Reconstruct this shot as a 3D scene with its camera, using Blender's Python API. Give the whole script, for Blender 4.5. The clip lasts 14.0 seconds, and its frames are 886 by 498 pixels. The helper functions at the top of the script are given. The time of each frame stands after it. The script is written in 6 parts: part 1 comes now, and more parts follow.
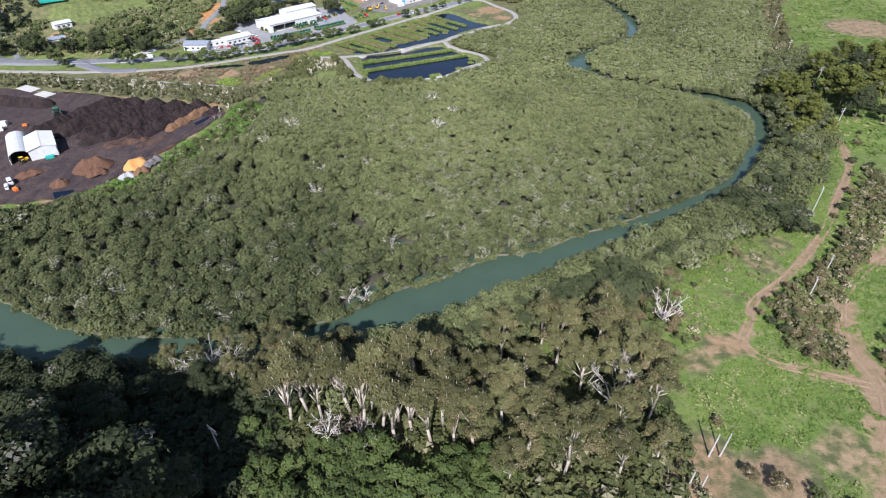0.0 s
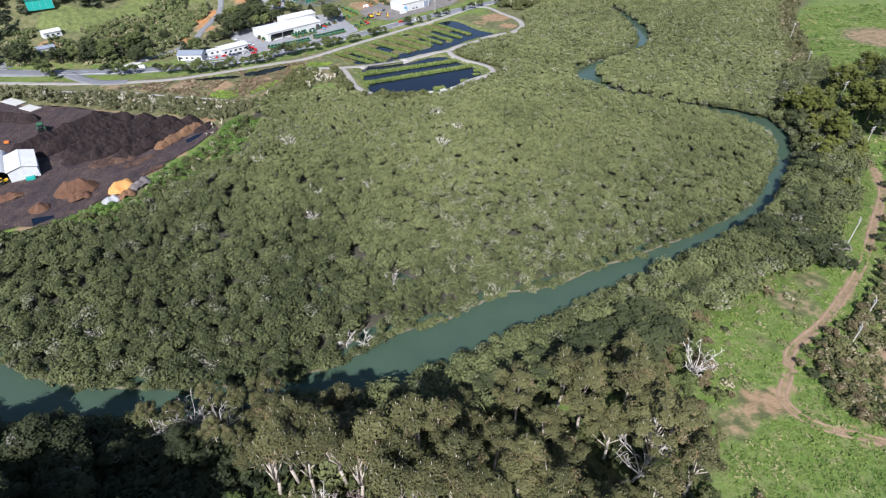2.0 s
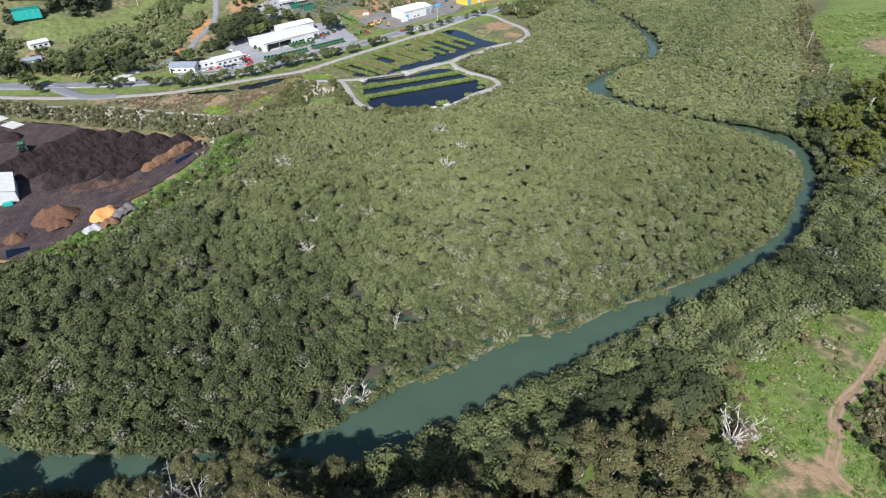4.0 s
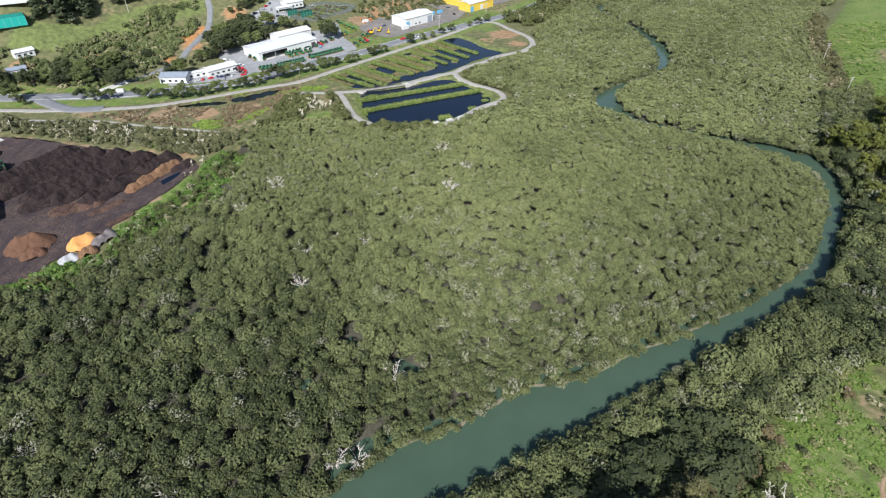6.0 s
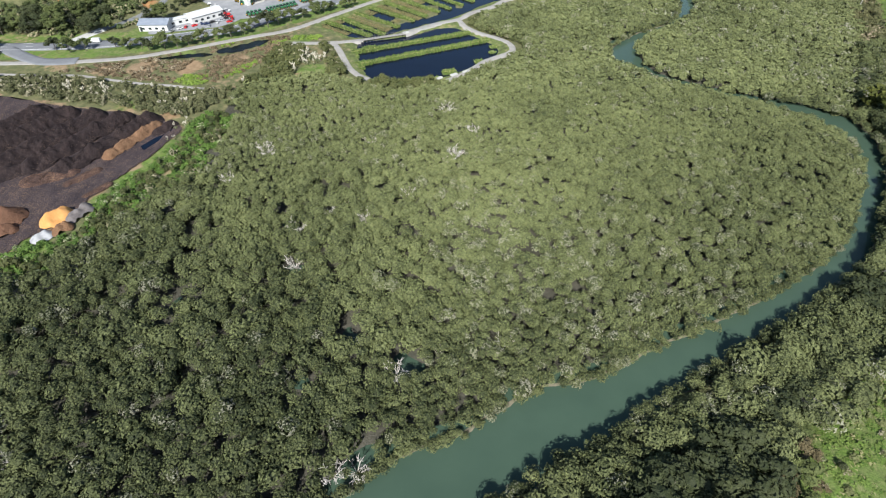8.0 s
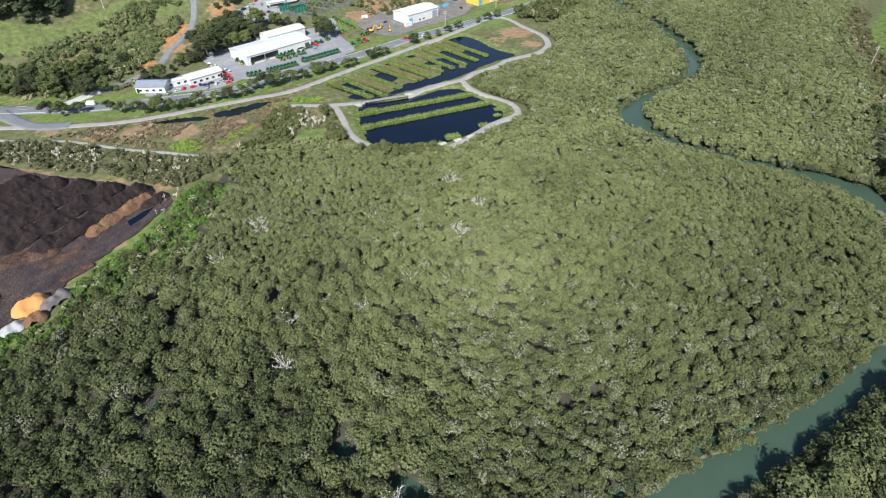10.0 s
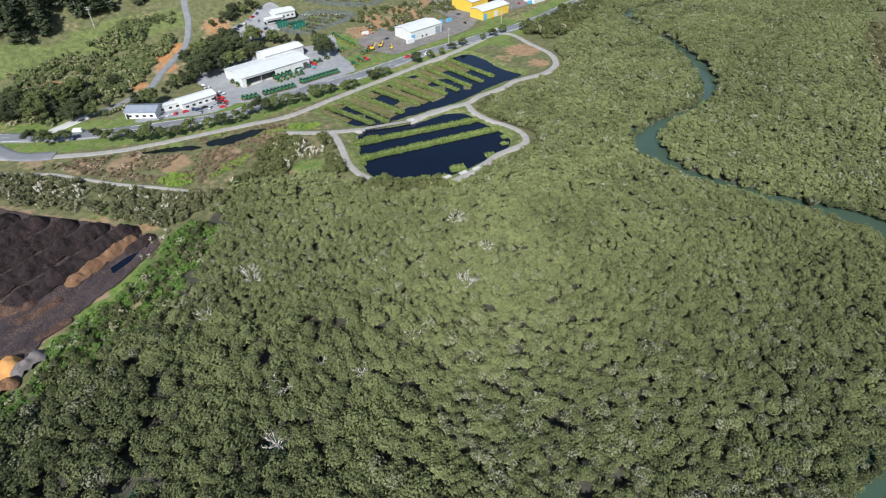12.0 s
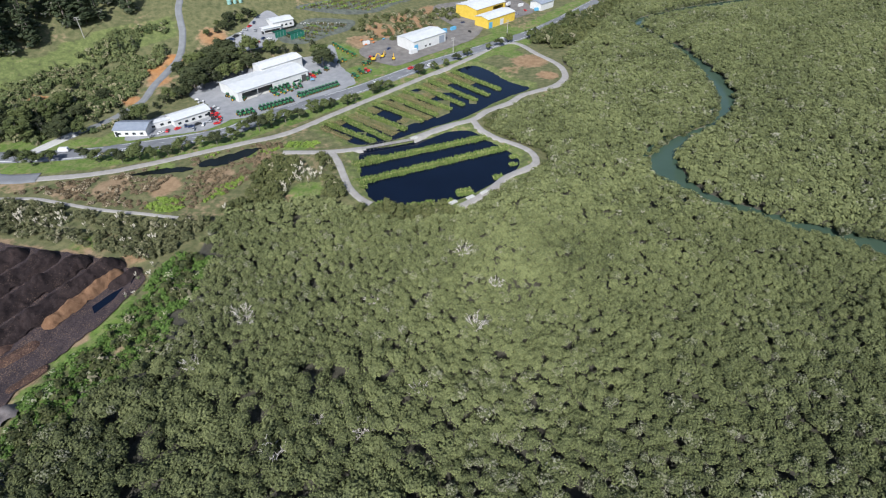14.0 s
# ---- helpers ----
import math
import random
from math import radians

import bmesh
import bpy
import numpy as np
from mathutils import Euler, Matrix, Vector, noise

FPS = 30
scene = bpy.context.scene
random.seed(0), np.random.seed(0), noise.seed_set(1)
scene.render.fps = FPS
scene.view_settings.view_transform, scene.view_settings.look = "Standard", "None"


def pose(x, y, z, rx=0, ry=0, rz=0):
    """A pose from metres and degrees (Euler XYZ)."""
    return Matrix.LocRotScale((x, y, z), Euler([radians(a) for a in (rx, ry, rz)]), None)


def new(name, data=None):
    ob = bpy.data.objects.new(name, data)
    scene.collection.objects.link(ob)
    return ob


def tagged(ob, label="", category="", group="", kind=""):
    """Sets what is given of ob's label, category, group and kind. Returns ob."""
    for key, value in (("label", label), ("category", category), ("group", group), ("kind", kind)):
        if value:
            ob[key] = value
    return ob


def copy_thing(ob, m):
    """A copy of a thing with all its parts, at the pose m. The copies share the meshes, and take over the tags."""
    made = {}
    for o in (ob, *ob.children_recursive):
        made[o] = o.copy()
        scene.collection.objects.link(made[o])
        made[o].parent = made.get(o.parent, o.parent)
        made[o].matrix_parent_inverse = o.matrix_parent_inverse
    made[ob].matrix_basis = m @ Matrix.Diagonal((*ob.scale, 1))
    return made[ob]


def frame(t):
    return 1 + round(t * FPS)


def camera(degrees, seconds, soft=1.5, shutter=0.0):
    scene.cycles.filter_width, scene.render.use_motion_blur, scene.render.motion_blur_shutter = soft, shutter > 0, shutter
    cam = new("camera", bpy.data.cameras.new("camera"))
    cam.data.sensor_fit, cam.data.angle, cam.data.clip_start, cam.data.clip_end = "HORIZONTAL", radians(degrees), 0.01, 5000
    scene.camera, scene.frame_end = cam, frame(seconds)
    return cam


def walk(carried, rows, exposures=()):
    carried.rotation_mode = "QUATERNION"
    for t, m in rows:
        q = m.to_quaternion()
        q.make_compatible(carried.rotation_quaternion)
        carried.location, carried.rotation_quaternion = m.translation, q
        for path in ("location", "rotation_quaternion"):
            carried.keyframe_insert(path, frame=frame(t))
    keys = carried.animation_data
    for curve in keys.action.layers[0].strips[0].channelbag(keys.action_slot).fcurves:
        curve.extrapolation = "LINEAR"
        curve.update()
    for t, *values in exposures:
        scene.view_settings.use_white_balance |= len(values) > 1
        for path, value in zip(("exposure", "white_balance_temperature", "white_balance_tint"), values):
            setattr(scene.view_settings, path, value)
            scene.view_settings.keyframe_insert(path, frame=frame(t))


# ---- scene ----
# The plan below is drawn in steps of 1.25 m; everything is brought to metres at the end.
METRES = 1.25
cam = camera(78.20, 14.0, 1.15)
walk(cam, [
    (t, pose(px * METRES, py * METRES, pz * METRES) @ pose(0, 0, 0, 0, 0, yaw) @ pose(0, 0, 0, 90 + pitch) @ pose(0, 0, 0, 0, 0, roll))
    for t, px, py, pz, yaw, pitch, roll in (
        (0.0, 0.00, 0.00, 99.95, 0.00, -37.34, 0.02),
        (0.5, -0.35, 3.84, 99.99, 0.02, -37.35, 0.06),
        (1.0, -0.73, 7.72, 100.03, 0.05, -37.32, 0.05),
        (1.5, -1.09, 11.60, 100.06, 0.09, -37.29, 0.04),
        (2.0, -1.44, 15.54, 100.10, 0.12, -37.24, 0.06),
        (2.5, -1.79, 19.53, 100.16, 0.16, -37.20, 0.04),
        (3.0, -2.15, 23.50, 100.24, 0.21, -37.14, 0.01),
        (5.5, -3.59, 42.79, 100.77, 0.19, -37.07, 0.14),
        (6.0, -4.00, 46.58, 100.51, 0.14, -36.99, 0.26),
        (6.2, -4.17, 48.06, 100.36, 0.13, -37.10, 0.28),
        (6.3, -4.25, 48.80, 100.29, 0.13, -37.20, 0.29),
        (6.4, -4.34, 49.54, 100.21, 0.12, -37.44, 0.30),
        (6.5, -4.42, 50.28, 100.14, 0.12, -37.79, 0.31),
        (6.6, -4.51, 51.04, 100.08, 0.11, -38.40, 0.33),
        (6.7, -4.59, 51.80, 100.02, 0.10, -39.10, 0.35),
        (6.8, -4.68, 52.57, 99.97, 0.09, -39.82, 0.38),
        (6.9, -4.76, 53.33, 99.91, 0.07, -40.60, 0.40),
        (7.0, -4.85, 54.09, 99.85, 0.06, -41.46, 0.43),
        (7.1, -4.92, 54.91, 99.83, 0.06, -42.05, 0.44),
        (7.2, -4.98, 55.74, 99.81, 0.07, -42.57, 0.46),
        (7.3, -5.05, 56.56, 99.79, 0.07, -42.72, 0.47),
        (7.5, -5.18, 58.21, 99.75, 0.07, -42.82, 0.50),
        (8.0, -5.40, 62.43, 99.83, 0.14, -42.79, 0.43),
        (8.5, -5.57, 66.67, 100.04, 0.20, -42.77, 0.38),
        (8.6, -5.60, 67.53, 100.11, 0.23, -42.74, 0.36),
        (8.7, -5.63, 68.38, 100.18, 0.26, -42.50, 0.34),
        (8.8, -5.67, 69.24, 100.25, 0.28, -42.00, 0.32),
        (8.9, -5.70, 70.09, 100.32, 0.31, -41.40, 0.30),
        (9.0, -5.73, 70.95, 100.39, 0.34, -40.77, 0.28),
        (9.1, -5.78, 71.86, 100.62, 0.35, -40.32, 0.28),
        (9.2, -5.80, 72.75, 100.72, 0.36, -39.98, 0.27),
        (9.6, -5.98, 76.30, 101.60, 0.40, -39.20, 0.25),
        (11.3, -6.80, 92.10, 106.05, 0.60, -38.93, 0.14),
        (11.5, -7.05, 93.77, 106.22, 0.60, -38.95, 0.14),
        (12.0, -7.51, 97.93, 106.50, 0.64, -39.00, 0.12),
        (12.5, -8.02, 102.02, 106.73, 0.69, -39.00, 0.12),
        (13.0, -8.51, 106.03, 106.93, 0.74, -38.99, 0.11),
        (13.5, -8.95, 109.87, 107.14, 0.73, -38.99, 0.13),
        (14.0, -9.36, 113.47, 107.36, 0.76, -39.07, 0.12),
    )
], exposures=[(0.0, 0.55, 5950, 15), (2.5, 0.53, 6000, 13), (6.0, 0.48, 6150, 9), (8.5, 0.55, 6200, 7), (9.2, 0.53, 6150, 7), (12.0, 0.33, 6100, 8), (14.0, 0.27, 6000, 10)])

# ---- light: high sun behind the camera, clear sky ----
SUN_UP, SUN_TO = radians(41.0), radians(9.0)
sun = new("sun", bpy.data.lights.new("sun", "SUN"))
sun.data.energy, sun.data.angle, sun.data.color = 5.0, radians(0.53), (1.0, 0.96, 0.91)
way = Vector((math.sin(SUN_TO) * math.cos(SUN_UP), math.cos(SUN_TO) * math.cos(SUN_UP), -math.sin(SUN_UP)))
sun.matrix_world = Matrix.Translation((0, -300, 400)) @ way.to_track_quat("-Z", "Y").to_matrix().to_4x4()
world = bpy.data.worlds.new("sky")
scene.world = world
world.use_nodes = True
sky = world.node_tree.nodes.new("ShaderNodeTexSky")
sky.sky_type, sky.sun_disc = "NISHITA", False
sky.sun_elevation, sky.sun_rotation = SUN_UP, SUN_TO + math.pi
world.node_tree.links.new(sky.outputs[0], world.node_tree.nodes["Background"].inputs[0])
world.node_tree.nodes["Background"].inputs[1].default_value = 0.085


# ---- materials ----
class Nodes:
    """A short way to write node materials. All textures lie in world metres."""

    def __init__(self, name):
        self.mat = bpy.data.materials.new(name)
        self.mat.use_nodes = True
        self.tree = self.mat.node_tree
        self.bsdf = self.tree.nodes["Principled BSDF"]
        self.pos = self.tree.nodes.new("ShaderNodeNewGeometry").outputs["Position"]

    def add(self, kind, **inputs):
        n = self.tree.nodes.new(kind)
        for key, v in inputs.items():
            self.put(v, n.inputs[int(key[1:])] if key[0] == "i" and key[1:].isdigit() else n.inputs[key])
        return n

    def put(self, v, socket):
        if isinstance(v, bpy.types.NodeSocket):
            self.tree.links.new(v, socket)
        else:
            socket.default_value = v

    def noise(self, metres, detail=3.0, rough=0.55, stretch=None):
        p = self.pos
        if stretch:
            m = self.tree.nodes.new("ShaderNodeMapping")
            m.inputs["Scale"].default_value = stretch
            self.tree.links.new(p, m.inputs["Vector"])
            p = m.outputs[0]
        return self.add("ShaderNodeTexNoise", Vector=p, Scale=1.0 / metres, Detail=detail, Roughness=rough).outputs["Fac"]

    def ramp(self, v, lo, hi, a=0.0, b=1.0):
        n = self.tree.nodes.new("ShaderNodeMapRange")
        n.clamp = True
        for i, q in enumerate((v, lo, hi, a, b)):
            self.put(q, n.inputs[i])
        return n.outputs[0]

    def math(self, op, a, b=0.0):
        n = self.tree.nodes.new("ShaderNodeMath")
        n.operation = op
        self.put(a, n.inputs[0])
        self.put(b, n.inputs[1])
        return n.outputs[0]

    def mix(self, fac, a, b, blend="MIX"):
        n = self.tree.nodes.new("ShaderNodeMix")
        n.data_type, n.blend_type = "RGBA", blend
        self.put(fac, n.inputs[0])
        for q, i in ((a, 6), (b, 7)):
            self.put((*q, 1.0) if isinstance(q, tuple) and len(q) == 3 else q, n.inputs[i])
        return n.outputs[2]

    def attribute(self, name, out="Fac"):
        n = self.tree.nodes.new("ShaderNodeAttribute")
        n.attribute_name = name
        return n.outputs[out]

    def chance(self):
        return self.tree.nodes.new("ShaderNodeObjectInfo").outputs["Random"]

    def bump(self, height, metres, strength=1.0):
        n = self.add("ShaderNodeBump", Height=height, Distance=metres, Strength=strength)
        self.put(n.outputs[0], self.bsdf.inputs["Normal"])

    def done(self, colour, rough=0.8, metal=0.0, spec=0.3):
        self.put((*colour, 1.0) if isinstance(colour, tuple) and len(colour) == 3 else colour, self.bsdf.inputs["Base Color"])
        self.put(rough, self.bsdf.inputs["Roughness"])
        self.put(metal, self.bsdf.inputs["Metallic"])
        self.put(spec, self.bsdf.inputs["Specular IOR Level"])
        return self.mat


def foliage(name, dark, light, pale=None, grain=0.35, relief=0.25, per_object=False):
    n = Nodes(name)
    # in crowns, tint also carries painted core shade and stand brightness
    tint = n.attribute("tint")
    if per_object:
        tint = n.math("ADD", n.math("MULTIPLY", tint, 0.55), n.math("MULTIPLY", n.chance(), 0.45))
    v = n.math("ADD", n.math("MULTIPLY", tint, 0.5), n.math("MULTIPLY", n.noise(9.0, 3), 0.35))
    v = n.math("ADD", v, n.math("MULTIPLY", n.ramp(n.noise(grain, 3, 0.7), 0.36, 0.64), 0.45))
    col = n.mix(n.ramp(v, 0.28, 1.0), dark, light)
    if pale:
        col = n.mix(n.attribute("pale"), col, pale)
    n.bump(n.noise(grain, 3, 0.7), relief)
    n.bsdf.inputs["Diffuse Roughness"].default_value = 1.0
    return n.done(col, 0.62, 0.0, 0.2)


def plain(name, a, b, metres=1.5, rough=0.8, grain=0.15, relief=0.01, metal=0.0, spec=0.3, stretch=None):
    n = Nodes(name)
    v = n.math("ADD", n.math("MULTIPLY", n.noise(metres, 4), 0.65), n.math("MULTIPLY", n.noise(grain, 3, 0.6, stretch), 0.35))
    n.bump(n.noise(grain, 3), relief)
    return n.done(n.mix(n.ramp(v, 0.33, 0.67), a, b), rough, metal, spec)


def water_mat(name, colour, deep, rough, ripple):
    n = Nodes(name)
    n.bump(n.noise(1.6, 3, 0.5), ripple)
    m = n.done(n.mix(n.ramp(n.noise(14.0, 3), 0.3, 0.7), colour, deep), rough, 0.0, 0.5)
    n.bsdf.inputs["IOR"].default_value = 1.33
    return m


def ground_mat():
    n = Nodes("ground_cover")
    sep = n.add("ShaderNodeSeparateColor", Color=n.attribute("cover", "Color"))
    grass, bare, mud = sep.outputs[0], sep.outputs[1], sep.outputs[2]
    big, mid, fine = n.noise(16.0, 5, 0.6), n.noise(3.0, 4, 0.6), n.noise(0.5, 3, 0.65)
    green = n.mix(n.ramp(big, 0.35, 0.65), (0.095, 0.165, 0.027), (0.170, 0.250, 0.050))
    green = n.mix(n.ramp(mid, 0.4, 0.72), green, (0.23, 0.235, 0.10))
    green = n.mix(n.ramp(n.noise(1.1, 4, 0.7), 0.5, 0.75), green, (0.055, 0.085, 0.02))
    scrub = n.mix(n.ramp(mid, 0.3, 0.7), (0.085, 0.10, 0.04), (0.21, 0.195, 0.095))
    col = n.mix(n.ramp(n.math("ADD", grass, n.math("MULTIPLY", n.math("SUBTRACT", mid, 0.5), 0.9)), 0.35, 0.6), scrub, green)
    soil = n.mix(n.ramp(mid, 0.3, 0.7), (0.23, 0.155, 0.090), (0.37, 0.265, 0.165))
    soil = n.mix(n.attribute("ochre"), soil, n.mix(n.ramp(mid, 0.3, 0.7), (0.40, 0.16, 0.05), (0.52, 0.27, 0.10)))
    col = n.mix(n.ramp(n.math("ADD", bare, n.math("MULTIPLY", n.math("SUBTRACT", mid, 0.5), 1.1)), 0.4, 0.65), col, soil)
    wet = n.mix(n.ramp(mid, 0.3, 0.7), (0.055, 0.052, 0.04), (0.11, 0.10, 0.08))
    col = n.mix(n.ramp(mud, 0.4, 0.6), col, wet)
    col = n.mix(n.ramp(fine, 0.2, 0.8, 0.25, 0.0), col, (0.03, 0.04, 0.015))
    n.bump(n.math("ADD", fine, n.math("MULTIPLY", mid, 0.5)), 0.25)
    return n.done(col, n.ramp(mud, 0.4, 0.6, 0.9, 0.45), 0.0, 0.25)


GROUND = ground_mat()
WATER = water_mat("river_water", (0.060, 0.096, 0.066), (0.050, 0.082, 0.057), 0.1, 0.03)
DITCH = water_mat("ditch_water", (0.006, 0.008, 0.007), (0.010, 0.012, 0.009), 0.25, 0.02)
POND = water_mat("pond_water", (0.003, 0.006, 0.015), (0.004, 0.008, 0.020), 0.08, 0.02)
MANGROVE = foliage("mangrove_leaves", (0.026, 0.034, 0.014), (0.196, 0.216, 0.088), (0.28, 0.27, 0.21))
SCRUB = foliage("scrub_leaves", (0.034, 0.046, 0.016), (0.135, 0.140, 0.052), (0.36, 0.32, 0.22))
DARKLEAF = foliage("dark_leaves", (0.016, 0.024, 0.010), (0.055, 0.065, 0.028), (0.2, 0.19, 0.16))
BARK = plain("pale_bark", (0.50, 0.45, 0.38), (0.25, 0.21, 0.17), 0.9, 0.8, 0.1, 0.01)
DEADWOOD = plain("bleached_wood", (0.64, 0.60, 0.55), (0.44, 0.40, 0.36), 0.8, 0.85, 0.1, 0.01)
ASPHALT = plain("asphalt", (0.15, 0.155, 0.165), (0.22, 0.225, 0.235), 5.0, 0.85, 0.08, 0.004)
LANE = plain("pale_lane_seal", (0.16, 0.165, 0.17), (0.24, 0.245, 0.25), 4.0, 0.85, 0.1, 0.004)
GRAVEL = plain("gravel", (0.27, 0.255, 0.235), (0.39, 0.365, 0.335), 3.0, 0.9, 0.12, 0.02)
DIRT = plain("dirt_track", (0.22, 0.145, 0.092), (0.35, 0.25, 0.165), 2.5, 0.9, 0.2, 0.03)


def litter(name, a, b, speck, share):
    """Loose organic litter: two tones, streaks along the windrows, and paler chips."""
    n = Nodes(name)
    streak = n.noise(6.0, 4, 0.65, (2.2, 0.5, 1.0))
    col = n.mix(n.ramp(n.math("ADD", n.math("MULTIPLY", streak, 0.6), n.math("MULTIPLY", n.noise(1.2, 4, 0.7), 0.4)), 0.36, 0.66), a, b)
    col = n.mix(n.ramp(n.math("ADD", n.noise(0.45, 3, 0.7), n.math("MULTIPLY", n.noise(5.0, 3), 0.35)), share, share + 0.12), col, speck)
    n.bump(n.math("ADD", n.noise(0.5, 4, 0.7), n.noise(1.6, 3, 0.6)), 0.35)
    return n.done(col, 0.9, 0.0, 0.2)


MULCH = litter("dark_mulch", (0.014, 0.010, 0.011), (0.042, 0.029, 0.027), (0.11, 0.075, 0.055), 0.78)
YARD_FLOOR = litter("yard_dirt", (0.030, 0.024, 0.028), (0.080, 0.060, 0.060), (0.18, 0.12, 0.085), 0.72)
WHITE_ROOF = plain("white_roof_sheet", (0.50, 0.51, 0.515), (0.61, 0.62, 0.62), 3.0, 0.45, 0.4, 0.004)
WHITE_WALL = plain("white_wall_paint", (0.56, 0.56, 0.54), (0.66, 0.66, 0.64), 2.0, 0.7, 0.3, 0.003)


# ---- mesh tools ----
def mesh_of(name, verts, faces, mat, smooth=False, floats=None):
    """A mesh from numpy arrays: verts (n, 3), faces (m, 3) or (m, 4)."""
    me = bpy.data.meshes.new(name)
    verts, faces = np.asarray(verts, np.float32), np.asarray(faces, np.int32)
    k = faces.shape[1]
    me.vertices.add(len(verts))
    me.vertices.foreach_set("co", verts.ravel())
    me.loops.add(faces.size)
    me.loops.foreach_set("vertex_index", faces.ravel())
    me.polygons.add(len(faces))
    me.polygons.foreach_set("loop_start", np.arange(0, faces.size, k, dtype=np.int32))
    me.polygons.foreach_set("use_smooth", np.full(len(faces), smooth))
    for key, values in (floats or {}).items():
        a = me.attributes.new(key, "FLOAT", "POINT")
        a.data.foreach_set("value", np.asarray(values, np.float32))
    me.update(calc_edges=True)
    me.validate()
    if mat:
        me.materials.append(mat)
    return me


def part(name, bm, mat, parent=None, label="", smooth=False):
    me = bpy.data.meshes.new(name)
    bm.normal_update()
    bm.to_mesh(me)
    bm.free()
    if smooth:
        me.polygons.foreach_set("use_smooth", np.ones(len(me.polygons), bool))
    me.materials.append(mat)
    ob = new(name, me)
    ob.parent = parent
    return tagged(ob, label)


def box(sx, sy, sz, at=(0, 0, 0), bm=None, turn=0.0, bevel=0.0):
    """A box that stands on z = at[2]; bevelled edges where asked for."""
    bm = bm or bmesh.new()
    m = Matrix.Translation((at[0], at[1], at[2] + sz / 2)) @ Matrix.Rotation(turn, 4, "Z") @ Matrix.Diagonal((sx, sy, sz, 1))
    made = bmesh.ops.create_cube(bm, size=1.0, matrix=m)
    if bevel:
        edges = list({e for v in made["verts"] for e in v.link_edges})
        bmesh.ops.bevel(bm, geom=edges, offset=bevel, segments=1, affect="EDGES")
    return bm


def rod(a, b, r0, r1=None, sides=8, bm=None):
    bm = bm or bmesh.new()
    a, b = Vector(a), Vector(b)
    m = Matrix.Translation((a + b) / 2) @ (b - a).to_track_quat("Z", "Y").to_matrix().to_4x4()
    bmesh.ops.create_cone(bm, cap_ends=True, segments=sides, radius1=r0, radius2=r0 if r1 is None else r1, depth=(b - a).length, matrix=m)
    return bm


def smooth_line(points, step=3.0, closed=False):
    """A smooth line through the given points, in steps of about that many metres."""
    p = np.array(points, float)
    n = len(p)
    out = []
    for i in range(n if closed else n - 1):
        if closed:
            a, b, c, d = p[i - 1], p[i], p[(i + 1) % n], p[(i + 2) % n]
        else:
            a, b, c, d = p[max(i - 1, 0)], p[i], p[i + 1], p[min(i + 2, n - 1)]
        m = max(2, int(np.linalg.norm(c - b) / step))
        t = (np.arange(m) / m)[:, None]
        out.append(0.5 * (2 * b + (c - a) * t + (2 * a - 5 * b + 4 * c - d) * t**2 + (3 * b - a - 3 * c + d) * t**3))
    if not closed:
        out.append(p[-1:])
    return np.concatenate(out)


def inside(x, y, poly):
    """Whether points lie in a closed outline."""
    hit = np.zeros(np.shape(x), bool)
    q = np.roll(poly, -1, 0)
    for (x0, y0), (x1, y1) in zip(poly, q):
        if y0 != y1:
            hit ^= ((y0 > y) != (y1 > y)) & (x < (x1 - x0) * (y - y0) / (y1 - y0) + x0)
    return hit


def near(x, y, line, closed=False):
    """The distance of points from a line."""
    a = np.asarray(line, float)
    b = np.roll(a, -1, 0) if closed else a[1:]
    best = np.full(np.shape(x), 1e9)
    for (x0, y0), (x1, y1) in zip(a, b):
        dx, dy = x1 - x0, y1 - y0
        t = np.clip(((x - x0) * dx + (y - y0) * dy) / (dx * dx + dy * dy + 1e-9), 0, 1)
        best = np.minimum(best, (x - x0 - t * dx) ** 2 + (y - y0 - t * dy) ** 2)
    return np.sqrt(best)


def ramp(v, lo, hi):
    t = np.clip((v - lo) / (hi - lo), 0, 1)
    return t * t * (3 - 2 * t)


_grid = np.random.RandomState(3).rand(256, 256)


def wobble(x, y, metres):
    """Smooth noise from 0 to 1 over the plan."""
    u, v = np.asarray(x) / metres, np.asarray(y) / metres
    i, j = np.floor(u).astype(int), np.floor(v).astype(int)
    a, b = u - i, v - j
    a, b = a * a * (3 - 2 * a), b * b * (3 - 2 * b)
    g = lambda p, q: _grid[p % 256, q % 256]
    return (g(i, j) * (1 - a) + g(i + 1, j) * a) * (1 - b) + (g(i, j + 1) * (1 - a) + g(i + 1, j + 1) * a) * b


# ---- plan ----
bank_west = [(-420, 175), (-300, 160), (-230, 138), (-160, 122), (-119, 108), (-99, 99), (-82, 95), (-58, 95), (-45, 96), (-33, 99), (-25, 103), (-19, 108), (-9, 114), (-2, 116), (5, 121), (15, 127), (20, 128), (30, 131), (45, 139), (56, 144), (71, 152), (81, 158), (94, 166), (105, 176), (121, 197), (129, 211), (132, 223), (129, 236), (117, 248), (103.5, 255.5), (96, 261), (87, 267), (80, 271), (74, 278.5), (68, 287), (66, 294), (70, 305), (80, 317), (93, 327), (103, 334), (112, 348), (117, 364), (120, 385), (119.5, 405), (117, 428), (110.5, 451), (105.5, 470), (109, 482), (118, 491), (150, 512), (194, 533), (300, 590)]
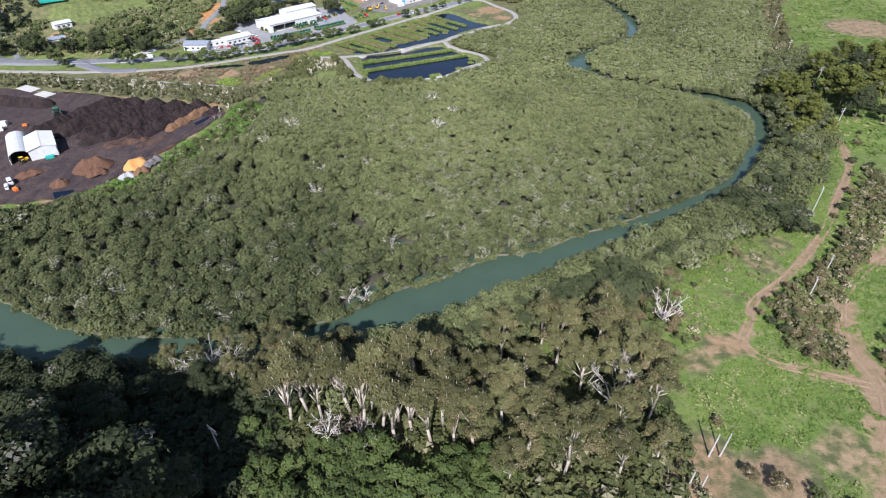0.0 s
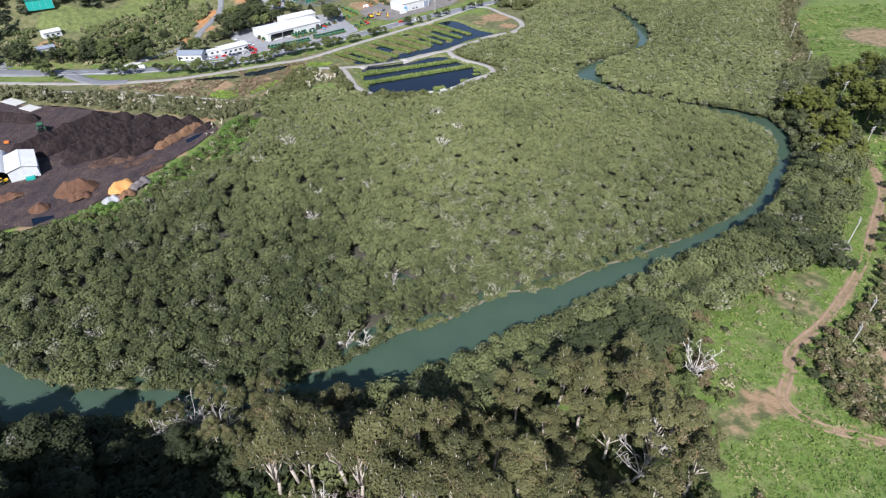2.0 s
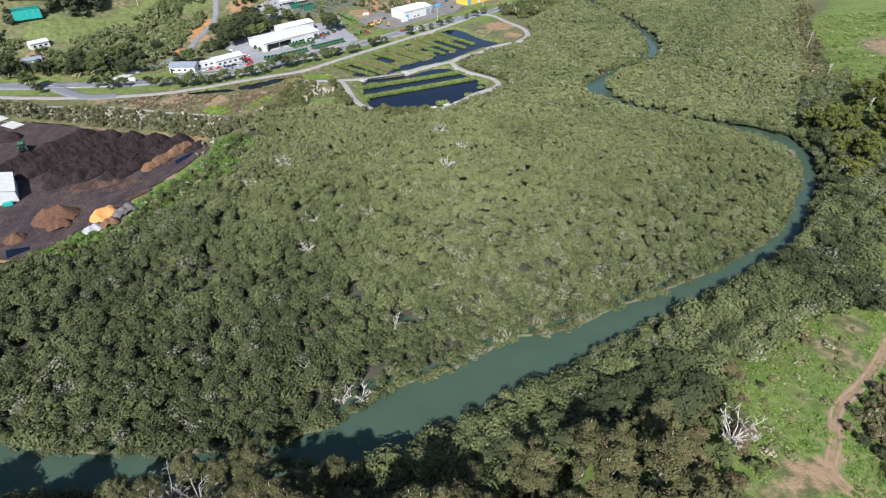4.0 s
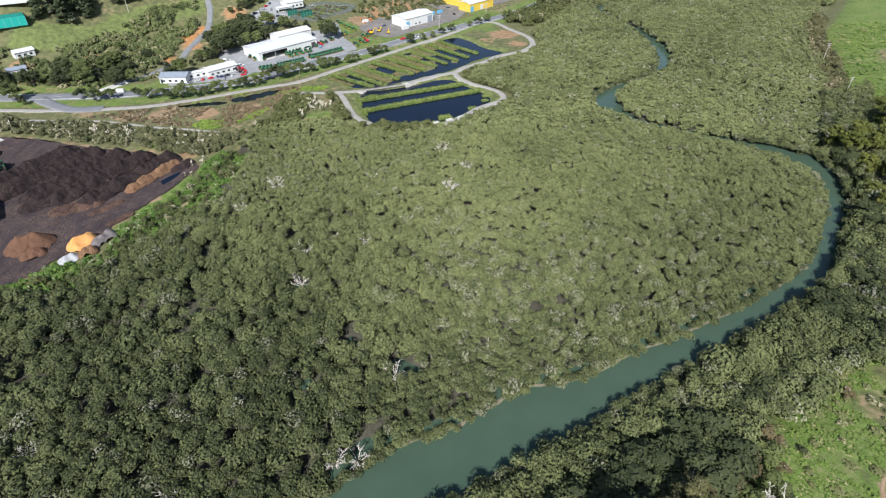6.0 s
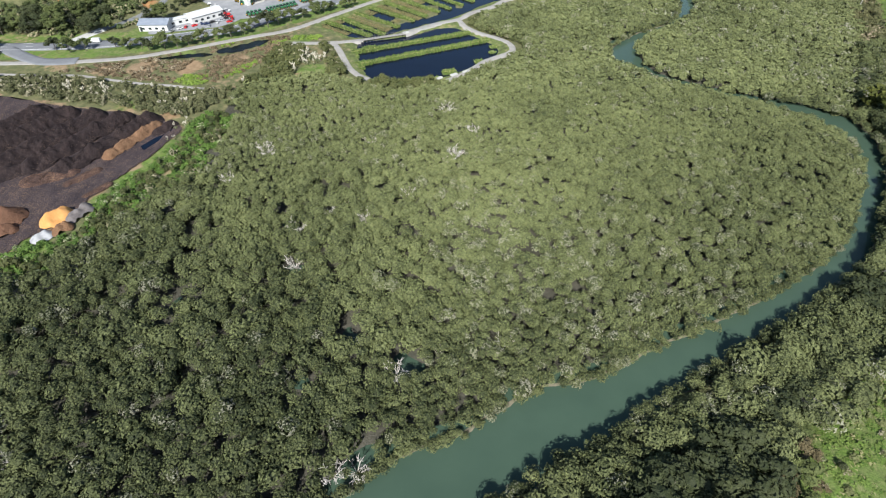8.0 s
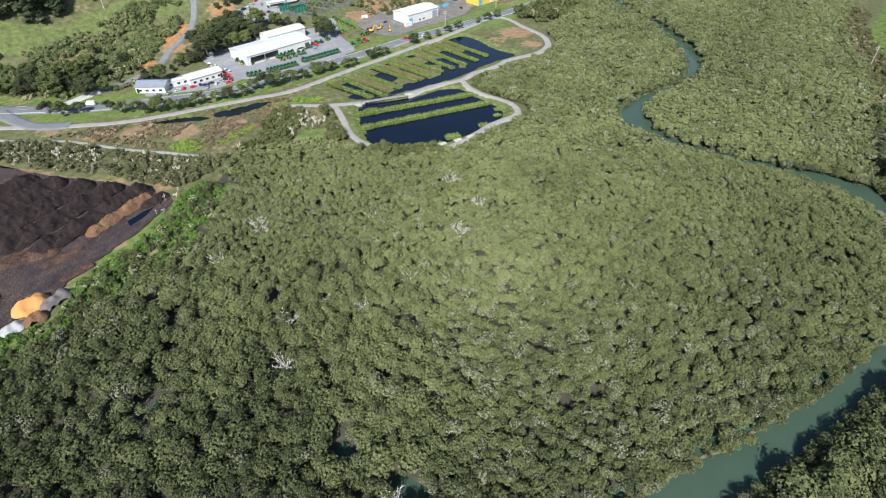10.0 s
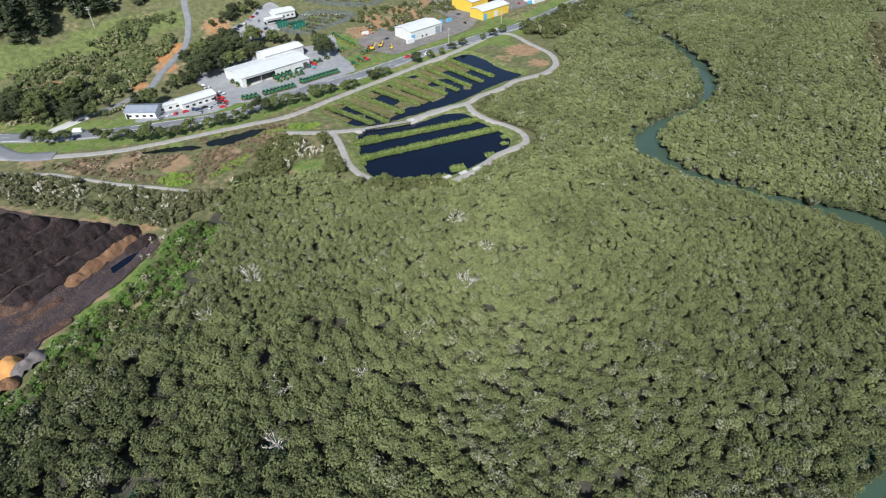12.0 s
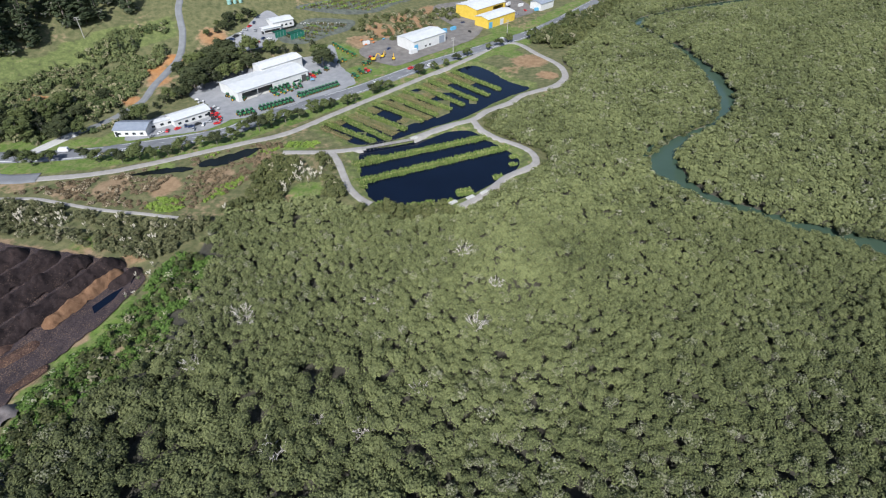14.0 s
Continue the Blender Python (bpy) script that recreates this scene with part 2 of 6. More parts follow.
bank_east = [(300, 570), (196, 520), (152, 500), (122, 486), (116, 480), (110, 468), (114, 450), (121, 427), (125, 405), (127, 385), (125, 367), (120, 354), (112, 340), (98, 326), (84, 313), (78, 304), (76, 295), (77, 285), (81, 276), (89, 270), (99, 264), (106, 260), (117, 255), (128, 252), (137, 246), (143, 238), (143, 226), (139, 213), (131, 199), (123, 186), (112, 172), (103, 162), (93, 155), (84, 149), (74, 143), (65, 137), (54, 131), (49, 128), (38, 121), (27, 114), (18, 110), (8, 103), (0, 99), (-13, 91), (-22, 89), (-33, 90), (-48, 89), (-60, 86), (-72, 83), (-86, 82), (-102, 81), (-160, 92), (-230, 110), (-300, 130), (-420, 145)]
RIVER = np.concatenate([smooth_line(bank_west, 4.0), smooth_line(bank_east, 4.0)])
mangrove_line = [(-420, 190), (-260, 168), (-200, 160), (-150, 146), (-128, 152), (-113, 159), (-103, 174), (-95, 190), (-87, 205), (-85, 222), (-86, 240), (-86, 256), (-80, 263), (-66, 268), (-52, 270), (-43, 262), (-27, 257), (-12, 259), (0, 267), (10, 278), (22, 289), (30, 298), (28, 308), (15, 319), (8, 327), (14, 338), (25, 350), (43, 364), (53, 380), (54, 395), (51, 408), (70, 440), (95, 490), (150, 580), (230, 700), (460, 700), (300, 520), (240, 440), (222, 418), (211, 388), (190, 338), (170, 296), (160, 275), (148, 258), (143, 240), (139, 213), (131, 199), (112, 172), (93, 155), (65, 137), (38, 121), (18, 110), (0, 99), (-22, 89), (-48, 89), (-60, 86), (-102, 81), (-230, 110), (-420, 145)]
MANGROVE_FLAT = np.array(mangrove_line, float)
east_line = [(-420, 140), (-230, 106), (-160, 90), (-102, 79), (-60, 84), (-22, 87), (0, 97), (18, 108), (38, 119), (65, 135), (93, 153), (112, 170), (131, 197), (141, 213), (146, 240), (152, 258), (163, 275), (173, 296), (193, 338), (214, 388), (225, 418), (243, 440), (303, 520), (470, 700), (3000, 700), (3000, -2500), (-3000, -2500), (-3000, 140)]
EAST_LAND = np.array(east_line, float)
ring_path_west = [(-56, 304), (-52, 296), (-49, 288), (-45, 278), (-40, 271), (-36, 268)]
ring_path = [(-6, 267), (0, 272), (6, 279), (12, 287), (20, 293), (24, 298), (23, 305), (18, 311), (10, 317), (4, 324), (1, 332)]
mid_path = [(-75, 303), (-56, 304), (-44, 307)]
mid_path_east = [(-25, 315), (-11, 327), (1, 334), (7, 342), (18, 351), (25, 360), (40, 370), (48, 381), (49, 393), (46, 403), (38, 416), (32, 428), (26, 433), (17, 429), (-2, 404), (-20, 384), (-36, 366), (-59, 340), (-69, 328), (-79, 318), (-99, 307), (-117, 297), (-135, 288), (-153, 283), (-172, 281), (-200, 280), (-300, 285)]
POND_LOW = smooth_line([(-46, 300), (-45, 308), (-33, 312), (-21, 317), (-10, 325), (0, 326), (6, 319), (13, 311), (19, 301), (16, 291), (8, 283), (-2, 274), (-12, 269), (-21, 267), (-30, 267), (-37, 271), (-40, 276), (-43, 285)], 3.0, True)
POND_HIGH = smooth_line([(-66, 327), (-58, 335), (-47, 348), (-35, 361), (-20, 379), (-5, 397), (4, 401), (13, 392), (21, 379), (31, 371), (20, 360), (8, 348), (-3, 336), (-13, 329), (-24, 321), (-34, 314), (-45, 310), (-57, 318)], 3.0, True)
road_line = [(-420, 300), (-300, 295), (-230, 294), (-183, 297), (-162, 299), (-142, 304), (-123, 311), (-103, 320), (-94, 330), (-73, 349), (-50, 369), (-24, 396), (7, 423), (44, 457), (89, 516), (140, 590), (190, 670)]
drive_line = [(-172, 302), (-167, 314), (-158, 328), (-154, 337), (-150, 348), (-150, 360), (-148, 372), (-146, 386), (-149, 402), (-152, 410), (-156, 420), (-159, 434), (-166, 448), (-174, 464)]
YARD = smooth_line([(-230, 165), (-180, 150), (-148, 153), (-138, 155), (-126, 158), (-120, 166), (-113, 178), (-108, 194), (-102, 207), (-98, 222), (-98, 231), (-117, 238), (-142, 243), (-167, 249), (-196, 253), (-240, 258), (-260, 220)], 1.5, True)
YARD = YARD + 1.6 * np.stack([wobble(YARD[:, 0], YARD[:, 1], 5.0) - 0.5, wobble(YARD[:, 0] + 40, YARD[:, 1], 5.0) - 0.5], 1) + 1.1 * np.stack([wobble(YARD[:, 0], YARD[:, 1] + 9, 1.7) - 0.5, wobble(YARD[:, 0] + 70, YARD[:, 1], 1.7) - 0.5], 1)
mud_pools = [(-44.5, 160, 3.2), (-27, 139.5, 2.6), (-12.5, 131, 3.0), (-20, 110.5, 2.8), (-15, 133, 2.2), (20, 150, 1.4), (-50, 182, 1.8), (-70, 150, 1.9), (-36, 128, 1.8), (-60, 127, 1.9), (-80, 118, 1.8), (5, 175, 1.4)]


def land(x, y):
    """The height of the ground over the plan."""
    x, y = np.asarray(x, float), np.asarray(y, float)
    z = 0.55 + 0.25 * (wobble(x, y, 7.0) - 0.5)
    east, flat = inside(x, y, EAST_LAND), inside(x, y, MANGROVE_FLAT)
    far = near(x, y, EAST_LAND[:24])
    rise = 4.5 * ramp(far, 2, 26) + 0.035 * np.clip(far - 30, 0, 120) + 2.2 * (wobble(x, y, 38.0) - 0.5) * ramp(far, 10, 40)
    rise += 8.0 * ramp(62 - y, 0, 40) * ramp(40 - np.abs(x + 15), -30, 30)
    z = np.where(east, z + rise, z)
    edge = near(x, y, MANGROVE_FLAT[:38])
    west = ~east & ~flat
    hill = ramp((-0.52 * (x + 150) + 0.854 * (y - 352)), -20, 180) * 55 * ramp(-x + 0.2 * (y - 400), 10, 150)
    hill += 26 * ramp(-x - 175, 0, 120) * ramp(y - 305, 0, 60)
    hill += 3.0 * (wobble(x, y, 30.0) - 0.4) * ramp(hill, 2, 12)
    z = np.where(west, z + 0.9 * ramp(edge, 0, 6) + hill, z)
    for pond in (POND_LOW, POND_HIGH):
        d = near(x, y, pond, True)
        z = np.where(inside(x, y, pond), 0.75 - 0.9 * ramp(d, 0, 3), z)
    marsh = inside(x, y, POND_HIGH) & (y < 372 - 0.9 * (x + 12)) & (wobble(x * 1.3 + 7, y * 1.3, 9.0) > 0.5) & (near(x, y, POND_HIGH[-26:]) > 8)
    z = np.where(marsh, 0.62, z)
    d = near(x, y, RIVER, True)
    z = np.where(flat, np.minimum(z, -0.2 + 0.75 * ramp(d, 2.0, 7)), z)
    for px, py, r in mud_pools:
        z -= 1.0 * (1 - ramp(np.hypot(x - px, (y - py) * 0.8) - r, -0.8, 1.0))
    return np.where(inside(x, y, RIVER), -0.15 - 2.0 * ramp(d, 0, 4), z)


# ---- ground ----
east_track = [(166, 250), (161, 224), (157, 204), (151, 185), (144, 171), (129, 152), (115, 134), (101, 120), (90, 110), (79, 102), (74, 94), (70, 88), (73, 82), (80, 79), (92, 75)]
far_track = [(140, 132), (125, 121), (114, 114), (104, 105), (97, 95), (94, 86), (94, 79), (93, 73), (88, 64), (80, 50), (70, 40)]
hill_pasture = np.array([(-230, 350), (-202, 366), (-198, 378), (-179, 400), (-157, 415), (-150, 401), (-164, 388), (-188, 365), (-206, 338), (-230, 330)], float)
soft_patches = [  # x, y, radius, grass, bare, ochre
    (66, 88, 8, 0.3, 0.6, 0.1), (58, 82, 7, 0.4, 0.48, 0.05), (50, 58, 8, 0.2, 0.6, 0.1), (46, 52, 9, 0.2, 0.58, 0.1), (76, 60, 10, 0.4, 0.52, 0),
    (62, 54, 9, 0.1, 0.67, 0), (88, 118, 8, 0.35, 0.46, 0), (97, 127, 7, 0.4, 0.44, 0), (72, 104, 7, 0.5, 0.41, 0), (68, 72, 13, 1.2, 0, 0),
    (66, 99, 10, 1.2, 0, 0), (72, 114, 6, 1.2, 0, 0), (112, 138, 10, 1.2, 0, 0), (122, 160, 9, 1.2, 0, 0), (190, 310, 30, 1.2, 0, 0),
    (215, 320, 28, 1.2, 0, 0), (228, 380, 16, 0.8, 0.37, 0), (255, 345, 30, 0.2, 0.63, 0), (105, 110, 9, 0.5, 0.37, 0), (115, 105, 14, 1, 0.15, 0),
    (-106, 266, 5, 1.2, 0, 0), (-71, 308, 6, 1.3, 0, 0), (-118, 291, 5, 1.1, 0, 0), (-60, 276, 7, 1.2, 0.1, 0), (-66, 270, 5, 0.3, 0.6, 0.1), (-88, 301, 4, 1.4, 0, 0), (-164, 279, 10, 0.5, 0.62, 0),
    (-130, 276, 10, 0.2, 0.75, 0), (-112, 278, 10, 0.2, 0.8, 0.1), (-95, 286, 9, 0.2, 0.8, 0), (-80, 298, 8, 0.2, 0.75, 0), (-144, 274, 8, 0.3, 0.7, 0),
    (33, 405, 14, 0.3, 0.9, 0.15), (25, 415, 7, 1, 0.2, 0), (40, 385, 8, 0.3, 0.9, 0.2), (22, 392, 8, 0.5, 0.6, 0.1),
    (-70, 412, 13, 1.2, 0, 0), (-55, 388, 10, 1.2, 0, 0), (-62, 378, 6, 1.1, 0, 0), (-40, 395, 8, 1, 0.2, 0), (-60, 428, 12, 0.2, 0.8, 0.1), (-50, 446, 14, 0.1, 0.95, 0.3), (-36, 466, 14, 0.1, 0.95, 0.3), (-20, 488, 14, 0.1, 0.95, 0.25), (-8, 334, 6, 1.3, 0, 0),
    (-30, 455, 16, 0.2, 0.9, 0.2), (24, 455, 12, 1.1, 0.1, 0), (-145, 315, 8, 1.1, 0, 0), (-130, 309, 6, 1.1, 0, 0), (-170, 306, 8, 1, 0, 0),
    (-154, 374, 7, 0.2, 1.1, 0.9), (-149, 366, 6, 0.2, 1.1, 0.8), (-155, 347, 6, 0.1, 1, 0.7), (-148, 383, 6, 0.2, 1.1, 0.9), (-165, 352, 8, 0.2, 0.8, 0.5),
    (-135, 405, 9, 0.2, 0.9, 0.5), (-128, 392, 7, 0.2, 0.9, 0.3), (-192, 340, 6, 0.2, 0.8, 0.8), (-100, 217, 6, 1.3, 0, 0), (-97, 208, 6, 1.3, 0, 0),
    (-102, 200, 5, 1.3, 0, 0), (-115, 168, 5, 1.1, 0, 0), (-105, 188, 5, 1.1, 0, 0), (-140, 150, 8, 1.1, 0, 0), (-122, 244, 6, 0.7, 0.5, 0.1),
    (-104, 239, 6, 0.5, 0.7, 0.2), (-220, 322, 8, 0.2, 0.9, 0.2), (-235, 315, 10, 1.1, 0, 0),
]


def cover_at(x, y):
    """How far pasture, bare soil, tidal mud and ochre clay cover the ground."""
    east, flat = inside(x, y, EAST_LAND), inside(x, y, MANGROVE_FLAT)
    far, road_d = near(x, y, EAST_LAND[:24]), near(x, y, road_line)
    grass = np.where(east, 0.8 * ramp(far, 10, 20) * ramp(y + 0.6 * x, 70, 110), 0.25)
    bare = np.where(east, 0.42 * ramp(wobble(x, y, 22.0), 0.5, 0.9), 0.42 * ramp(wobble(x, y, 19.0), 0.35, 0.8))
    ochre = np.zeros(len(x))
    grass = np.where(~east & (road_d < 13) & (road_d > 4), 0.9, grass)
    grass = np.where(inside(x, y, hill_pasture), 0.5, grass)
    for pond in (POND_LOW, POND_HIGH):
        grass = np.where(near(x, y, pond, True) < 4, 0.5, grass)
        bare = np.where(near(x, y, pond, True) < 4, 0.35, bare)
    for line, wide in ((east_track, 2.6), (far_track, 7.0)):
        d = near(x, y, smooth_line(line, 5.0)) + 1.5 * (wobble(x, y, 5.0) - 0.5)
        bare = np.maximum(bare, 0.72 * (1 - ramp(d, 0.3 * wide, wide)))
    rim = near(x, y, YARD[::5], True) + 3.0 * (wobble(x, y, 6.0) - 0.5)
    bare = np.maximum(bare, np.where(east, 0, 0.8 * (1 - ramp(rim, 0.8, 2.6))))
    for cx, cy, r, g, b, o in soft_patches:
        w = 1 - ramp(np.hypot(x - cx, y - cy), 0.45 * r, r)
        grass, bare, ochre = grass + (g - grass) * w, bare + (b - bare) * w, ochre + (o - ochre) * w
    mud = np.where(flat | inside(x, y, RIVER), 1.0, 0.0)
    return grass, bare, mud, ochre


def build_ground():
    far = np.array([60, 140, 260, 420, 700, 1100, 1700, 2500.0])
    xs = np.concatenate([-400 - far[::-1], np.arange(-400, 400.1, 2.5), 400 + far])
    ys = np.concatenate([-40 - far[::-1], np.arange(-40, 660.1, 2.5), 660 + far])
    gx, gy = np.meshgrid(xs, ys)
    x, y = gx.ravel(), gy.ravel()
    z = land(x, y)
    n, m = len(xs), len(ys)
    i = (np.arange(m - 1)[:, None] * n + np.arange(n - 1)).ravel()
    me = mesh_of("ground", np.stack([x, y, z], 1), np.stack([i, i + 1, i + n + 1, i + n], 1), GROUND, True)
    grass, bare, mud, ochre = cover_at(x, y)
    cover = me.color_attributes.new("cover", "FLOAT_COLOR", "POINT")
    cover.data.foreach_set("color", np.stack([grass, bare, mud, np.ones(len(x))], 1).astype(np.float32).ravel())
    a = me.attributes.new("ochre", "FLOAT", "POINT")
    a.data.foreach_set("value", ochre.astype(np.float32))
    return tagged(new("ground", me), "open ground with green pasture, bare soil and tidal mud", "ground", kind="structure")


build_ground()


def sheet(name, outline, z, mat, label, category):
    bm = bmesh.new()
    bm.faces.new([bm.verts.new((px, py, z)) for px, py in outline])
    bmesh.ops.triangulate(bm, faces=bm.faces[:])
    return tagged(part(name, bm, mat), label, category, kind="structure")


bm = bmesh.new()
bm.faces.new([bm.verts.new(c) for c in ((-460, 40, 0), (460, 40, 0), (460, 720, 0), (-460, 720, 0))])
tagged(part("river_water", bm, WATER), "murky green tidal river winding between mangroves", "water", kind="structure")
sheet("pond_water", POND_LOW, 0.45, POND, "dark blue still water of a treatment pond", "water")
sheet("pond_water", POND_HIGH, 0.45, POND, "dark blue still water between rows of reeds", "water")


def strip(name, line, width, mat, label, category, lift=0.12, step=2.5, edge=0.25, closed=False):
    """A road or path along a line: it follows the ground, a little above it, with sloping shoulders."""
    p = smooth_line(line, step, closed)
    d = np.gradient(p, axis=0)
    d /= np.linalg.norm(d, axis=1)[:, None]
    side = np.stack([-d[:, 1], d[:, 0]], 1)
    w = width * (0.5 + 0.06 * (wobble(p[:, 0] * 3, p[:, 1] * 3, 9.0) - 0.5))[:, None]
    rows = []
    offs = (-1, -0.5, 0, 0.5, 1)
    mid = np.max([land(*(p + o * w * side).T) for o in offs], 0)
    for o in (-1.0 - edge / width * 4, *offs, 1.0 + edge / width * 4):
        q = p + o * w * side
        zz = mid + lift if abs(o) <= 1 else np.minimum(land(*q.T), mid) - 0.3
        rows.append(np.column_stack([q, zz]))
    k, n = len(rows), len(p)
    v = np.stack(rows, 1).reshape(-1, 3)
    i = (np.arange(n - 1)[:, None] * k + np.arange(k - 1)).ravel()
    return tagged(new(name, mesh_of(name, v, np.stack([i, i + k, i + k + 1, i + 1], 1)[:, ::-1], mat, True)), label, category, kind="structure")


strip("road", road_line, 8.2, ASPHALT, "grey asphalt two-lane road with painted lines", "road", 0.2)
strip("drive", drive_line, 3.0, LANE, "pale sealed drive climbing the hill", "road", 0.2)
strip("pond_path", ring_path_west, 2.4, GRAVEL, "pale gravel path beside the lower pond", "path")
strip("pond_path", ring_path, 2.6, GRAVEL, "pale gravel path round the lower pond", "path")
strip("pond_path", mid_path, 2.8, GRAVEL, "pale gravel path leading to the footbridge", "path")
strip("gravel_path", mid_path_east, 3.1, GRAVEL, "pale gravel walking track between road and ponds", "path")
sheet("yard_floor", YARD, 1.75, YARD_FLOOR, "dark mulch-strewn floor of a composting yard", "yard")


# ---- foliage as joined meshes ----
def ball(level):
    bm = bmesh.new()
    bmesh.ops.create_icosphere(bm, subdivisions=level, radius=1.0)
    v = np.array([p.co[:] for p in bm.verts])
    f = np.array([[q.index for q in p.verts] for p in bm.faces])
    bm.free()
    return v, f


def domes(level, count, cut=-0.35, seed=1, lumps=0.34, tufts=0, tuft_size=0.16, core=0.74, up=0.25):
    """Uneven leafy crown shapes about 1 m in radius, open below: many loose sprays of leaves over a core tinted dark
    for inner shade.
    """
    rs = np.random.RandomState(seed)
    v0, f0 = ball(level)
    out = []
    for _ in range(count):
        c = rs.normal(size=(12, 3))
        c /= np.linalg.norm(c, axis=1)[:, None]
        c[:, 2] = np.abs(c[:, 2])

        def radius(d):
            return 0.64 + 1.2 * lumps * np.max(np.sqrt(np.clip((d @ c.T - 0.72) / 0.28, 0, 1)), 1)

        v = v0 * (radius(v0) * core + 0.06 * rs.rand(len(v0)))[:, None]
        v[:, 2] *= 0.85
        f = f0[(v[f0][:, :, 2].mean(1) > cut)]
        used = np.unique(f)
        remap = np.zeros(len(v), int)
        remap[used] = np.arange(len(used))
        v, f = v[used], remap[f]
        # core tint lowered: paints the shade between the sprays
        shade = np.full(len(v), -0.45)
        if tufts:
            d = rs.normal(size=(tufts * 4, 3))
            d /= np.linalg.norm(d, axis=1)[:, None]
            d = d[d[:, 2] > cut][:tufts]
            n = len(d)
            mid = d * (radius(d) * (0.84 + 0.24 * rs.rand(n)))[:, None]
            mid[:, 2] *= 0.85
            normal = d + 0.3 * rs.normal(size=(n, 3)) + (0, 0, up)
            normal /= np.linalg.norm(normal, axis=1)[:, None]
            a = np.cross(normal, rs.normal(size=(n, 3)))
            a /= np.linalg.norm(a, axis=1)[:, None]
            b = np.cross(normal, a)
            size = tuft_size * rs.uniform(0.6, 1.4, (n, 1))
            t = np.stack([mid + size * a, mid + size * (-0.5 * a + 0.8 * b), mid + size * (-0.5 * a - 0.8 * b)], 1)
            f = np.concatenate([f, len(v) + np.arange(3 * n).reshape(-1, 3)])
            v = np.concatenate([v, t.reshape(-1, 3)])
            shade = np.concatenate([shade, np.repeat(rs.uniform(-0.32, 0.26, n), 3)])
        out.append((v, f, shade))
    return out


def scatter(shapes, x, y, z, r, h, tint, pale, seed=5):
    """Joins one shape for each place into one mesh."""
    rs = np.random.RandomState(seed)
    kind, turn = rs.randint(0, len(shapes), len(x)), rs.rand(len(x)) * 2 * math.pi
    vs, fs, ts, ps, base = [], [], [], [], 0
    for k, (v, f, shade) in enumerate(shapes):
        w = np.nonzero(kind == k)[0]
        if not len(w):
            continue
        c, s = np.cos(turn[w])[:, None], np.sin(turn[w])[:, None]
        p = np.stack([(c * v[:, 0] - s * v[:, 1]) * r[w, None] + x[w, None], (s * v[:, 0] + c * v[:, 1]) * r[w, None] + y[w, None], v[:, 2] * h[w, None] + z[w, None]], -1)
        vs.append(p.reshape(-1, 3))
        fs.append((f[None] + (base + np.arange(len(w)) * len(v))[:, None, None]).reshape(-1, 3))
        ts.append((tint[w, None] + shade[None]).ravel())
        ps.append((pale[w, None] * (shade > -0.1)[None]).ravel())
        base += len(w) * len(v)
    return np.concatenate(vs), np.concatenate(fs), {"tint": np.concatenate(ts), "pale": np.concatenate(ps)}


def places(x0, x1, y0, y1, gap, seed):
    rs = np.random.RandomState(seed)
    gx, gy = np.meshgrid(np.arange(x0, x1, gap), np.arange(y0, y1, gap))
    gx[::2] += gap / 2
    x, y = gx.ravel(), gy.ravel()
    return x + rs.uniform(-0.5, 0.5, x.size) * gap, y + rs.uniform(-0.5, 0.5, x.size) * gap


def stand(name, shapes, x, y, top, spread, mat, label, category, seed, pale_share=0.06, rough_top=1.0, light=0.0, swell=0.42):
    """A wood as one mesh: crowns of the given spread whose tops lie about top metres above the ground."""
    rs = np.random.RandomState(seed)
    n = len(x)
    r = spread * np.clip(np.exp(0.27 * rs.normal(size=n)), 0.6, 1.75)
    t = top * (0.50 + 0.3 * wobble(x, y, 17.0) + swell * wobble(x + 30, y, 4.5) + 0.36 * rs.rand(n) * rough_top)
    h = np.minimum(r * rs.uniform(0.9, 1.35, n), t * 0.85)
    # light: sunlit brightness painted into the crown tint, not a leaf colour
    tint = 0.4 * wobble(x + 90, y, 24.0) + 0.2 * wobble(x, y + 50, 60.0) + 0.25 * wobble(x, y, 5.0) + 0.38 * rs.rand(n) - 0.12 + light
    pale = np.where(rs.rand(n) < pale_share * 2 * wobble(x - 40, y, 33.0), rs.uniform(0.35, 0.8, n), 0.0)
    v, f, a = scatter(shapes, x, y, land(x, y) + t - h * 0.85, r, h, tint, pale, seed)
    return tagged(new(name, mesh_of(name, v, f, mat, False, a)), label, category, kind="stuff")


FINE = domes(1, 18, seed=2, lumps=0.42, tufts=190, tuft_size=0.14)
COARSE = domes(1, 12, seed=4, lumps=0.40, tufts=44, tuft_size=0.29)
CLOSE = domes(1, 16, seed=5, lumps=0.42, tufts=130, tuft_size=0.165)
MIDDLE = domes(1, 16, seed=3, lumps=0.40, tufts=80, tuft_size=0.21)


def painted_stand_light(x, y):
    """Brightness painted into the leaf tint: deeper near the river mouth, lighter up the flat."""
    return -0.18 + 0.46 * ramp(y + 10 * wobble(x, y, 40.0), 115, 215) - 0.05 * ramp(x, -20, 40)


def upper(x, y):
    """Where the crowns up the flat grow small and even."""
    return 205 + 0.12 * x + 18 * (wobble(x, y, 26.0) - 0.5) + 14 * (wobble(x + 11, y, 6.0) - 0.5)


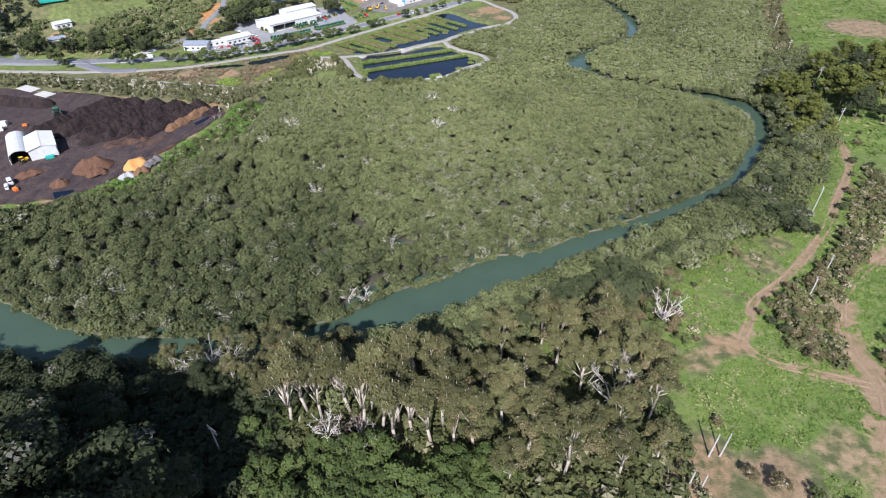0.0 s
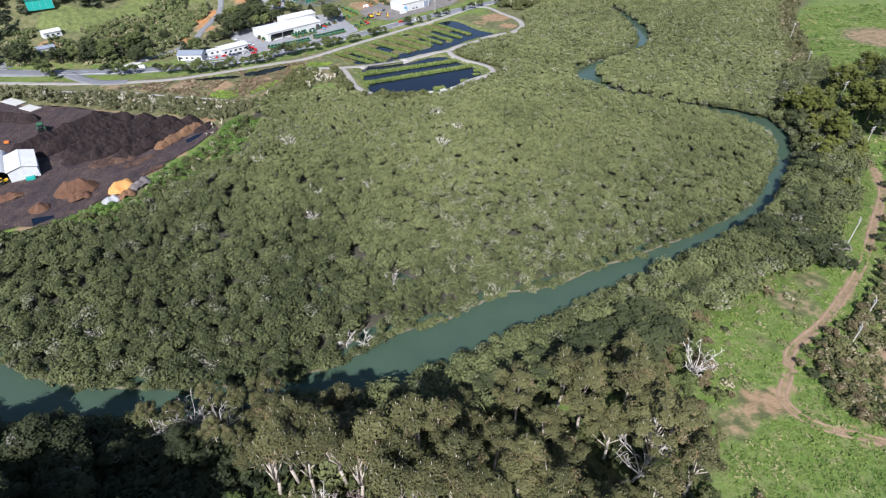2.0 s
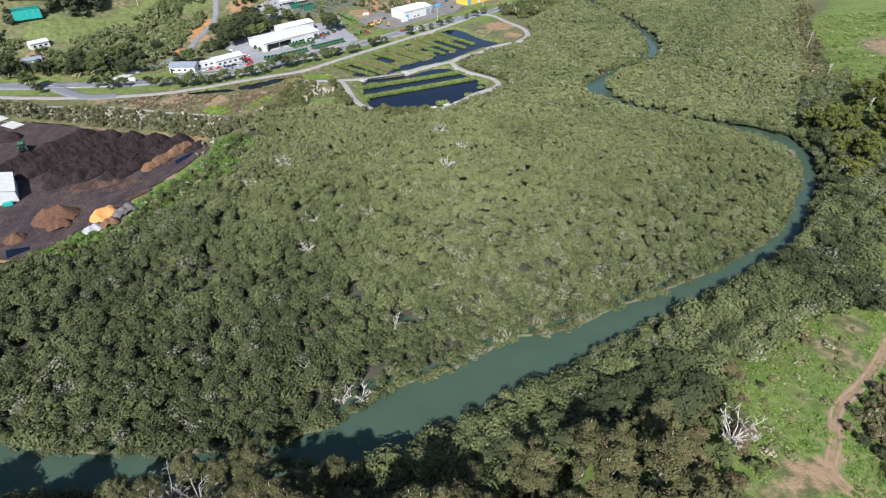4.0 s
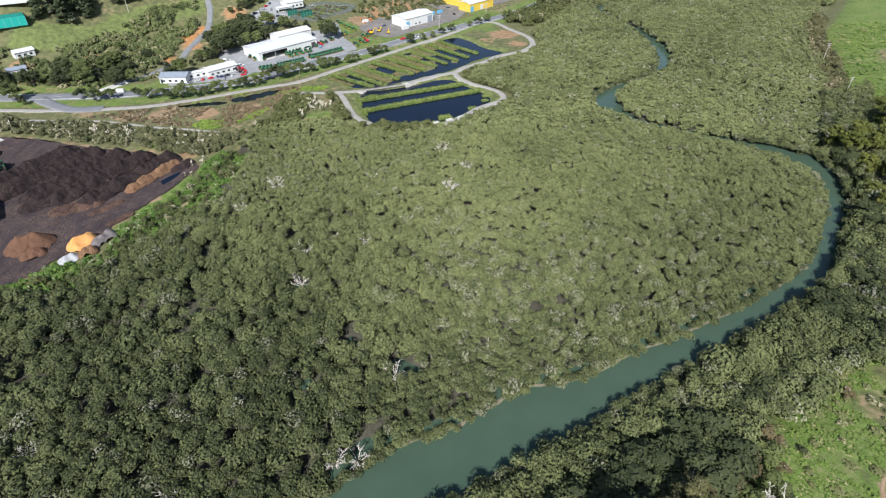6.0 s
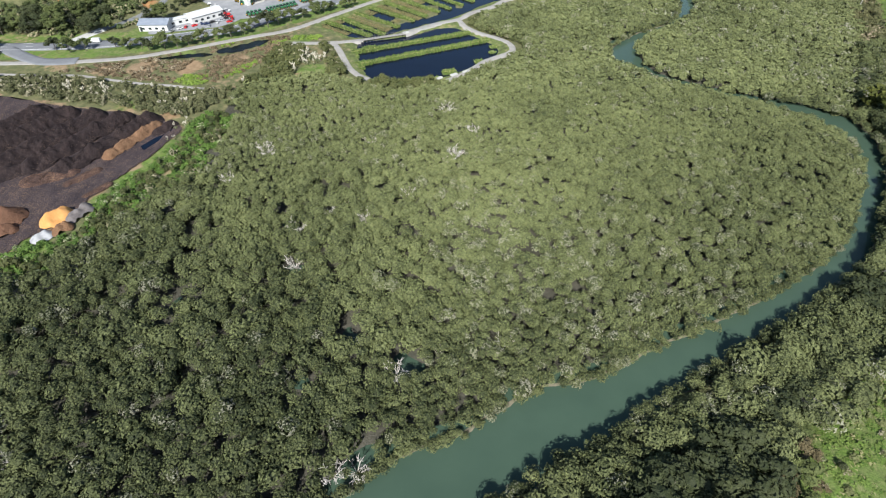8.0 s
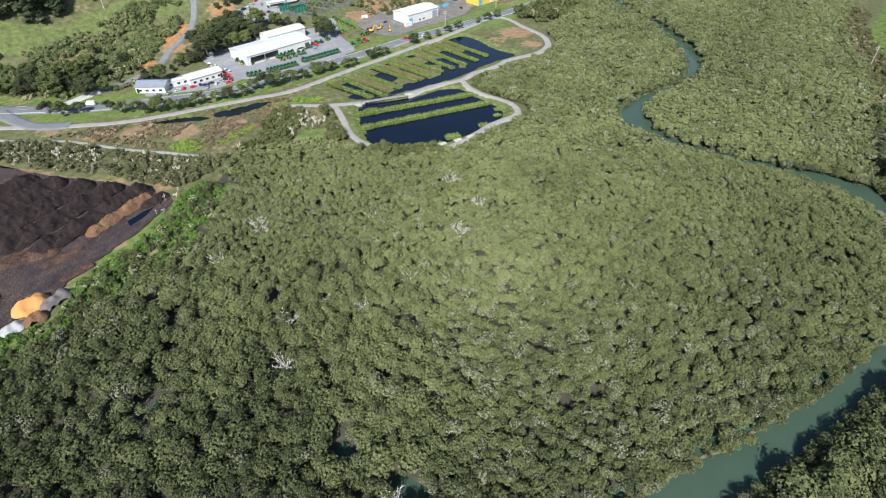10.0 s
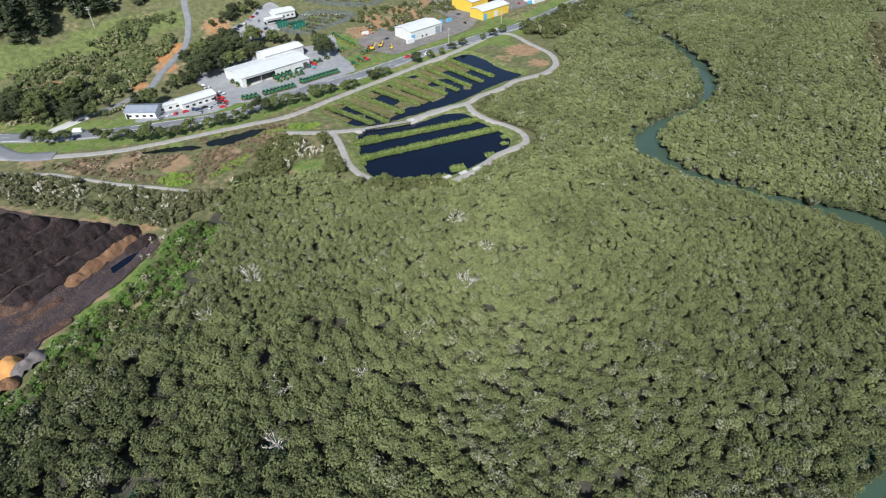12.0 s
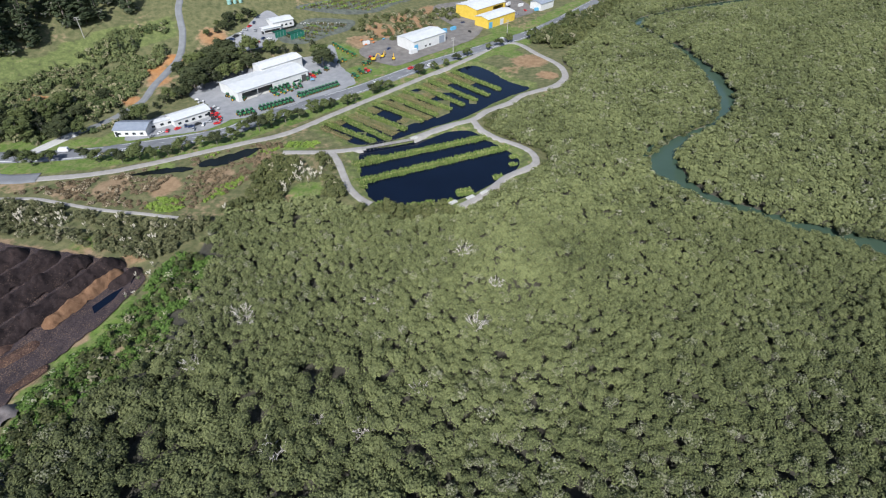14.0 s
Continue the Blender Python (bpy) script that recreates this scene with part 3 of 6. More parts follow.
def in_mangroves(x, y, seed, off):
    rs = np.random.RandomState(seed)
    ok = inside(x - np.where(x > 145, 13 * wobble(x, y, 17.0), 0.0), y, MANGROVE_FLAT) & ~inside(x, y, RIVER) & (near(x, y, RIVER, True) > off)
    ok &= near(x, y, np.array([(-112.0, 157), (-101, 174), (-93, 190), (-85, 205), (-83, 222), (-84, 240)])) > 4.0
    for px, py, r in mud_pools:
        ok &= np.hypot(x - px, (y - py) * 0.8) > r
    return ok & (rs.rand(len(x)) > 0.04 + 0.18 * ramp(wobble(x, y, 15.0), 0.5, 0.9) * (x < 20))


x, y = places(-125, 140, 92, 262, 2.45, 11)
old = x < -14 + 0.12 * (y - 150) + 16 * (wobble(x, y, 30.0) - 0.5)
ok = in_mangroves(x, y, 12, 0.5) & (y < upper(x, y)) & old
stand("mangrove_forest", FINE, x[ok], y[ok], 4.3, 1.75, MANGROVE, "tall uneven mangrove canopy with dark gaps over the flat", "mangroves", 13, 0.06, 1.5, painted_stand_light(x[ok], y[ok]))
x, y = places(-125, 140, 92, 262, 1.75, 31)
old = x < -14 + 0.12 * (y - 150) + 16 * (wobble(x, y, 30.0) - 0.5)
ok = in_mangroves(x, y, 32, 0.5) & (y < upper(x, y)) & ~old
stand("mangrove_forest", CLOSE, x[ok], y[ok], 3.6, 1.22, MANGROVE, "dense low olive-green mangrove canopy inside the river bend", "mangroves", 33, 0.12, 1.5, painted_stand_light(x[ok], y[ok]), 0.55)
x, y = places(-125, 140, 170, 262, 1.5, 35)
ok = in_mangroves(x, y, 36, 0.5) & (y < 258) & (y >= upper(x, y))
stand("mangrove_forest", MIDDLE, x[ok], y[ok], 3.5, 1.05, MANGROVE, "close even carpet of olive mangrove crowns below the ponds", "mangroves", 37, 0.08, 1.0, painted_stand_light(x[ok], y[ok]), 0.4)
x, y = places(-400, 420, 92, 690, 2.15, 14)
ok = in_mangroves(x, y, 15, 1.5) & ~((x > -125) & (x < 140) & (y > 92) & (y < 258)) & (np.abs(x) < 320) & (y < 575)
stand("mangrove_forest", COARSE, x[ok], y[ok], 3.6, 1.5, MANGROVE, "distant olive-green mangrove canopy along the river bends", "mangroves", 16, 0.10, 1.0, 0.02 + painted_stand_light(x[ok], y[ok]), 0.4)
x, y = places(-60, 200, 40, 300, 2.4, 17)
d = near(x, y, EAST_LAND[:24])
ok = inside(x, y, EAST_LAND) & (d < 15 + 5 * wobble(x, y, 12.0)) & (x > -25)
stand("mangrove_fringe", FINE, x[ok], y[ok], 5.8, 2.0, MANGROVE, "mangroves fringing the river bank below the paddocks", "mangroves", 18, 0.07, 1.2)


def bank_edge(line, hand, name, label, seed):
    """Overhanging crowns that scallop the water's edge."""
    p = smooth_line(line, 1.25)
    rs = np.random.RandomState(seed)
    d = np.gradient(p, axis=0)
    d /= np.linalg.norm(d, axis=1)[:, None]
    side = hand * np.stack([d[:, 1], -d[:, 0]], 1)
    q = p + side * (rs.uniform(-0.8 if hand > 0 else -1.6, 0.75 if hand > 0 else 0.35, len(p)) + 0.9 * (wobble(p[:, 0], p[:, 1], 6.0) - 0.5))[:, None]
    q += d * rs.uniform(-0.5, 0.5, len(p))[:, None]
    q = q[rs.rand(len(q)) < 0.88]
    n = len(q)
    r = rs.uniform(0.75, 1.5, n) * (1.0 if hand > 0 else 1.3)
    top = rs.uniform(0.9, 2.6, n) + (0.0 if hand > 0 else 1.6)
    v, f, a = scatter(FINE, q[:, 0], q[:, 1], top - 0.6 * r, r, r * rs.uniform(0.8, 1.2, n), rs.uniform(0.1, 0.7, n), np.where(rs.rand(n) < 0.08, 0.5, 0.0), seed)
    tagged(new(name, mesh_of(name, v, f, MANGROVE, False, a)), label, "mangroves", kind="stuff")
    if hand > 0:
        w = 0.9 * (wobble(p[:, 0] * 2, p[:, 1] * 2, 4.0)[:, None] - 0.35)
        a, b, c = p - 0.6 * side, p + w * side, p + (w + 0.15) * side
        n = len(p)
        v = np.concatenate([np.column_stack([a, np.full(n, 0.2)]), np.column_stack([b, np.full(n, 0.1)]), np.column_stack([c, np.full(n, -0.2)])])
        i = np.arange(n - 1)
        f = np.concatenate([np.stack([i, i + n, i + n + 1, i + 1], 1), np.stack([i + n, i + 2 * n, i + 2 * n + 1, i + n + 1], 1)])
        rim = plain("pale_root_mud", (0.10, 0.088, 0.06), (0.21, 0.19, 0.13), 0.8, 0.8, 0.2, 0.05)
        tagged(new("mud_rim", mesh_of("mud_rim", v, f, rim, True)), "thin pale rim of roots and mud at the water's edge", "bank", kind="structure")


bank_edge(bank_west, 1, "bank_mangroves", "low mangroves leaning over the river's inner bank", 61)
bank_edge(bank_east[22:], -1, "bank_mangroves", "mangroves leaning over the river's outer bank", 62)

# ---- trees ----
EUC_LEAF = foliage("eucalypt_leaves", (0.027, 0.030, 0.012), (0.165, 0.160, 0.066), (0.22, 0.165, 0.09), 0.3, 0.2, True)
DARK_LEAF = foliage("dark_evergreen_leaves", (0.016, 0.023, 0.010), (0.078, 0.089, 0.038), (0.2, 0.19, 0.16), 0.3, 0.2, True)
GOLD_LEAF = foliage("golden_green_leaves", (0.032, 0.046, 0.009), (0.165, 0.170, 0.040), (0.2, 0.19, 0.16), 0.3, 0.2, True)
BUSH_LEAF = foliage("bush_leaves", (0.034, 0.050, 0.015), (0.150, 0.170, 0.060), (0.3, 0.27, 0.2), 0.3, 0.2, True)
LIME_LEAF = foliage("bright_undergrowth_leaves", (0.022, 0.036, 0.010), (0.120, 0.160, 0.045), (0.3, 0.27, 0.2), 0.3, 0.2, True)
PINE_LEAF = foliage("pine_needles", (0.022, 0.032, 0.017), (0.085, 0.105, 0.050), (0.2, 0.19, 0.16), 0.4, 0.2, True)
RUST_LEAF = foliage("rusty_scrub_leaves", (0.055, 0.046, 0.022), (0.205, 0.165, 0.085), (0.40, 0.34, 0.25), 0.3, 0.2, True)
DARK_BARK = plain("dark_bark", (0.10, 0.085, 0.07), (0.19, 0.165, 0.14), 0.6, 0.9, 0.1, 0.02)
GREY_TWIG = plain("grey_twigs", (0.30, 0.28, 0.26), (0.44, 0.41, 0.38), 0.8, 0.9, 0.1, 0.01)

CLUMP = domes(1, 10, cut=-0.8, seed=6, lumps=0.4, tufts=64, tuft_size=0.235, up=0.2)
FULL = domes(1, 10, cut=-0.6, seed=7, lumps=0.46, tufts=170, tuft_size=0.14, up=0.2)
NEEDLE = domes(1, 6, cut=-0.8, seed=8, lumps=0.5, tufts=30, tuft_size=0.4, up=-0.1)


def branch(bm, points, r0, r1, sides=6):
    """A bent, tapering limb through the points."""
    n = len(points) - 1
    for i in range(n):
        a, b = r0 + (r1 - r0) * i / n, r0 + (r1 - r0) * (i + 1) / n
        rod(points[i], points[i + 1], a, b, sides, bm)


def grow(name, height, spread, bare, clumps, clump, leaf, bark, label, category, group, seed, trunk=0.28, limbs=7, lean=0.05, shapes=CLUMP, cone=False, pale=0.04):
    """A tree: a tapered trunk with limbs that reach into a crown of many leafy clumps. bare: the height of the lowest leaves."""
    rs = np.random.RandomState(seed)
    top = np.array([rs.uniform(-1, 1) * lean * height, rs.uniform(-1, 1) * lean * height, height])
    u = rs.rand(clumps)
    d = rs.normal(size=(clumps, 3))
    d /= np.linalg.norm(d, axis=1)[:, None]
    if cone:
        h = bare + (height - bare) * np.sort(u) ** 1.15
        wide = spread * np.clip((height - h) / (height - bare), 0.04, 1) ** 0.8
        turn = rs.rand(clumps) * 2 * math.pi
        c = np.stack([np.cos(turn) * wide * 0.7, np.sin(turn) * wide * 0.7, h - 0.4], 1)
        r = np.clip(wide * 0.55, clump * 0.4, clump * 1.4)
    else:
        mid = (bare + height) / 2
        q = 0.45 + 0.55 * np.sqrt(u)
        c = np.stack([d[:, 0] * spread * q, d[:, 1] * spread * q, mid + np.where(d[:, 2] > -0.4, d[:, 2], -0.5 * d[:, 2]) * (height - bare) / 2 * q], 1)
        c[:, 2] += 0.12 * (height - bare) * (1 - np.hypot(c[:, 0], c[:, 1]) / spread)
        r = clump * rs.uniform(0.65, 1.3, clumps)
    c[:, :2] += top[:2] * (c[:, 2:3] / height)
    thing = new(name)
    thing.empty_display_size = 0.5
    bm = bmesh.new()
    way = [Vector(top * f) + Vector((rs.uniform(-1, 1), rs.uniform(-1, 1), 0)) * 0.03 * height * (f > 0) for f in (0, 0.3, 0.6, 0.9)]
    way[0].z = -0.6
    branch(bm, way, trunk, trunk * 0.3, 8)
    part("trunk", bm, bark, thing, "", True)
    order = rs.permutation(clumps)[:limbs]
    for k in order:
        end = Vector(c[k])
        f = min(0.85, max(0.18, (end.z / height) * rs.uniform(0.35, 0.75)))
        start = way[0].lerp(way[-1], f / 0.9)
        bend = start.lerp(end, 0.55) + Vector((0, 0, -0.06 * height * rs.rand()))
        bm = bmesh.new()
        branch(bm, [start, bend, end + (end - bend) * (0.34 if bark is BARK else 0.12)], trunk * 0.5, trunk * 0.13, 5)
        part("limb", bm, bark, thing, "", True)
    tint = rs.uniform(0.1, 0.9, clumps)
    pal = np.where(rs.rand(clumps) < pale, 0.8, 0.0)
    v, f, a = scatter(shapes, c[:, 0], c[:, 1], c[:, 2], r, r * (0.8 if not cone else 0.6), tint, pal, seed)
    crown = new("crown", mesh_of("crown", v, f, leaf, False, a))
    crown.parent = thing
    return tagged(thing, label, category, group)


def dead_tree(name, height, spread, label, seed, bark=DEADWOOD, limbs=9, group="dead trees", fine=1.0):
    """A bare bleached tree: a trunk that forks again and again into crooked limbs."""
    rs = np.random.RandomState(seed)
    thing = new(name)
    bm = bmesh.new()
    fork = Vector((rs.uniform(-0.3, 0.3), rs.uniform(-0.3, 0.3), height * 0.3))
    rod((0, 0, -0.5), fork, 0.022 * height * fine, 0.017 * height * fine, 7, bm)
    part("trunk", bm, bark, thing, "", True)
    for k in range(limbs):
        turn = 2 * math.pi * (k + rs.rand()) / limbs
        out = spread * rs.uniform(0.55, 1.0)
        tip = Vector((math.cos(turn) * out, math.sin(turn) * out, height * rs.uniform(0.5, 1.0)))
        bend = fork.lerp(tip, 0.5) + Vector((rs.uniform(-1, 1), rs.uniform(-1, 1), rs.uniform(-0.2, 1))) * 0.1 * height
        bm = bmesh.new()
        branch(bm, [fork, bend, tip], max(0.09, 0.013 * height * fine), max(0.04, 0.005 * height * fine), 5)
        for _ in range(7):
            f = rs.uniform(0.1, 0.95)
            a = bend.lerp(tip, f)
            b = a + Vector((rs.uniform(-1, 1), rs.uniform(-1, 1), rs.uniform(0.1, 1))) * 0.26 * spread
            branch(bm, [a, a.lerp(b, 0.5) + Vector((0, 0, 0.05 * height)), b], max(0.05, 0.007 * height * fine), max(0.025, 0.003 * height * fine), 4)
        part("limb", bm, bark, thing, "", True)
    return tagged(thing, label, "dead tree", group)


def plant(kinds, spots, seed, low=0.8, high=1.2, sink=0.0):
    """Sets kinds of trees out: the first of each kind is moved to its spot, the rest are copies. spots: (x, y) or (x, y, size)."""
    rs = np.random.RandomState(seed)
    used = set()
    feet = land([s[0] for s in spots], [s[1] for s in spots])
    for i, s in enumerate(spots):
        k = kinds[i % len(kinds)]
        size = (s[2] if len(s) > 2 else 1.0) * rs.uniform(low, high)
        m = pose(s[0], s[1], float(feet[i]) - sink, 0, 0, rs.uniform(0, 360)) @ Matrix.Diagonal((size, size, size * rs.uniform(0.92, 1.08), 1))
        if k.name in used:
            copy_thing(k, m)
        else:
            k.matrix_basis = m
            used.add(k.name)


# tall eucalypts along the south bank
G = "eucalypts on the river bank"
eucs = [grow("eucalyptus_tree", 17 + i, 4.6 + 0.3 * i, 8.5 - 0.8 * i, 27 + 3 * i, 1.3, EUC_LEAF, BARK, "tall eucalyptus with pale bare trunk and open olive crown", "tree", G, 40 + i, 0.36, 9, 0.06, FULL, pale=0.12) for i in range(4)]
spots = [(-20, 77, 0.8), (-8, 76, 0.75), (-3, 74, 0.9), (0, 66, 1.0), (4, 78, 0.85), (8, 72, 1.0), (12, 66, 1.05), (13, 82, 0.85), (17, 76, 1.05), (20, 69, 1.05), (22, 86, 0.9), (25, 80, 1.05), (29, 74, 1.1), (30, 88, 0.95), (34, 82, 1.05), (36, 72, 1.1), (39, 78, 1.0), (41, 88, 0.8), (6, 60, 1.0), (16, 59, 1.05), (26, 62, 1.05), (34, 63, 1.05), (41, 66, 0.95), (22, 54, 1.0), (32, 54, 1.0), (12, 52, 0.9), (40, 57, 0.8), (37, 94, 0.75), (-36, 72, 0.7), (-41, 76, 0.65), (-46, 78, 0.65), (44, 74, 0.75), (2, 84, 0.7), (-30, 84, 0.75), (-25, 83, 0.8), (-37, 86, 0.7), (-44, 87, 0.7), (-50, 86, 0.75), (-21, 84, 0.8), (-33, 79, 0.75), (-56, 84, 0.7), (-40, 82, 0.7), (-61, 82, 0.6)]
plant(eucs, spots, 50, 0.88, 1.08)
gums = [grow("gum_tree", 17 + i, 2.7, 11.5, 13, 1.3, EUC_LEAF, BARK, "slender gum with long white trunk and high thin crown", "tree", G, 46 + i, 0.36, 10, 0.08, FULL) for i in range(3)]
plant(gums, [(-31, 67), (-28, 70), (-25, 68.5), (-22, 71.5), (-19, 69.5), (-20, 73), (-16, 66), (-15, 70), (-12, 64), (-12, 69), (-9, 61.5), (-9, 67), (-6, 64), (-5, 70), (-24, 74), (-29, 75), (-2, 61), (2, 60)], 51, 0.9, 1.12)

# shaded broad trees on the slope below the far left bank and behind the camera
G = "broad trees on the shaded slope"
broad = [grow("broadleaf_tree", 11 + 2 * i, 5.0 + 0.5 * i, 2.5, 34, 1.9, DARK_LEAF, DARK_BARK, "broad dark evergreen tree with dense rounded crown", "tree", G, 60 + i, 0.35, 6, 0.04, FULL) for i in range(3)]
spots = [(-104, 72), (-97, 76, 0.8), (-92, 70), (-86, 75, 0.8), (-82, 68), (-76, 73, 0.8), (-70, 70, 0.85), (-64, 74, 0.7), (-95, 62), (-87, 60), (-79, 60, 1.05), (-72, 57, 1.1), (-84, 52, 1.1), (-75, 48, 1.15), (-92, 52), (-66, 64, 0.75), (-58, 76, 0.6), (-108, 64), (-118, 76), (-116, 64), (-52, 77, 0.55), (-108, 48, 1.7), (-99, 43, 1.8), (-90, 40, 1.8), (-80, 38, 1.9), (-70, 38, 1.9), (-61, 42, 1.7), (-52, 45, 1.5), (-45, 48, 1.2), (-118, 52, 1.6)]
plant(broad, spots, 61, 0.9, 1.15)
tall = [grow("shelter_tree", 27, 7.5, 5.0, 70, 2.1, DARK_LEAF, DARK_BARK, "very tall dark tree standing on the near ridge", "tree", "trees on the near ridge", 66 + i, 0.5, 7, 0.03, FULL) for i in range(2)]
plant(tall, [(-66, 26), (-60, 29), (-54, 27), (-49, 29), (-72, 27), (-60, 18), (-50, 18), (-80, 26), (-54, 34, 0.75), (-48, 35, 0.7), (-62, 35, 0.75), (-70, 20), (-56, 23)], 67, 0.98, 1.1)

# bright undergrowth below the eucalypts
G = "undergrowth below the eucalypts"
lime = [grow("undergrowth_bush", 3.0 + 0.6 * i, 2.2, 0.2, 14, 1.0, LIME_LEAF, DARK_BARK, "bright green leafy undergrowth bush on the slope", "bush", G, 70 + i, 0.1, 2) for i in range(3)]
rs = np.random.RandomState(71)
spots = [(-34 + 46 * rs.rand(), 46 + 13 * rs.rand()) for _ in range(84)] + [(-44 + 12 * rs.rand(), 58 + 12 * rs.rand(), 0.7) for _ in range(10)]
plant(lime, spots, 72, 0.45, 1.5)

# dark woods between the river fringe and the paddocks
G = "dark trees beside the paddock"
wood = [grow("scrub_tree", 6.0 + i, 3.4 + 0.3 * i, 1.0, 22, 1.5, DARK_LEAF, DARK_BARK, "dense dark scrub tree beside the paddock", "tree", G, 80 + i, 0.2, 4) for i in range(3)]
spots = [(98, 142), (100, 136), (103, 133), (106, 137), (95, 148), (104, 147), (102, 153), (110, 158), (115, 163), (108, 152), (117, 170), (121, 172), (127, 176), (130, 184), (134, 187), (125, 182), (131, 194), (112, 168), (120, 165), (93, 150), (88, 143, 0.8), (83, 138, 0.8), (78, 132, 0.8), (73, 126, 0.8), (66, 122, 0.8), (60, 119, 0.8), (108, 131, 0.7), (97, 134, 0.7), (138, 192), (142, 200), (137, 179, 0.8), (152, 240), (158, 262), (163, 270), (148, 232)]
plant(wood, spots, 81, 0.85, 1.2)
spots = [(42, 108), (47, 110), (38, 104), (44, 101), (34, 103), (50, 104, 0.9), (30, 99), (26, 96, 0.9), (20, 94, 0.9), (14, 90, 0.8), (55, 110, 0.6), (8, 90, 0.7)]
plant([grow("broadleaf_tree", 8.5, 4.2, 1.2, 28, 1.7, DARK_LEAF, DARK_BARK, "dark glossy broadleaf tree behind the bank mangroves", "tree", "dark trees behind the bank", 84 + i, 0.25, 4) for i in range(2)], spots, 85, 0.9, 1.15)

# golden conifers and a dark plantation farther along
G = "golden-green trees along the track"
gold = [grow("cypress_tree", 10 + i, 3.2, 0.8, 30, 1.5, GOLD_LEAF, DARK_BARK, "golden-green bushy cypress beside the farm track", "tree", G, 90 + i, 0.22, 3, shapes=NEEDLE) for i in range(3)]
spots = [(154, 244), (160, 247), (157, 234), (151, 226), (147, 219), (150, 210), (145, 202), (140, 205, 0.9), (150, 236), (144, 212, 0.8), (153, 218), (147, 193, 0.7), (133, 175, 0.75), (129, 178, 0.6), (138, 197, 0.7), (156, 252, 0.8), (149, 245)]
plant(gold, spots, 91, 0.85, 1.15)
G = "dark plantation trees"
spots = [(186, 262), (198, 273), (206, 276), (214, 275), (222, 274), (178, 242), (188, 246), (196, 245), (203, 244), (172, 226), (178, 222), (186, 227), (170, 212), (178, 233), (201, 260), (170, 232), (192, 254), (210, 262), (214, 250), (196, 234), (205, 232), (190, 215, 0.7), (180, 210, 0.7), (218, 262), (226, 255), (184, 272, 0.7), (192, 280, 0.6), (175, 252)]
plant([grow("plantation_tree", 12 + i, 4.4, 1.0, 30, 1.9, GOLD_LEAF if i else DARK_LEAF, DARK_BARK, "dark olive plantation tree with dense crown", "tree", G, 95 + i, 0.25, 3) for i in range(2)], spots, 96, 0.85, 1.15)

# bushes between the two tracks and in the paddocks
G = "bushes between the farm tracks"
bush = [grow("bush", 2.2 + 0.5 * i, 1.9, 0.15, 12, 0.85, (BUSH_LEAF, DARK_LEAF, RUST_LEAF)[i], DARK_BARK, ("rough green bush", "low dark bush", "brownish dry bush")[i] + " in the grass beside the farm track", "bush", G, 100 + i, 0.08, 2) for i in range(3)]
spots = [(82, 101), (86, 103), (90, 106), (91, 103), (85, 97), (82, 95), (87, 95), (91, 97), (82, 90), (85, 87), (81, 91), (83, 83), (80, 86), (88, 90), (103, 115), (110, 122), (116, 128), (121, 140), (128, 139), (130, 149), (137, 148), (140, 159), (124, 127), (97, 108), (97, 103), (106, 112), (83, 122), (120, 134), (126, 145), (134, 154), (142, 166), (148, 176), (100, 111), (113, 125), (79, 94), (78, 97), (94, 109), (107, 119), (118, 131), (132, 144), (152, 172), (158, 190), (160, 182), (165, 200), (55, 92, 0.7), (53, 86, 0.7), (56, 100, 0.8), (60, 104, 0.8), (50, 78, 0.8), (47, 70, 0.8), (55, 66, 0.6), (63, 110, 0.8), (66, 108, 0.6), (60, 52, 1.0), (66, 50, 1.2), (72, 48, 1.1), (56, 54, 0.8), (63, 47, 1.2), (80, 44), (99, 82), (103, 88), (98, 76), (107, 92)]
rs = np.random.RandomState(104)
spots += [(82 + 9 * rs.rand(), 82 + 22 * rs.rand(), 0.8) for _ in range(34)] + [(104 + 34 * (f := rs.rand()) + 4 * rs.rand(), 113 + 38 * f - 4 * rs.rand(), 0.8) for _ in range(34)]
spots += [(52 + 8 * rs.rand(), 84 + 24 * rs.rand(), 0.6) for _ in range(14)] + [(170 + 20 * (f := rs.rand()), 296 + 42 * f, 0.9) for _ in range(12)]
plant(bush, spots, 105, 0.6, 1.25)

# road trees, shrubs by the ponds, bush on the hill
G = "trees along the road"
street = [grow("roadside_tree", 5.0 + 0.8 * i, 2.7 + 0.2 * i, 1.0, 20, 1.15, BUSH_LEAF if i else DARK_LEAF, DARK_BARK, "rounded dark green roadside tree on the grass verge", "tree", G, 110 + i, 0.16, 4) for i in range(3)]
spots = [(-174, 293), (-167, 291), (-161, 293), (-150, 297, 0.9), (-143, 294), (-138, 296), (-134, 294), (-128, 296), (-123, 297), (-119, 300), (-114, 303, 0.9), (-108, 307), (-103, 309), (-98, 313, 0.8), (-95, 319), (-89, 321, 1.2), (-85, 325), (-80, 329), (-75, 333, 1.1), (-70, 339, 1.1), (-66, 342), (-63, 345, 0.8), (-56, 347, 0.8), (-53, 351, 0.7), (-46, 360), (-43, 363, 0.9), (-39, 366, 0.8), (-25, 384, 1.1), (-18, 391, 0.7), (-12, 396, 0.7), (-6, 404, 0.7), (0, 411, 0.7), (12, 421, 0.7), (18, 427, 0.8), (24, 434, 0.8), (36, 438), (40, 444), (47, 446), (52, 454), (60, 462), (66, 474), (72, 482), (50, 440), (58, 450), (44, 432)]
plant(street, spots, 111, 0.85, 1.15)
G = "bush trees above the sheds"
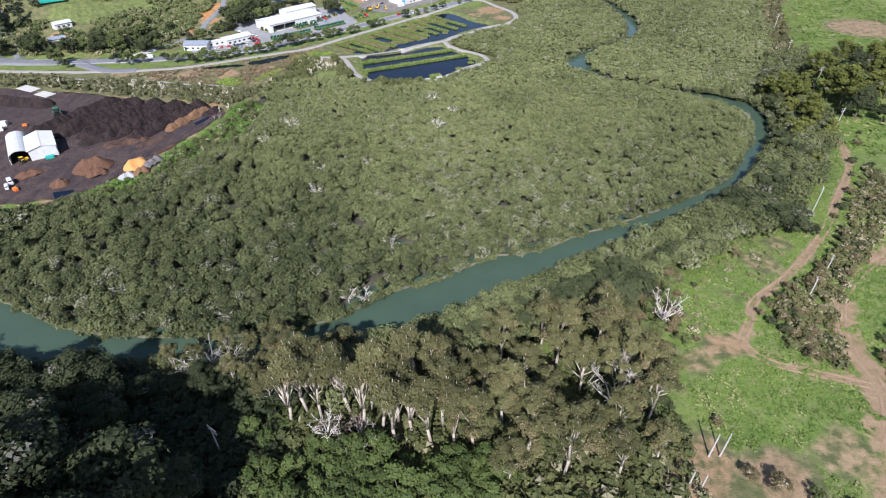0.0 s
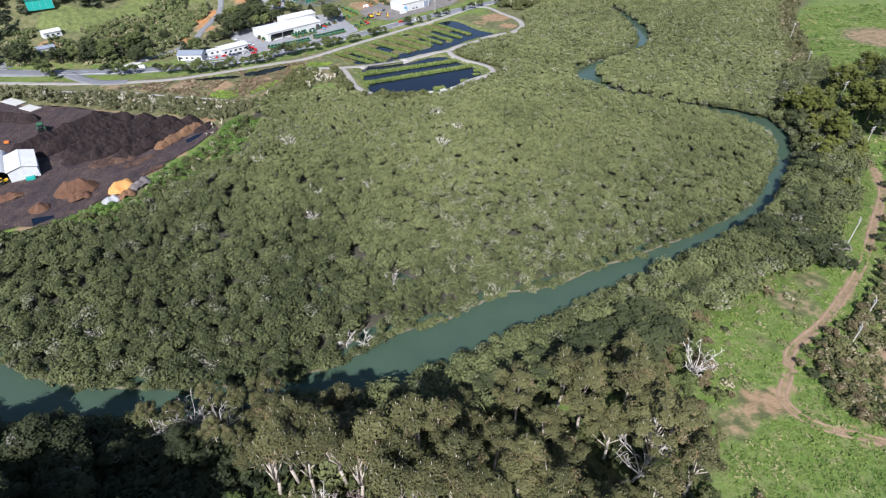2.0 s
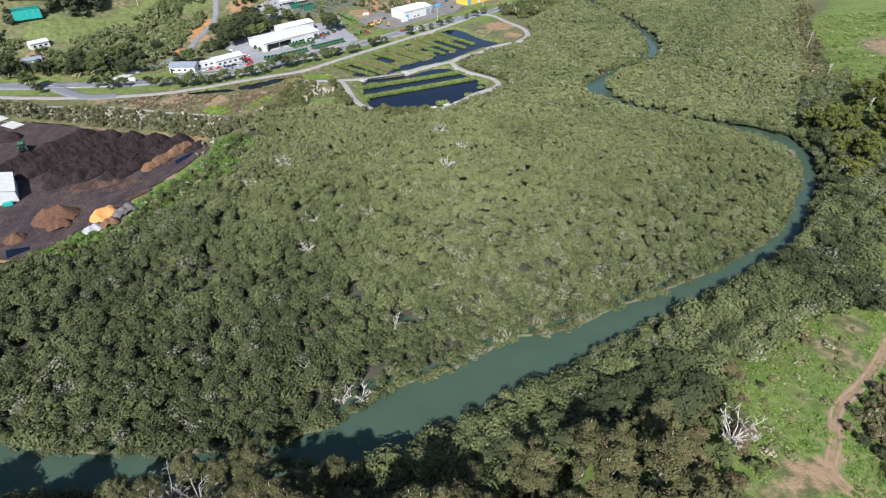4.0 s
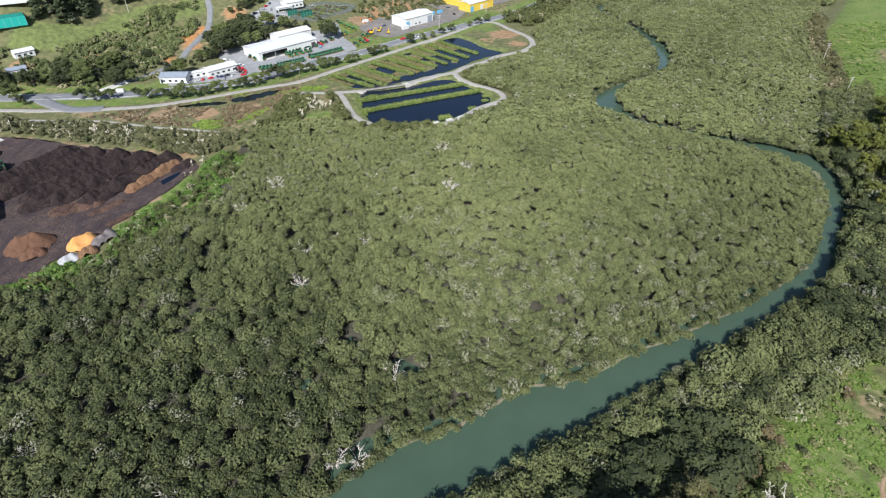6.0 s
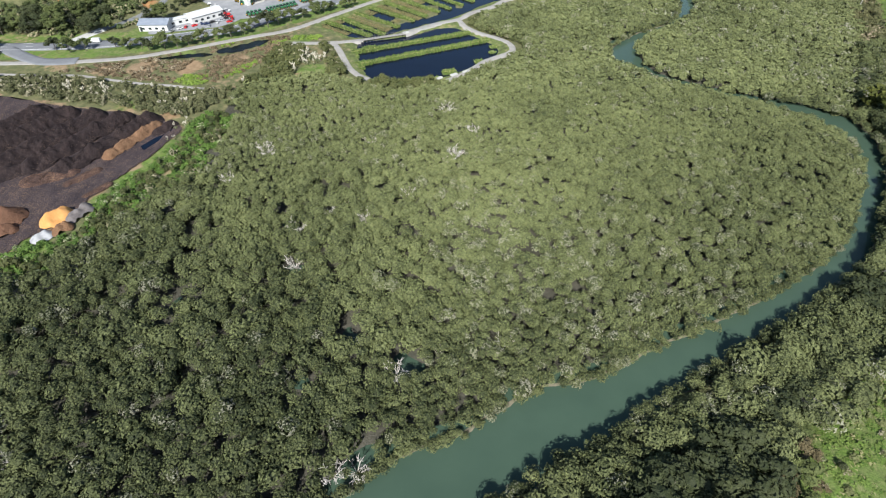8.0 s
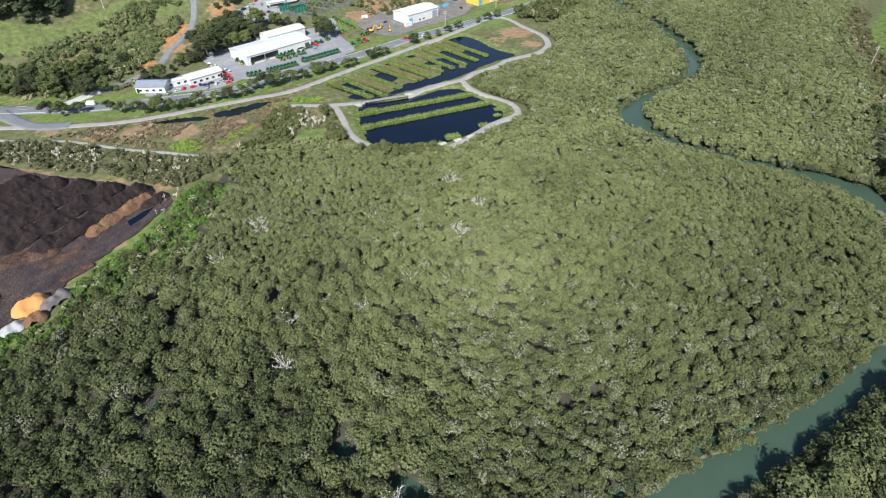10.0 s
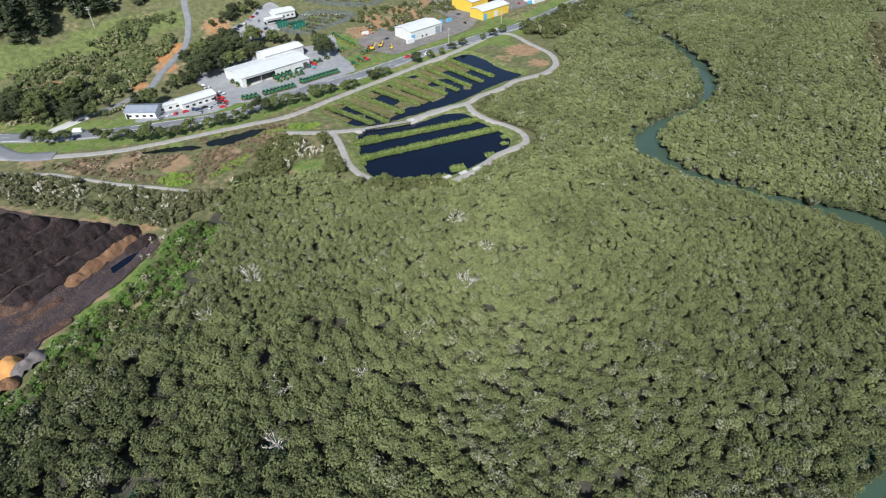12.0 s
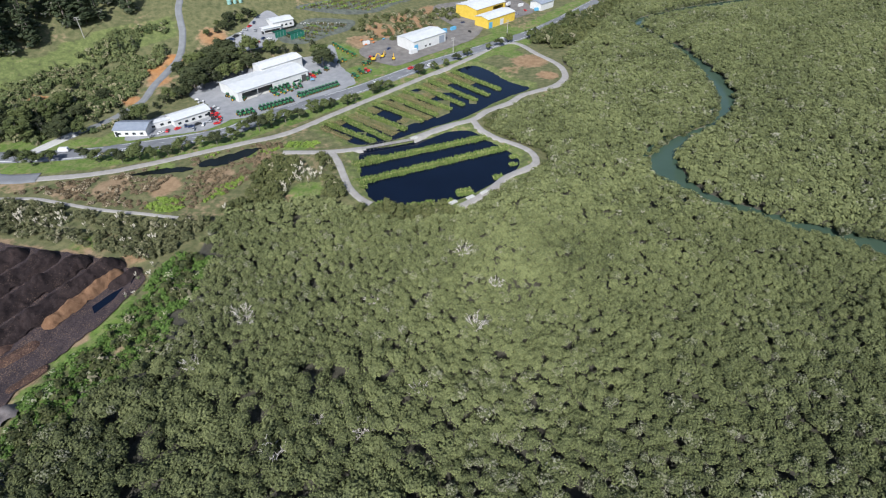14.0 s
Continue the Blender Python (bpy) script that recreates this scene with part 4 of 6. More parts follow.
copse = [grow("copse_tree", 7.5 + i, 3.8, 1.0, 24, 1.6, DARK_LEAF if i != 1 else BUSH_LEAF, DARK_BARK, "dense evergreen tree in the copse behind the sheds", "tree", G, 115 + i, 0.2, 4) for i in range(3)]
spots = [(-75, 392, 1.1), (-141, 328, 0.8), (-147, 327, 0.7), (-130, 360), (-133, 376), (-126, 369), (-122, 384), (-115, 377), (-121, 366), (-134, 352, 0.6), (-113, 396), (-92, 406, 0.8), (-128, 379), (-118, 388), (-132, 366), (-126, 376), (-136, 366, 0.7), (-108, 390), (-124, 391), (-104, 400, 0.8), (-98, 404, 0.7), (-130, 371), (-119, 371), (-84, 412, 0.7), (-139, 346, 0.5), (-136, 350, 0.5), (-141, 341, 0.5), (-133, 355, 0.6), (-140, 352, 0.6), (-139, 358, 0.7), (-141, 372, 0.8), (-138, 379, 0.7), (-136, 384, 0.7), (-130, 385, 0.8), (-127, 363, 0.8), (-134, 362, 0.8), (-112, 384, 0.9), (-137, 404, 0.5), (-133, 408, 0.5), (-130, 412, 0.5), (-134, 413, 0.5), (-127, 417, 0.5), (-130, 419, 0.5), (-124, 421, 0.5), (-127, 425, 0.5), (-122, 427, 0.5), (-119, 428, 0.5)]
spots += [(-212, 312), (-206, 308), (-200, 311), (-194, 308), (-188, 313), (-182, 310), (-218, 306), (-225, 304), (-186, 320), (-178, 318), (-172, 322, 0.8), (-180, 328), (-190, 326), (-240, 300), (-205, 290), (-198, 286, 0.8), (-168, 312, 0.7), (-162, 316, 0.6), (-160, 326, 0.6), (-170, 331, 0.7), (-178, 337, 0.8), (-186, 333, 0.8), (-196, 318), (-200, 325), (-158, 340, 0.5), (-166, 346, 0.5), (-182, 350, 0.6)]
plant(copse, spots, 118, 0.85, 1.2)
G = "pines on the hill"
pine = [grow("pine_tree", 15 + 2 * i, 3.6, 1.0, 40, 1.8, PINE_LEAF, DARK_BARK, "dark conical pine on the hillside", "tree", G, 120 + i, 0.3, 2, 0.02, NEEDLE, True) for i in range(2)]
spots = [(-216, 370), (-206, 372), (-211, 380), (-203, 384), (-199, 391), (-191, 392, 0.7), (-188, 400), (-180, 404), (-178, 412), (-172, 419), (-222, 382), (-214, 390), (-206, 399), (-198, 406), (-189, 414), (-213, 361), (-220, 364), (-228, 374), (-184, 370, 0.6), (-167, 386, 0.4), (-172, 382, 0.4), (-152, 386, 0.35), (-226, 388), (-219, 398), (-210, 408), (-201, 416), (-192, 424), (-182, 424), (-232, 362), (-240, 372), (-228, 400), (-139, 373, 0.5), (-205, 424), (-196, 434), (-220, 412), (-224, 356, 0.8), (-172, 430), (-162, 434), (-208, 345, 0.8), (-203, 350, 0.8), (-213, 352), (-206, 357), (-216, 344, 0.8), (-241, 326), (-246, 318), (-247, 332), (-252, 324), (-238, 340, 0.8)]
rs = np.random.RandomState(122)
spots += [(-245 + 40 * rs.rand(), 362 + 60 * rs.rand(), 1.1) for _ in range(40)] + [(-215 + 30 * rs.rand(), 392 + 40 * rs.rand(), 1.1) for _ in range(14)]
pine_hill = np.array([(-330, 345), (-214, 352), (-208, 362), (-205, 373), (-205, 385), (-198, 390), (-188, 398), (-179, 407), (-174, 418), (-174, 500), (-330, 500)], float)
spots = [q for q in spots if q[0] < -236 or inside(np.array(q[0]), np.array(q[1]), pine_hill) or (len(q) > 2 and q[2] < 0.5)]
plant(pine, spots, 121, 0.95, 1.3)

# dead trees over the flat
snags = [dead_tree("dead_tree", 4.6 + 0.5 * i, 3.0, "bleached dead tree standing among the mangroves", 130 + i, limbs=12) for i in range(3)]
plant(snags, [(-15, 128, 1.15), (-43.5, 161.5), (-27.5, 179.5), (-21, 108, 0.85), (-24, 136, 0.8), (-30, 219), (-38, 182, 0.8), (-34, 187, 0.8), (-16, 190), (-45, 174, 0.9), (-25, 107), (18, 138, 0.7), (8, 137, 0.7), (-62, 211), (4, 226), (-2, 210), (-5, 240), (-70, 196), (-64, 214, 0.9), (-86, 108, 0.8), (-55, 100, 0.8), (-108, 112, 0.8), (86, 141, 0.9), (80, 136, 0.8), (48, 245, 0.7)], 131, 0.85, 1.1)
big_dead = [dead_tree("dead_tree", 12.5, 4.6, "tall bleached dead tree above rusty scrub", 136, limbs=13, fine=0.62), dead_tree("dead_tree", 9.0, 5.0, "grey leafless tree leaning over the river bank", 137, GREY_TWIG, 13)]
plant(big_dead, [(52, 92), (-53, 84, 0.9), (-56, 80, 0.7), (-47, 82, 1.0), (38, 74, 1.2), (34, 70, 1.3), (-22, 62, 0.8), (-16, 60, 0.8)], 138, 0.9, 1.1)

PINK_TWIG = plain("mauve_twigs", (0.26, 0.20, 0.19), (0.42, 0.33, 0.31), 0.8, 0.9, 0.1, 0.01)
brush = [dead_tree("leafless_shrub", 6.0 + i, 3.6, "leafless mauve-grey brush between pale eucalypt trunks", 140 + i, PINK_TWIG, 16, "leafless brush below the eucalypts") for i in range(2)]
plant(brush, [(-20.5, 64, 0.6), (-17, 65.5, 0.5), (-24, 65.5, 0.6), (-18.5, 62, 0.55), (-14, 62, 0.5), (-21, 60.5, 0.5), (1, 58, 0.6), (-9, 59, 0.5), (-23, 63, 0.5)], 142, 0.85, 1.15)

# ---- low scrub as joined meshes ----
SCRUB_SHAPE = domes(1, 10, cut=-0.5, seed=21, lumps=0.45, tufts=48, tuft_size=0.3)


def thicket(name, outline, gap, top, spread, mat, label, seed, pale_share, keep=1.0, low=0.0):
    x0, y0 = np.min(outline, 0)
    x1, y1 = np.max(outline, 0)
    x, y = places(x0, x1, y0, y1, gap, seed)
    rs = np.random.RandomState(seed + 1)
    ok = inside(x, y, np.array(outline, float)) & (rs.rand(len(x)) < keep) & (wobble(x, y, 9.0) >= low)
    for line, w in ((road_line, 8.0), (drive_line, 5.5), (mid_path_east, 4.0), (mid_path, 4.0), (ring_path, 3.6), (ring_path_west, 3.2), (marsh_path, 2.5)):
        ok &= near(x, y, smooth_line(line, 6.0)) > w
    ok &= np.hypot(x + 61, (y - 277) * 0.8) > 6.5 + 2.5 * wobble(x, y, 5.0)
    for pond in (POND_LOW, POND_HIGH, *DITCHES):
        ok &= ~inside(x, y, pond)
    return stand(name, SCRUB_SHAPE, x[ok], y[ok], top, spread, mat, label, "scrub", seed + 2, pale_share, 1.5)


DITCHES = [np.array(q, float) for q in ([(-128, 283), (-123, 288.5), (-114, 291.5), (-105, 291.5), (-106, 287.5), (-112, 285)], [(-105, 290), (-104, 297), (-95, 303), (-90, 307), (-83, 306), (-86, 300), (-94, 292)])]
marsh_path = [(-190, 270), (-164, 269), (-152, 269), (-140, 266), (-127, 263), (-113, 261), (-99, 259)]
thicket("scrub", [(-280, 268), (-200, 259), (-142, 247), (-117, 242), (-98, 236), (-92, 243), (-88, 258), (-96, 259), (-113, 261), (-127, 262), (-140, 265), (-164, 268), (-200, 272), (-280, 280)], 2.0, 1.9, 1.25, foliage("marsh_scrub_leaves", (0.055, 0.062, 0.026), (0.205, 0.200, 0.098), (0.40, 0.36, 0.25)), "tangled olive scrub with cream pampas plumes", 200, 0.25, 0.85, 0.12)
thicket("scrub", [(-98, 260), (-84, 275), (-79, 292), (-68, 301), (-58, 303), (-52, 292), (-48, 280), (-43, 270), (-52, 271), (-66, 269), (-80, 264), (-88, 257)], 2.0, 2.8, 1.45, SCRUB, "dense evergreen scrub with pale pampas beside the pond", 204, 0.1, low=0.15)
thicket("marsh_growth", [(-165, 270), (-127, 264), (-99, 260), (-85, 277), (-79, 293), (-68, 302), (-80, 312), (-99, 303), (-117, 293), (-150, 280)], 1.5, 0.7, 0.8, foliage("marsh_leaves", (0.075, 0.055, 0.030), (0.27, 0.205, 0.125), (0.46, 0.40, 0.28)), "low rusty-brown marsh growth in the wet ground", 208, 0.5, 0.65, 0.3)
thicket("paddock_edge_scrub", [(146, 244), (158, 262), (168, 284), (184, 316), (204, 362), (218, 398), (232, 424), (250, 446), (262, 456), (256, 440), (240, 416), (228, 392), (216, 360), (198, 318), (180, 284), (166, 258), (152, 240)], 2.4, 3.2, 1.7, foliage("paddock_edge_leaves", (0.038, 0.046, 0.018), (0.165, 0.155, 0.070), (0.34, 0.27, 0.19)), "mixed olive and brown scrub between mangroves and pasture", 280, 0.2, 0.85, 0.2)
LUSH = foliage("lush_marsh_leaves", (0.10, 0.16, 0.025), (0.27, 0.36, 0.07), (0.4, 0.38, 0.2))
for k, outline in enumerate(([(-84, 303), (-74, 312), (-62, 312), (-64, 304), (-76, 298)], [(-113, 262.5), (-100, 262), (-101, 270), (-110, 271)], [(-104, 297), (-96, 304), (-88, 308), (-92, 310), (-104, 303), (-112, 296)], [(-93, 268), (-86, 277), (-84, 286), (-90, 280), (-96, 270)])):
    thicket("marsh_grass", outline, 1.2, 0.6, 0.7, LUSH, "bright green grass in the wet marsh ground", 270 + 4 * k, 0.05, 0.85)
thicket("hill_scrub", [(-260, 300), (-190, 303), (-165, 306), (-160, 315), (-148, 330), (-146, 350), (-150, 380), (-158, 408), (-178, 395), (-190, 368), (-208, 340), (-260, 318)], 2.1, 2.0, 1.35, foliage("hill_leaves", (0.044, 0.066, 0.022), (0.195, 0.215, 0.085), (0.40, 0.34, 0.22)), "mixed green and tawny scrub covering the hill slope", 212, 0.35, low=0.22)
thicket("hill_scrub", [(-330, 300), (-262, 300), (-262, 320), (-236, 352), (-226, 400), (-200, 440), (-170, 470), (-176, 492), (-330, 492)], 3.2, 3.4, 2.2, DARKLEAF, "dark bush on the far hillside", 216, 0.05, low=0.3)
thicket("bank_scrub", [(-68, 440), (-45, 432), (-42, 428), (-20, 462), (0, 480), (0, 500), (-40, 480), (-62, 458)], 3.4, 2.0, 1.7, SCRUB, "dry scrub on the cut bank behind the sheds", 220, 0.3, 0.55)
thicket("yard_edge_scrub", [(-150, 150), (-128, 155), (-119, 166), (-111, 179), (-105, 194), (-98.5, 207), (-94.5, 222), (-94.5, 232), (-91, 241), (-81, 240), (-80, 222), (-82, 205), (-90, 190), (-98, 174), (-109, 156), (-128, 149), (-150, 144)], 1.5, 1.0, 0.9, foliage("verge_leaves", (0.050, 0.094, 0.018), (0.165, 0.255, 0.056), (0.42, 0.40, 0.28)), "green weeds and pale grass plumes edging the yard", 224, 0.12, 0.9, 0.22)
thicket("yard_edge_bushes", [(-150, 147), (-128, 152), (-117, 163), (-108, 178), (-102, 192), (-95, 207), (-91, 222), (-89, 240), (-82, 240), (-80, 222), (-82, 205), (-90, 190), (-98, 174), (-109, 156), (-128, 149), (-150, 144)], 2.3, 1.9, 1.2, SCRUB, "olive shrubs where the yard verge meets the mangroves", 276, 0.12, 0.75, 0.4)
thicket("pond_edge_bushes", [(-38, 270), (-27, 266), (-12, 267), (0, 267), (10, 278), (22, 289), (30, 298), (28, 308), (15, 316), (6, 325), (4, 331), (10, 337), (22, 347), (44, 362), (52, 376), (60, 380), (50, 360), (38, 348), (26, 336), (17, 327), (22, 319), (31, 309), (34, 297), (24, 285), (11, 274), (0, 263), (-12, 255), (-27, 253), (-43, 258)], 1.9, 2.2, 1.25, SCRUB, "bushes along the outer edge of the pond path", 228, 0.12)
thicket("bank_thicket", [(38, 432), (50, 424), (62, 428), (72, 444), (96, 492), (120, 540), (100, 545), (78, 505), (52, 462)], 3.0, 4.2, 2.0, SCRUB, "roadside thicket between road and mangroves", 232, 0.12)
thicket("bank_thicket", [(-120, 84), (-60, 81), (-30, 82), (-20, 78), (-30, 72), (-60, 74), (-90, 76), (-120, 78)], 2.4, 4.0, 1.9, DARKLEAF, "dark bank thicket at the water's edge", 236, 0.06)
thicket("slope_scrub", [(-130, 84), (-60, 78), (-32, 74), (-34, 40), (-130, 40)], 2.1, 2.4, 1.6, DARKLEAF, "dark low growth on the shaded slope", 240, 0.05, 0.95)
thicket("slope_scrub", [(-34, 80), (0, 92), (30, 104), (46, 104), (50, 86), (46, 50), (10, 44), (-34, 46)], 2.4, 1.9, 1.5, SCRUB, "dry brush and scrub below the eucalypts", 244, 0.2, 0.7)
thicket("paddock_weeds", [(52, 84), (60, 100), (70, 116), (80, 124), (92, 132), (100, 124), (88, 112), (76, 102), (66, 92)], 2.2, 0.6, 0.9, foliage("weed_leaves", (0.09, 0.10, 0.035), (0.20, 0.21, 0.09), (0.4, 0.35, 0.25)), "rank weeds in the rough pasture", 248, 0.2, 0.28)

rust = [grow("rusty_scrub_tree", 4.5 + i, 2.4, 0.4, 16, 1.1, RUST_LEAF if i else BUSH_LEAF, DARK_BARK, "dry rusty-brown scrub tree beside the dead tree", "tree", "rusty scrub round the dead tree", 150 + i, 0.12, 3) for i in range(2)]
thicket("track_scrub", [(79, 84), (82, 100), (90, 106), (103, 115), (117, 129), (131, 149), (145, 165), (153, 175), (150, 155), (130, 130), (114, 116), (102, 103), (93, 90), (90, 80)], 1.9, 1.5, 1.1, foliage("track_scrub_leaves", (0.045, 0.052, 0.020), (0.175, 0.165, 0.070), (0.40, 0.34, 0.24)), "tangled brown and green scrub between the farm tracks", 252, 0.3, 0.8, 0.15)
plant(rust, [(49, 90), (55, 94), (51, 97), (47, 95), (56, 100), (53, 104), (57, 106), (49, 101), (45, 98), (60, 110), (56, 88, 0.7), (50, 85, 0.7), (62, 115, 0.8), (46, 90, 0.8)], 152, 0.8, 1.15)
GRASS_TUFT = domes(1, 8, cut=-0.2, seed=23, lumps=0.5, tufts=16, tuft_size=0.4, core=0.5, up=0.6)
PASTURE = foliage("pasture_blades", (0.050, 0.095, 0.017), (0.17, 0.235, 0.050), (0.32, 0.28, 0.15))


def pasture(name, outline, gap, size, seed, label):
    outline = np.array(outline, float)
    x, y = places(*outline.min(0)[:1], *outline.max(0)[:1], outline.min(0)[1], outline.max(0)[1], gap, seed)
    rs = np.random.RandomState(seed)
    grass, bare, mud, ochre = cover_at(x, y)
    ok = inside(x, y, outline) & (grass - 0.9 * bare + 0.5 * (wobble(x, y, 4.0) - 0.5) > 0.3) & (near(x, y, EAST_LAND[:24]) > 12) & (rs.rand(len(x)) < 0.8)
    x, y = x[ok], y[ok]
    n = len(x)
    r = size * rs.uniform(0.5, 1.4, n)
    v, f, a = scatter(GRASS_TUFT, x, y, land(x, y), r, r * rs.uniform(0.25, 0.55, n), 0.7 * wobble(x, y, 11.0) + 0.35 * rs.rand(n), np.where(rs.rand(n) < 0.3 * wobble(x, y + 20, 14.0), 0.7, 0.15 * rs.rand(n)), seed)
    return tagged(new(name, mesh_of(name, v, f, PASTURE, False, a)), label, "grass", kind="stuff")


pasture("pasture_grass", [(48, 48), (120, 48), (150, 120), (150, 190), (110, 170), (60, 112)], 1.15, 0.7, 260, "rough tufted green pasture beside the farm track")
pasture("pasture_grass", [(150, 180), (200, 190), (300, 300), (300, 420), (225, 420), (170, 290)], 2.8, 1.6, 264, "bright green far pasture")


# pampas grass round the clearing, along the marsh and on the yard edge
def pampas(seed):
    """An arching tussock with a sheaf of feathery cream plumes."""
    rs = np.random.RandomState(seed)
    thing = new("pampas_grass")
    bm = bmesh.new()
    for k in range(34):
        a, lean, l = rs.rand() * 6.28, rs.uniform(0.3, 1.1), rs.uniform(1.1, 1.9)
        o, w = Vector((math.cos(a), math.sin(a), 0)), Vector((-math.sin(a), math.cos(a), 0)) * 0.07
        p = [Vector((0, 0, -0.1)) + o * 0.15, o * (0.45 * lean) + Vector((0, 0, l * 0.6)), o * (1.25 * lean) + Vector((0, 0, l * 0.55))]
        v = [bm.verts.new(q) for q in (p[0] - w, p[0] + w, p[1] + w, p[1] - w, p[2])]
        bm.faces.new(v[:4])
        bm.faces.new((v[3], v[2], v[4]))
    part("tussock", bm, TUSSOCK, thing, "arching grey-green blades")
    for k in range(6):
        a, r = rs.rand() * 6.28, rs.uniform(0.1, 0.7)
        top = Vector((math.cos(a) * r, math.sin(a) * r, rs.uniform(1.7, 2.6)))
        bm = rod((top.x * 0.3, top.y * 0.3, 0), top, 0.02, 0.015, 4)
        tip = top + Vector((top.x * 0.25, top.y * 0.25, 0.8))
        rod(top, top.lerp(tip, 0.45), 0.05, 0.19, 6, bm)
        rod(top.lerp(tip, 0.45), tip, 0.19, 0.03, 6, bm)
        part("plume", bm, PLUME, thing, "feathery cream plume")
    return tagged(thing, "pampas grass tussock with tall cream plumes", "pampas grass", "pampas grass at the wet margins")


TUSSOCK = plain("tussock_blades", (0.10, 0.13, 0.05), (0.22, 0.23, 0.11), 0.7, 0.7, 0.1, 0.01)
PLUME = plain("cream_plume", (0.46, 0.42, 0.33), (0.62, 0.57, 0.47), 0.5, 0.95, 0.08, 0.03)
rs = np.random.RandomState(300)
spots = []
for cx, cy, wx, wy, count in ((-63, 285, 7, 5, 30), (-69, 278, 3, 6, 8), (-79, 263.5, 7, 2, 9), (-147, 256, 14, 3, 16), (-126, 252.5, 12, 3, 10), (-106, 250, 9, 6, 8), (-178, 260, 18, 4, 8), (-97, 229, 2, 8, 5)):
    spots += [(cx + wx * rs.uniform(-1, 1), cy + wy * rs.uniform(-1, 1)) for _ in range(count)]
plant([pampas(301 + i) for i in range(3)], spots, 305, 0.6, 1.15)

# ---- ponds ----
REED = foliage("reed_leaves", (0.050, 0.082, 0.020), (0.165, 0.220, 0.055), (0.34, 0.34, 0.14), 0.25, 0.1)
RUSH = foliage("rusty_rush_leaves", (0.070, 0.075, 0.028), (0.205, 0.185, 0.080), (0.30, 0.22, 0.12), 0.25, 0.1)
CONCRETE = plain("concrete", (0.42, 0.41, 0.38), (0.56, 0.55, 0.52), 1.2, 0.85, 0.1, 0.005)
TIMBER = plain("grey_timber", (0.10, 0.09, 0.08), (0.18, 0.16, 0.14), 0.7, 0.85, 0.08, 0.005)
STEEL = plain("galvanised_steel", (0.42, 0.43, 0.44), (0.55, 0.56, 0.57), 0.6, 0.45, 0.1, 0.002, 0.6)
WHITE_PAINT = plain("white_paint", (0.56, 0.56, 0.55), (0.66, 0.66, 0.65), 0.8, 0.6, 0.1, 0.002)


def reed_row(a, b, width, height, seed, label, water=0.4, leaf=None):
    """A planted row of reeds: upright blades on a low muddy bank, ragged at its edges."""
    rs = np.random.RandomState(seed)
    a, b = np.array(a, float), np.array(b, float)
    long = np.linalg.norm(b - a)
    d = (b - a) / long
    side = np.array([-d[1], d[0]])
    n = int(long * width * 11)
    s, o = rs.rand(n) * long, rs.uniform(-0.5, 0.5, n)
    o *= width * (0.75 + 0.4 * wobble(s, s * 0 + seed * 13.0, 3.0))
    p = a + s[:, None] * d + o[:, None] * side
    h = height * rs.uniform(0.6, 1.15, n)
    w = rs.uniform(0.14, 0.34, n)
    turn = rs.rand(n) * math.pi
    q = np.stack([np.cos(turn), np.sin(turn), 0 * turn], 1) * w[:, None]
    foot = np.column_stack([p, np.full(n, water - 0.1)])
    tip = foot + np.column_stack([rs.uniform(-0.5, 0.5, (n, 2)), h])
    v = np.stack([foot - q, foot + q, tip + q * 0.8, tip - q * 0.8], 1).reshape(-1, 3)
    f = np.arange(4 * n).reshape(-1, 4)
    tint = np.repeat(rs.uniform(0.1, 0.8, n), 4)
    pale = np.repeat(np.where((rs.rand(n) < 0.06) | (np.abs(o) < 0.07 * width), 0.55, 0.0), 4)
    thing = new("reed_bed")
    leaves = new("reeds", mesh_of("reeds", v, f, leaf or REED, False, {"tint": tint, "pale": pale}))
    leaves.parent = thing
    k = max(3, int(long / 3))
    rows = []
    for i in range(k + 1):
        c = a + d * long * i / k
        ww = width * (0.42 + 0.1 * rs.rand())
        for oo, zz in ((-1.15, -0.4), (-0.8, 0.12), (0.8, 0.12), (1.15, -0.4)):
            rows.append((*(c + side * oo * ww), water + zz))
    j = (np.arange(k)[:, None] * 4 + np.arange(3)).ravel()
    bank = new("bank", mesh_of("bank", np.array(rows), np.stack([j, j + 1, j + 5, j + 4], 1)[:, ::-1], plain("reed_mud", (0.07, 0.08, 0.03), (0.14, 0.13, 0.06), 1.0, 0.9, 0.2, 0.05) if seed == 300 else bpy.data.materials["reed_mud"], True))
    bank.parent = thing
    return tagged(thing, label, "reeds", "reed rows in the ponds")


reed_row((-49, 294), (8, 320), 4.2, 1.05, 300, "long row of green reeds crossing the lower pond")
reed_row((-44, 282.5), (15, 311), 4.2, 1.05, 301, "long row of yellow-green reeds across the lower pond")
reed_lines = [((-70, 324), (-48, 308)), ((-64, 331), (-40, 314)), ((-58, 337), (-34, 315.5)), ((-52, 344), (-28, 325)), ((-45, 351.5), (-21, 333)), ((-38, 359), (-15, 339)), ((-32, 365.5), (-9, 345)), ((-26, 372), (-3, 350)), ((-20, 378.5), (3, 355)), ((-14, 385), (9, 361)), ((-8, 391), (15, 368))]
for i, (a, b) in enumerate(reed_lines):
    reed_row(a, b, 2.9, 1.05, 302 + i, "slanting row of green reeds in the upper pond")
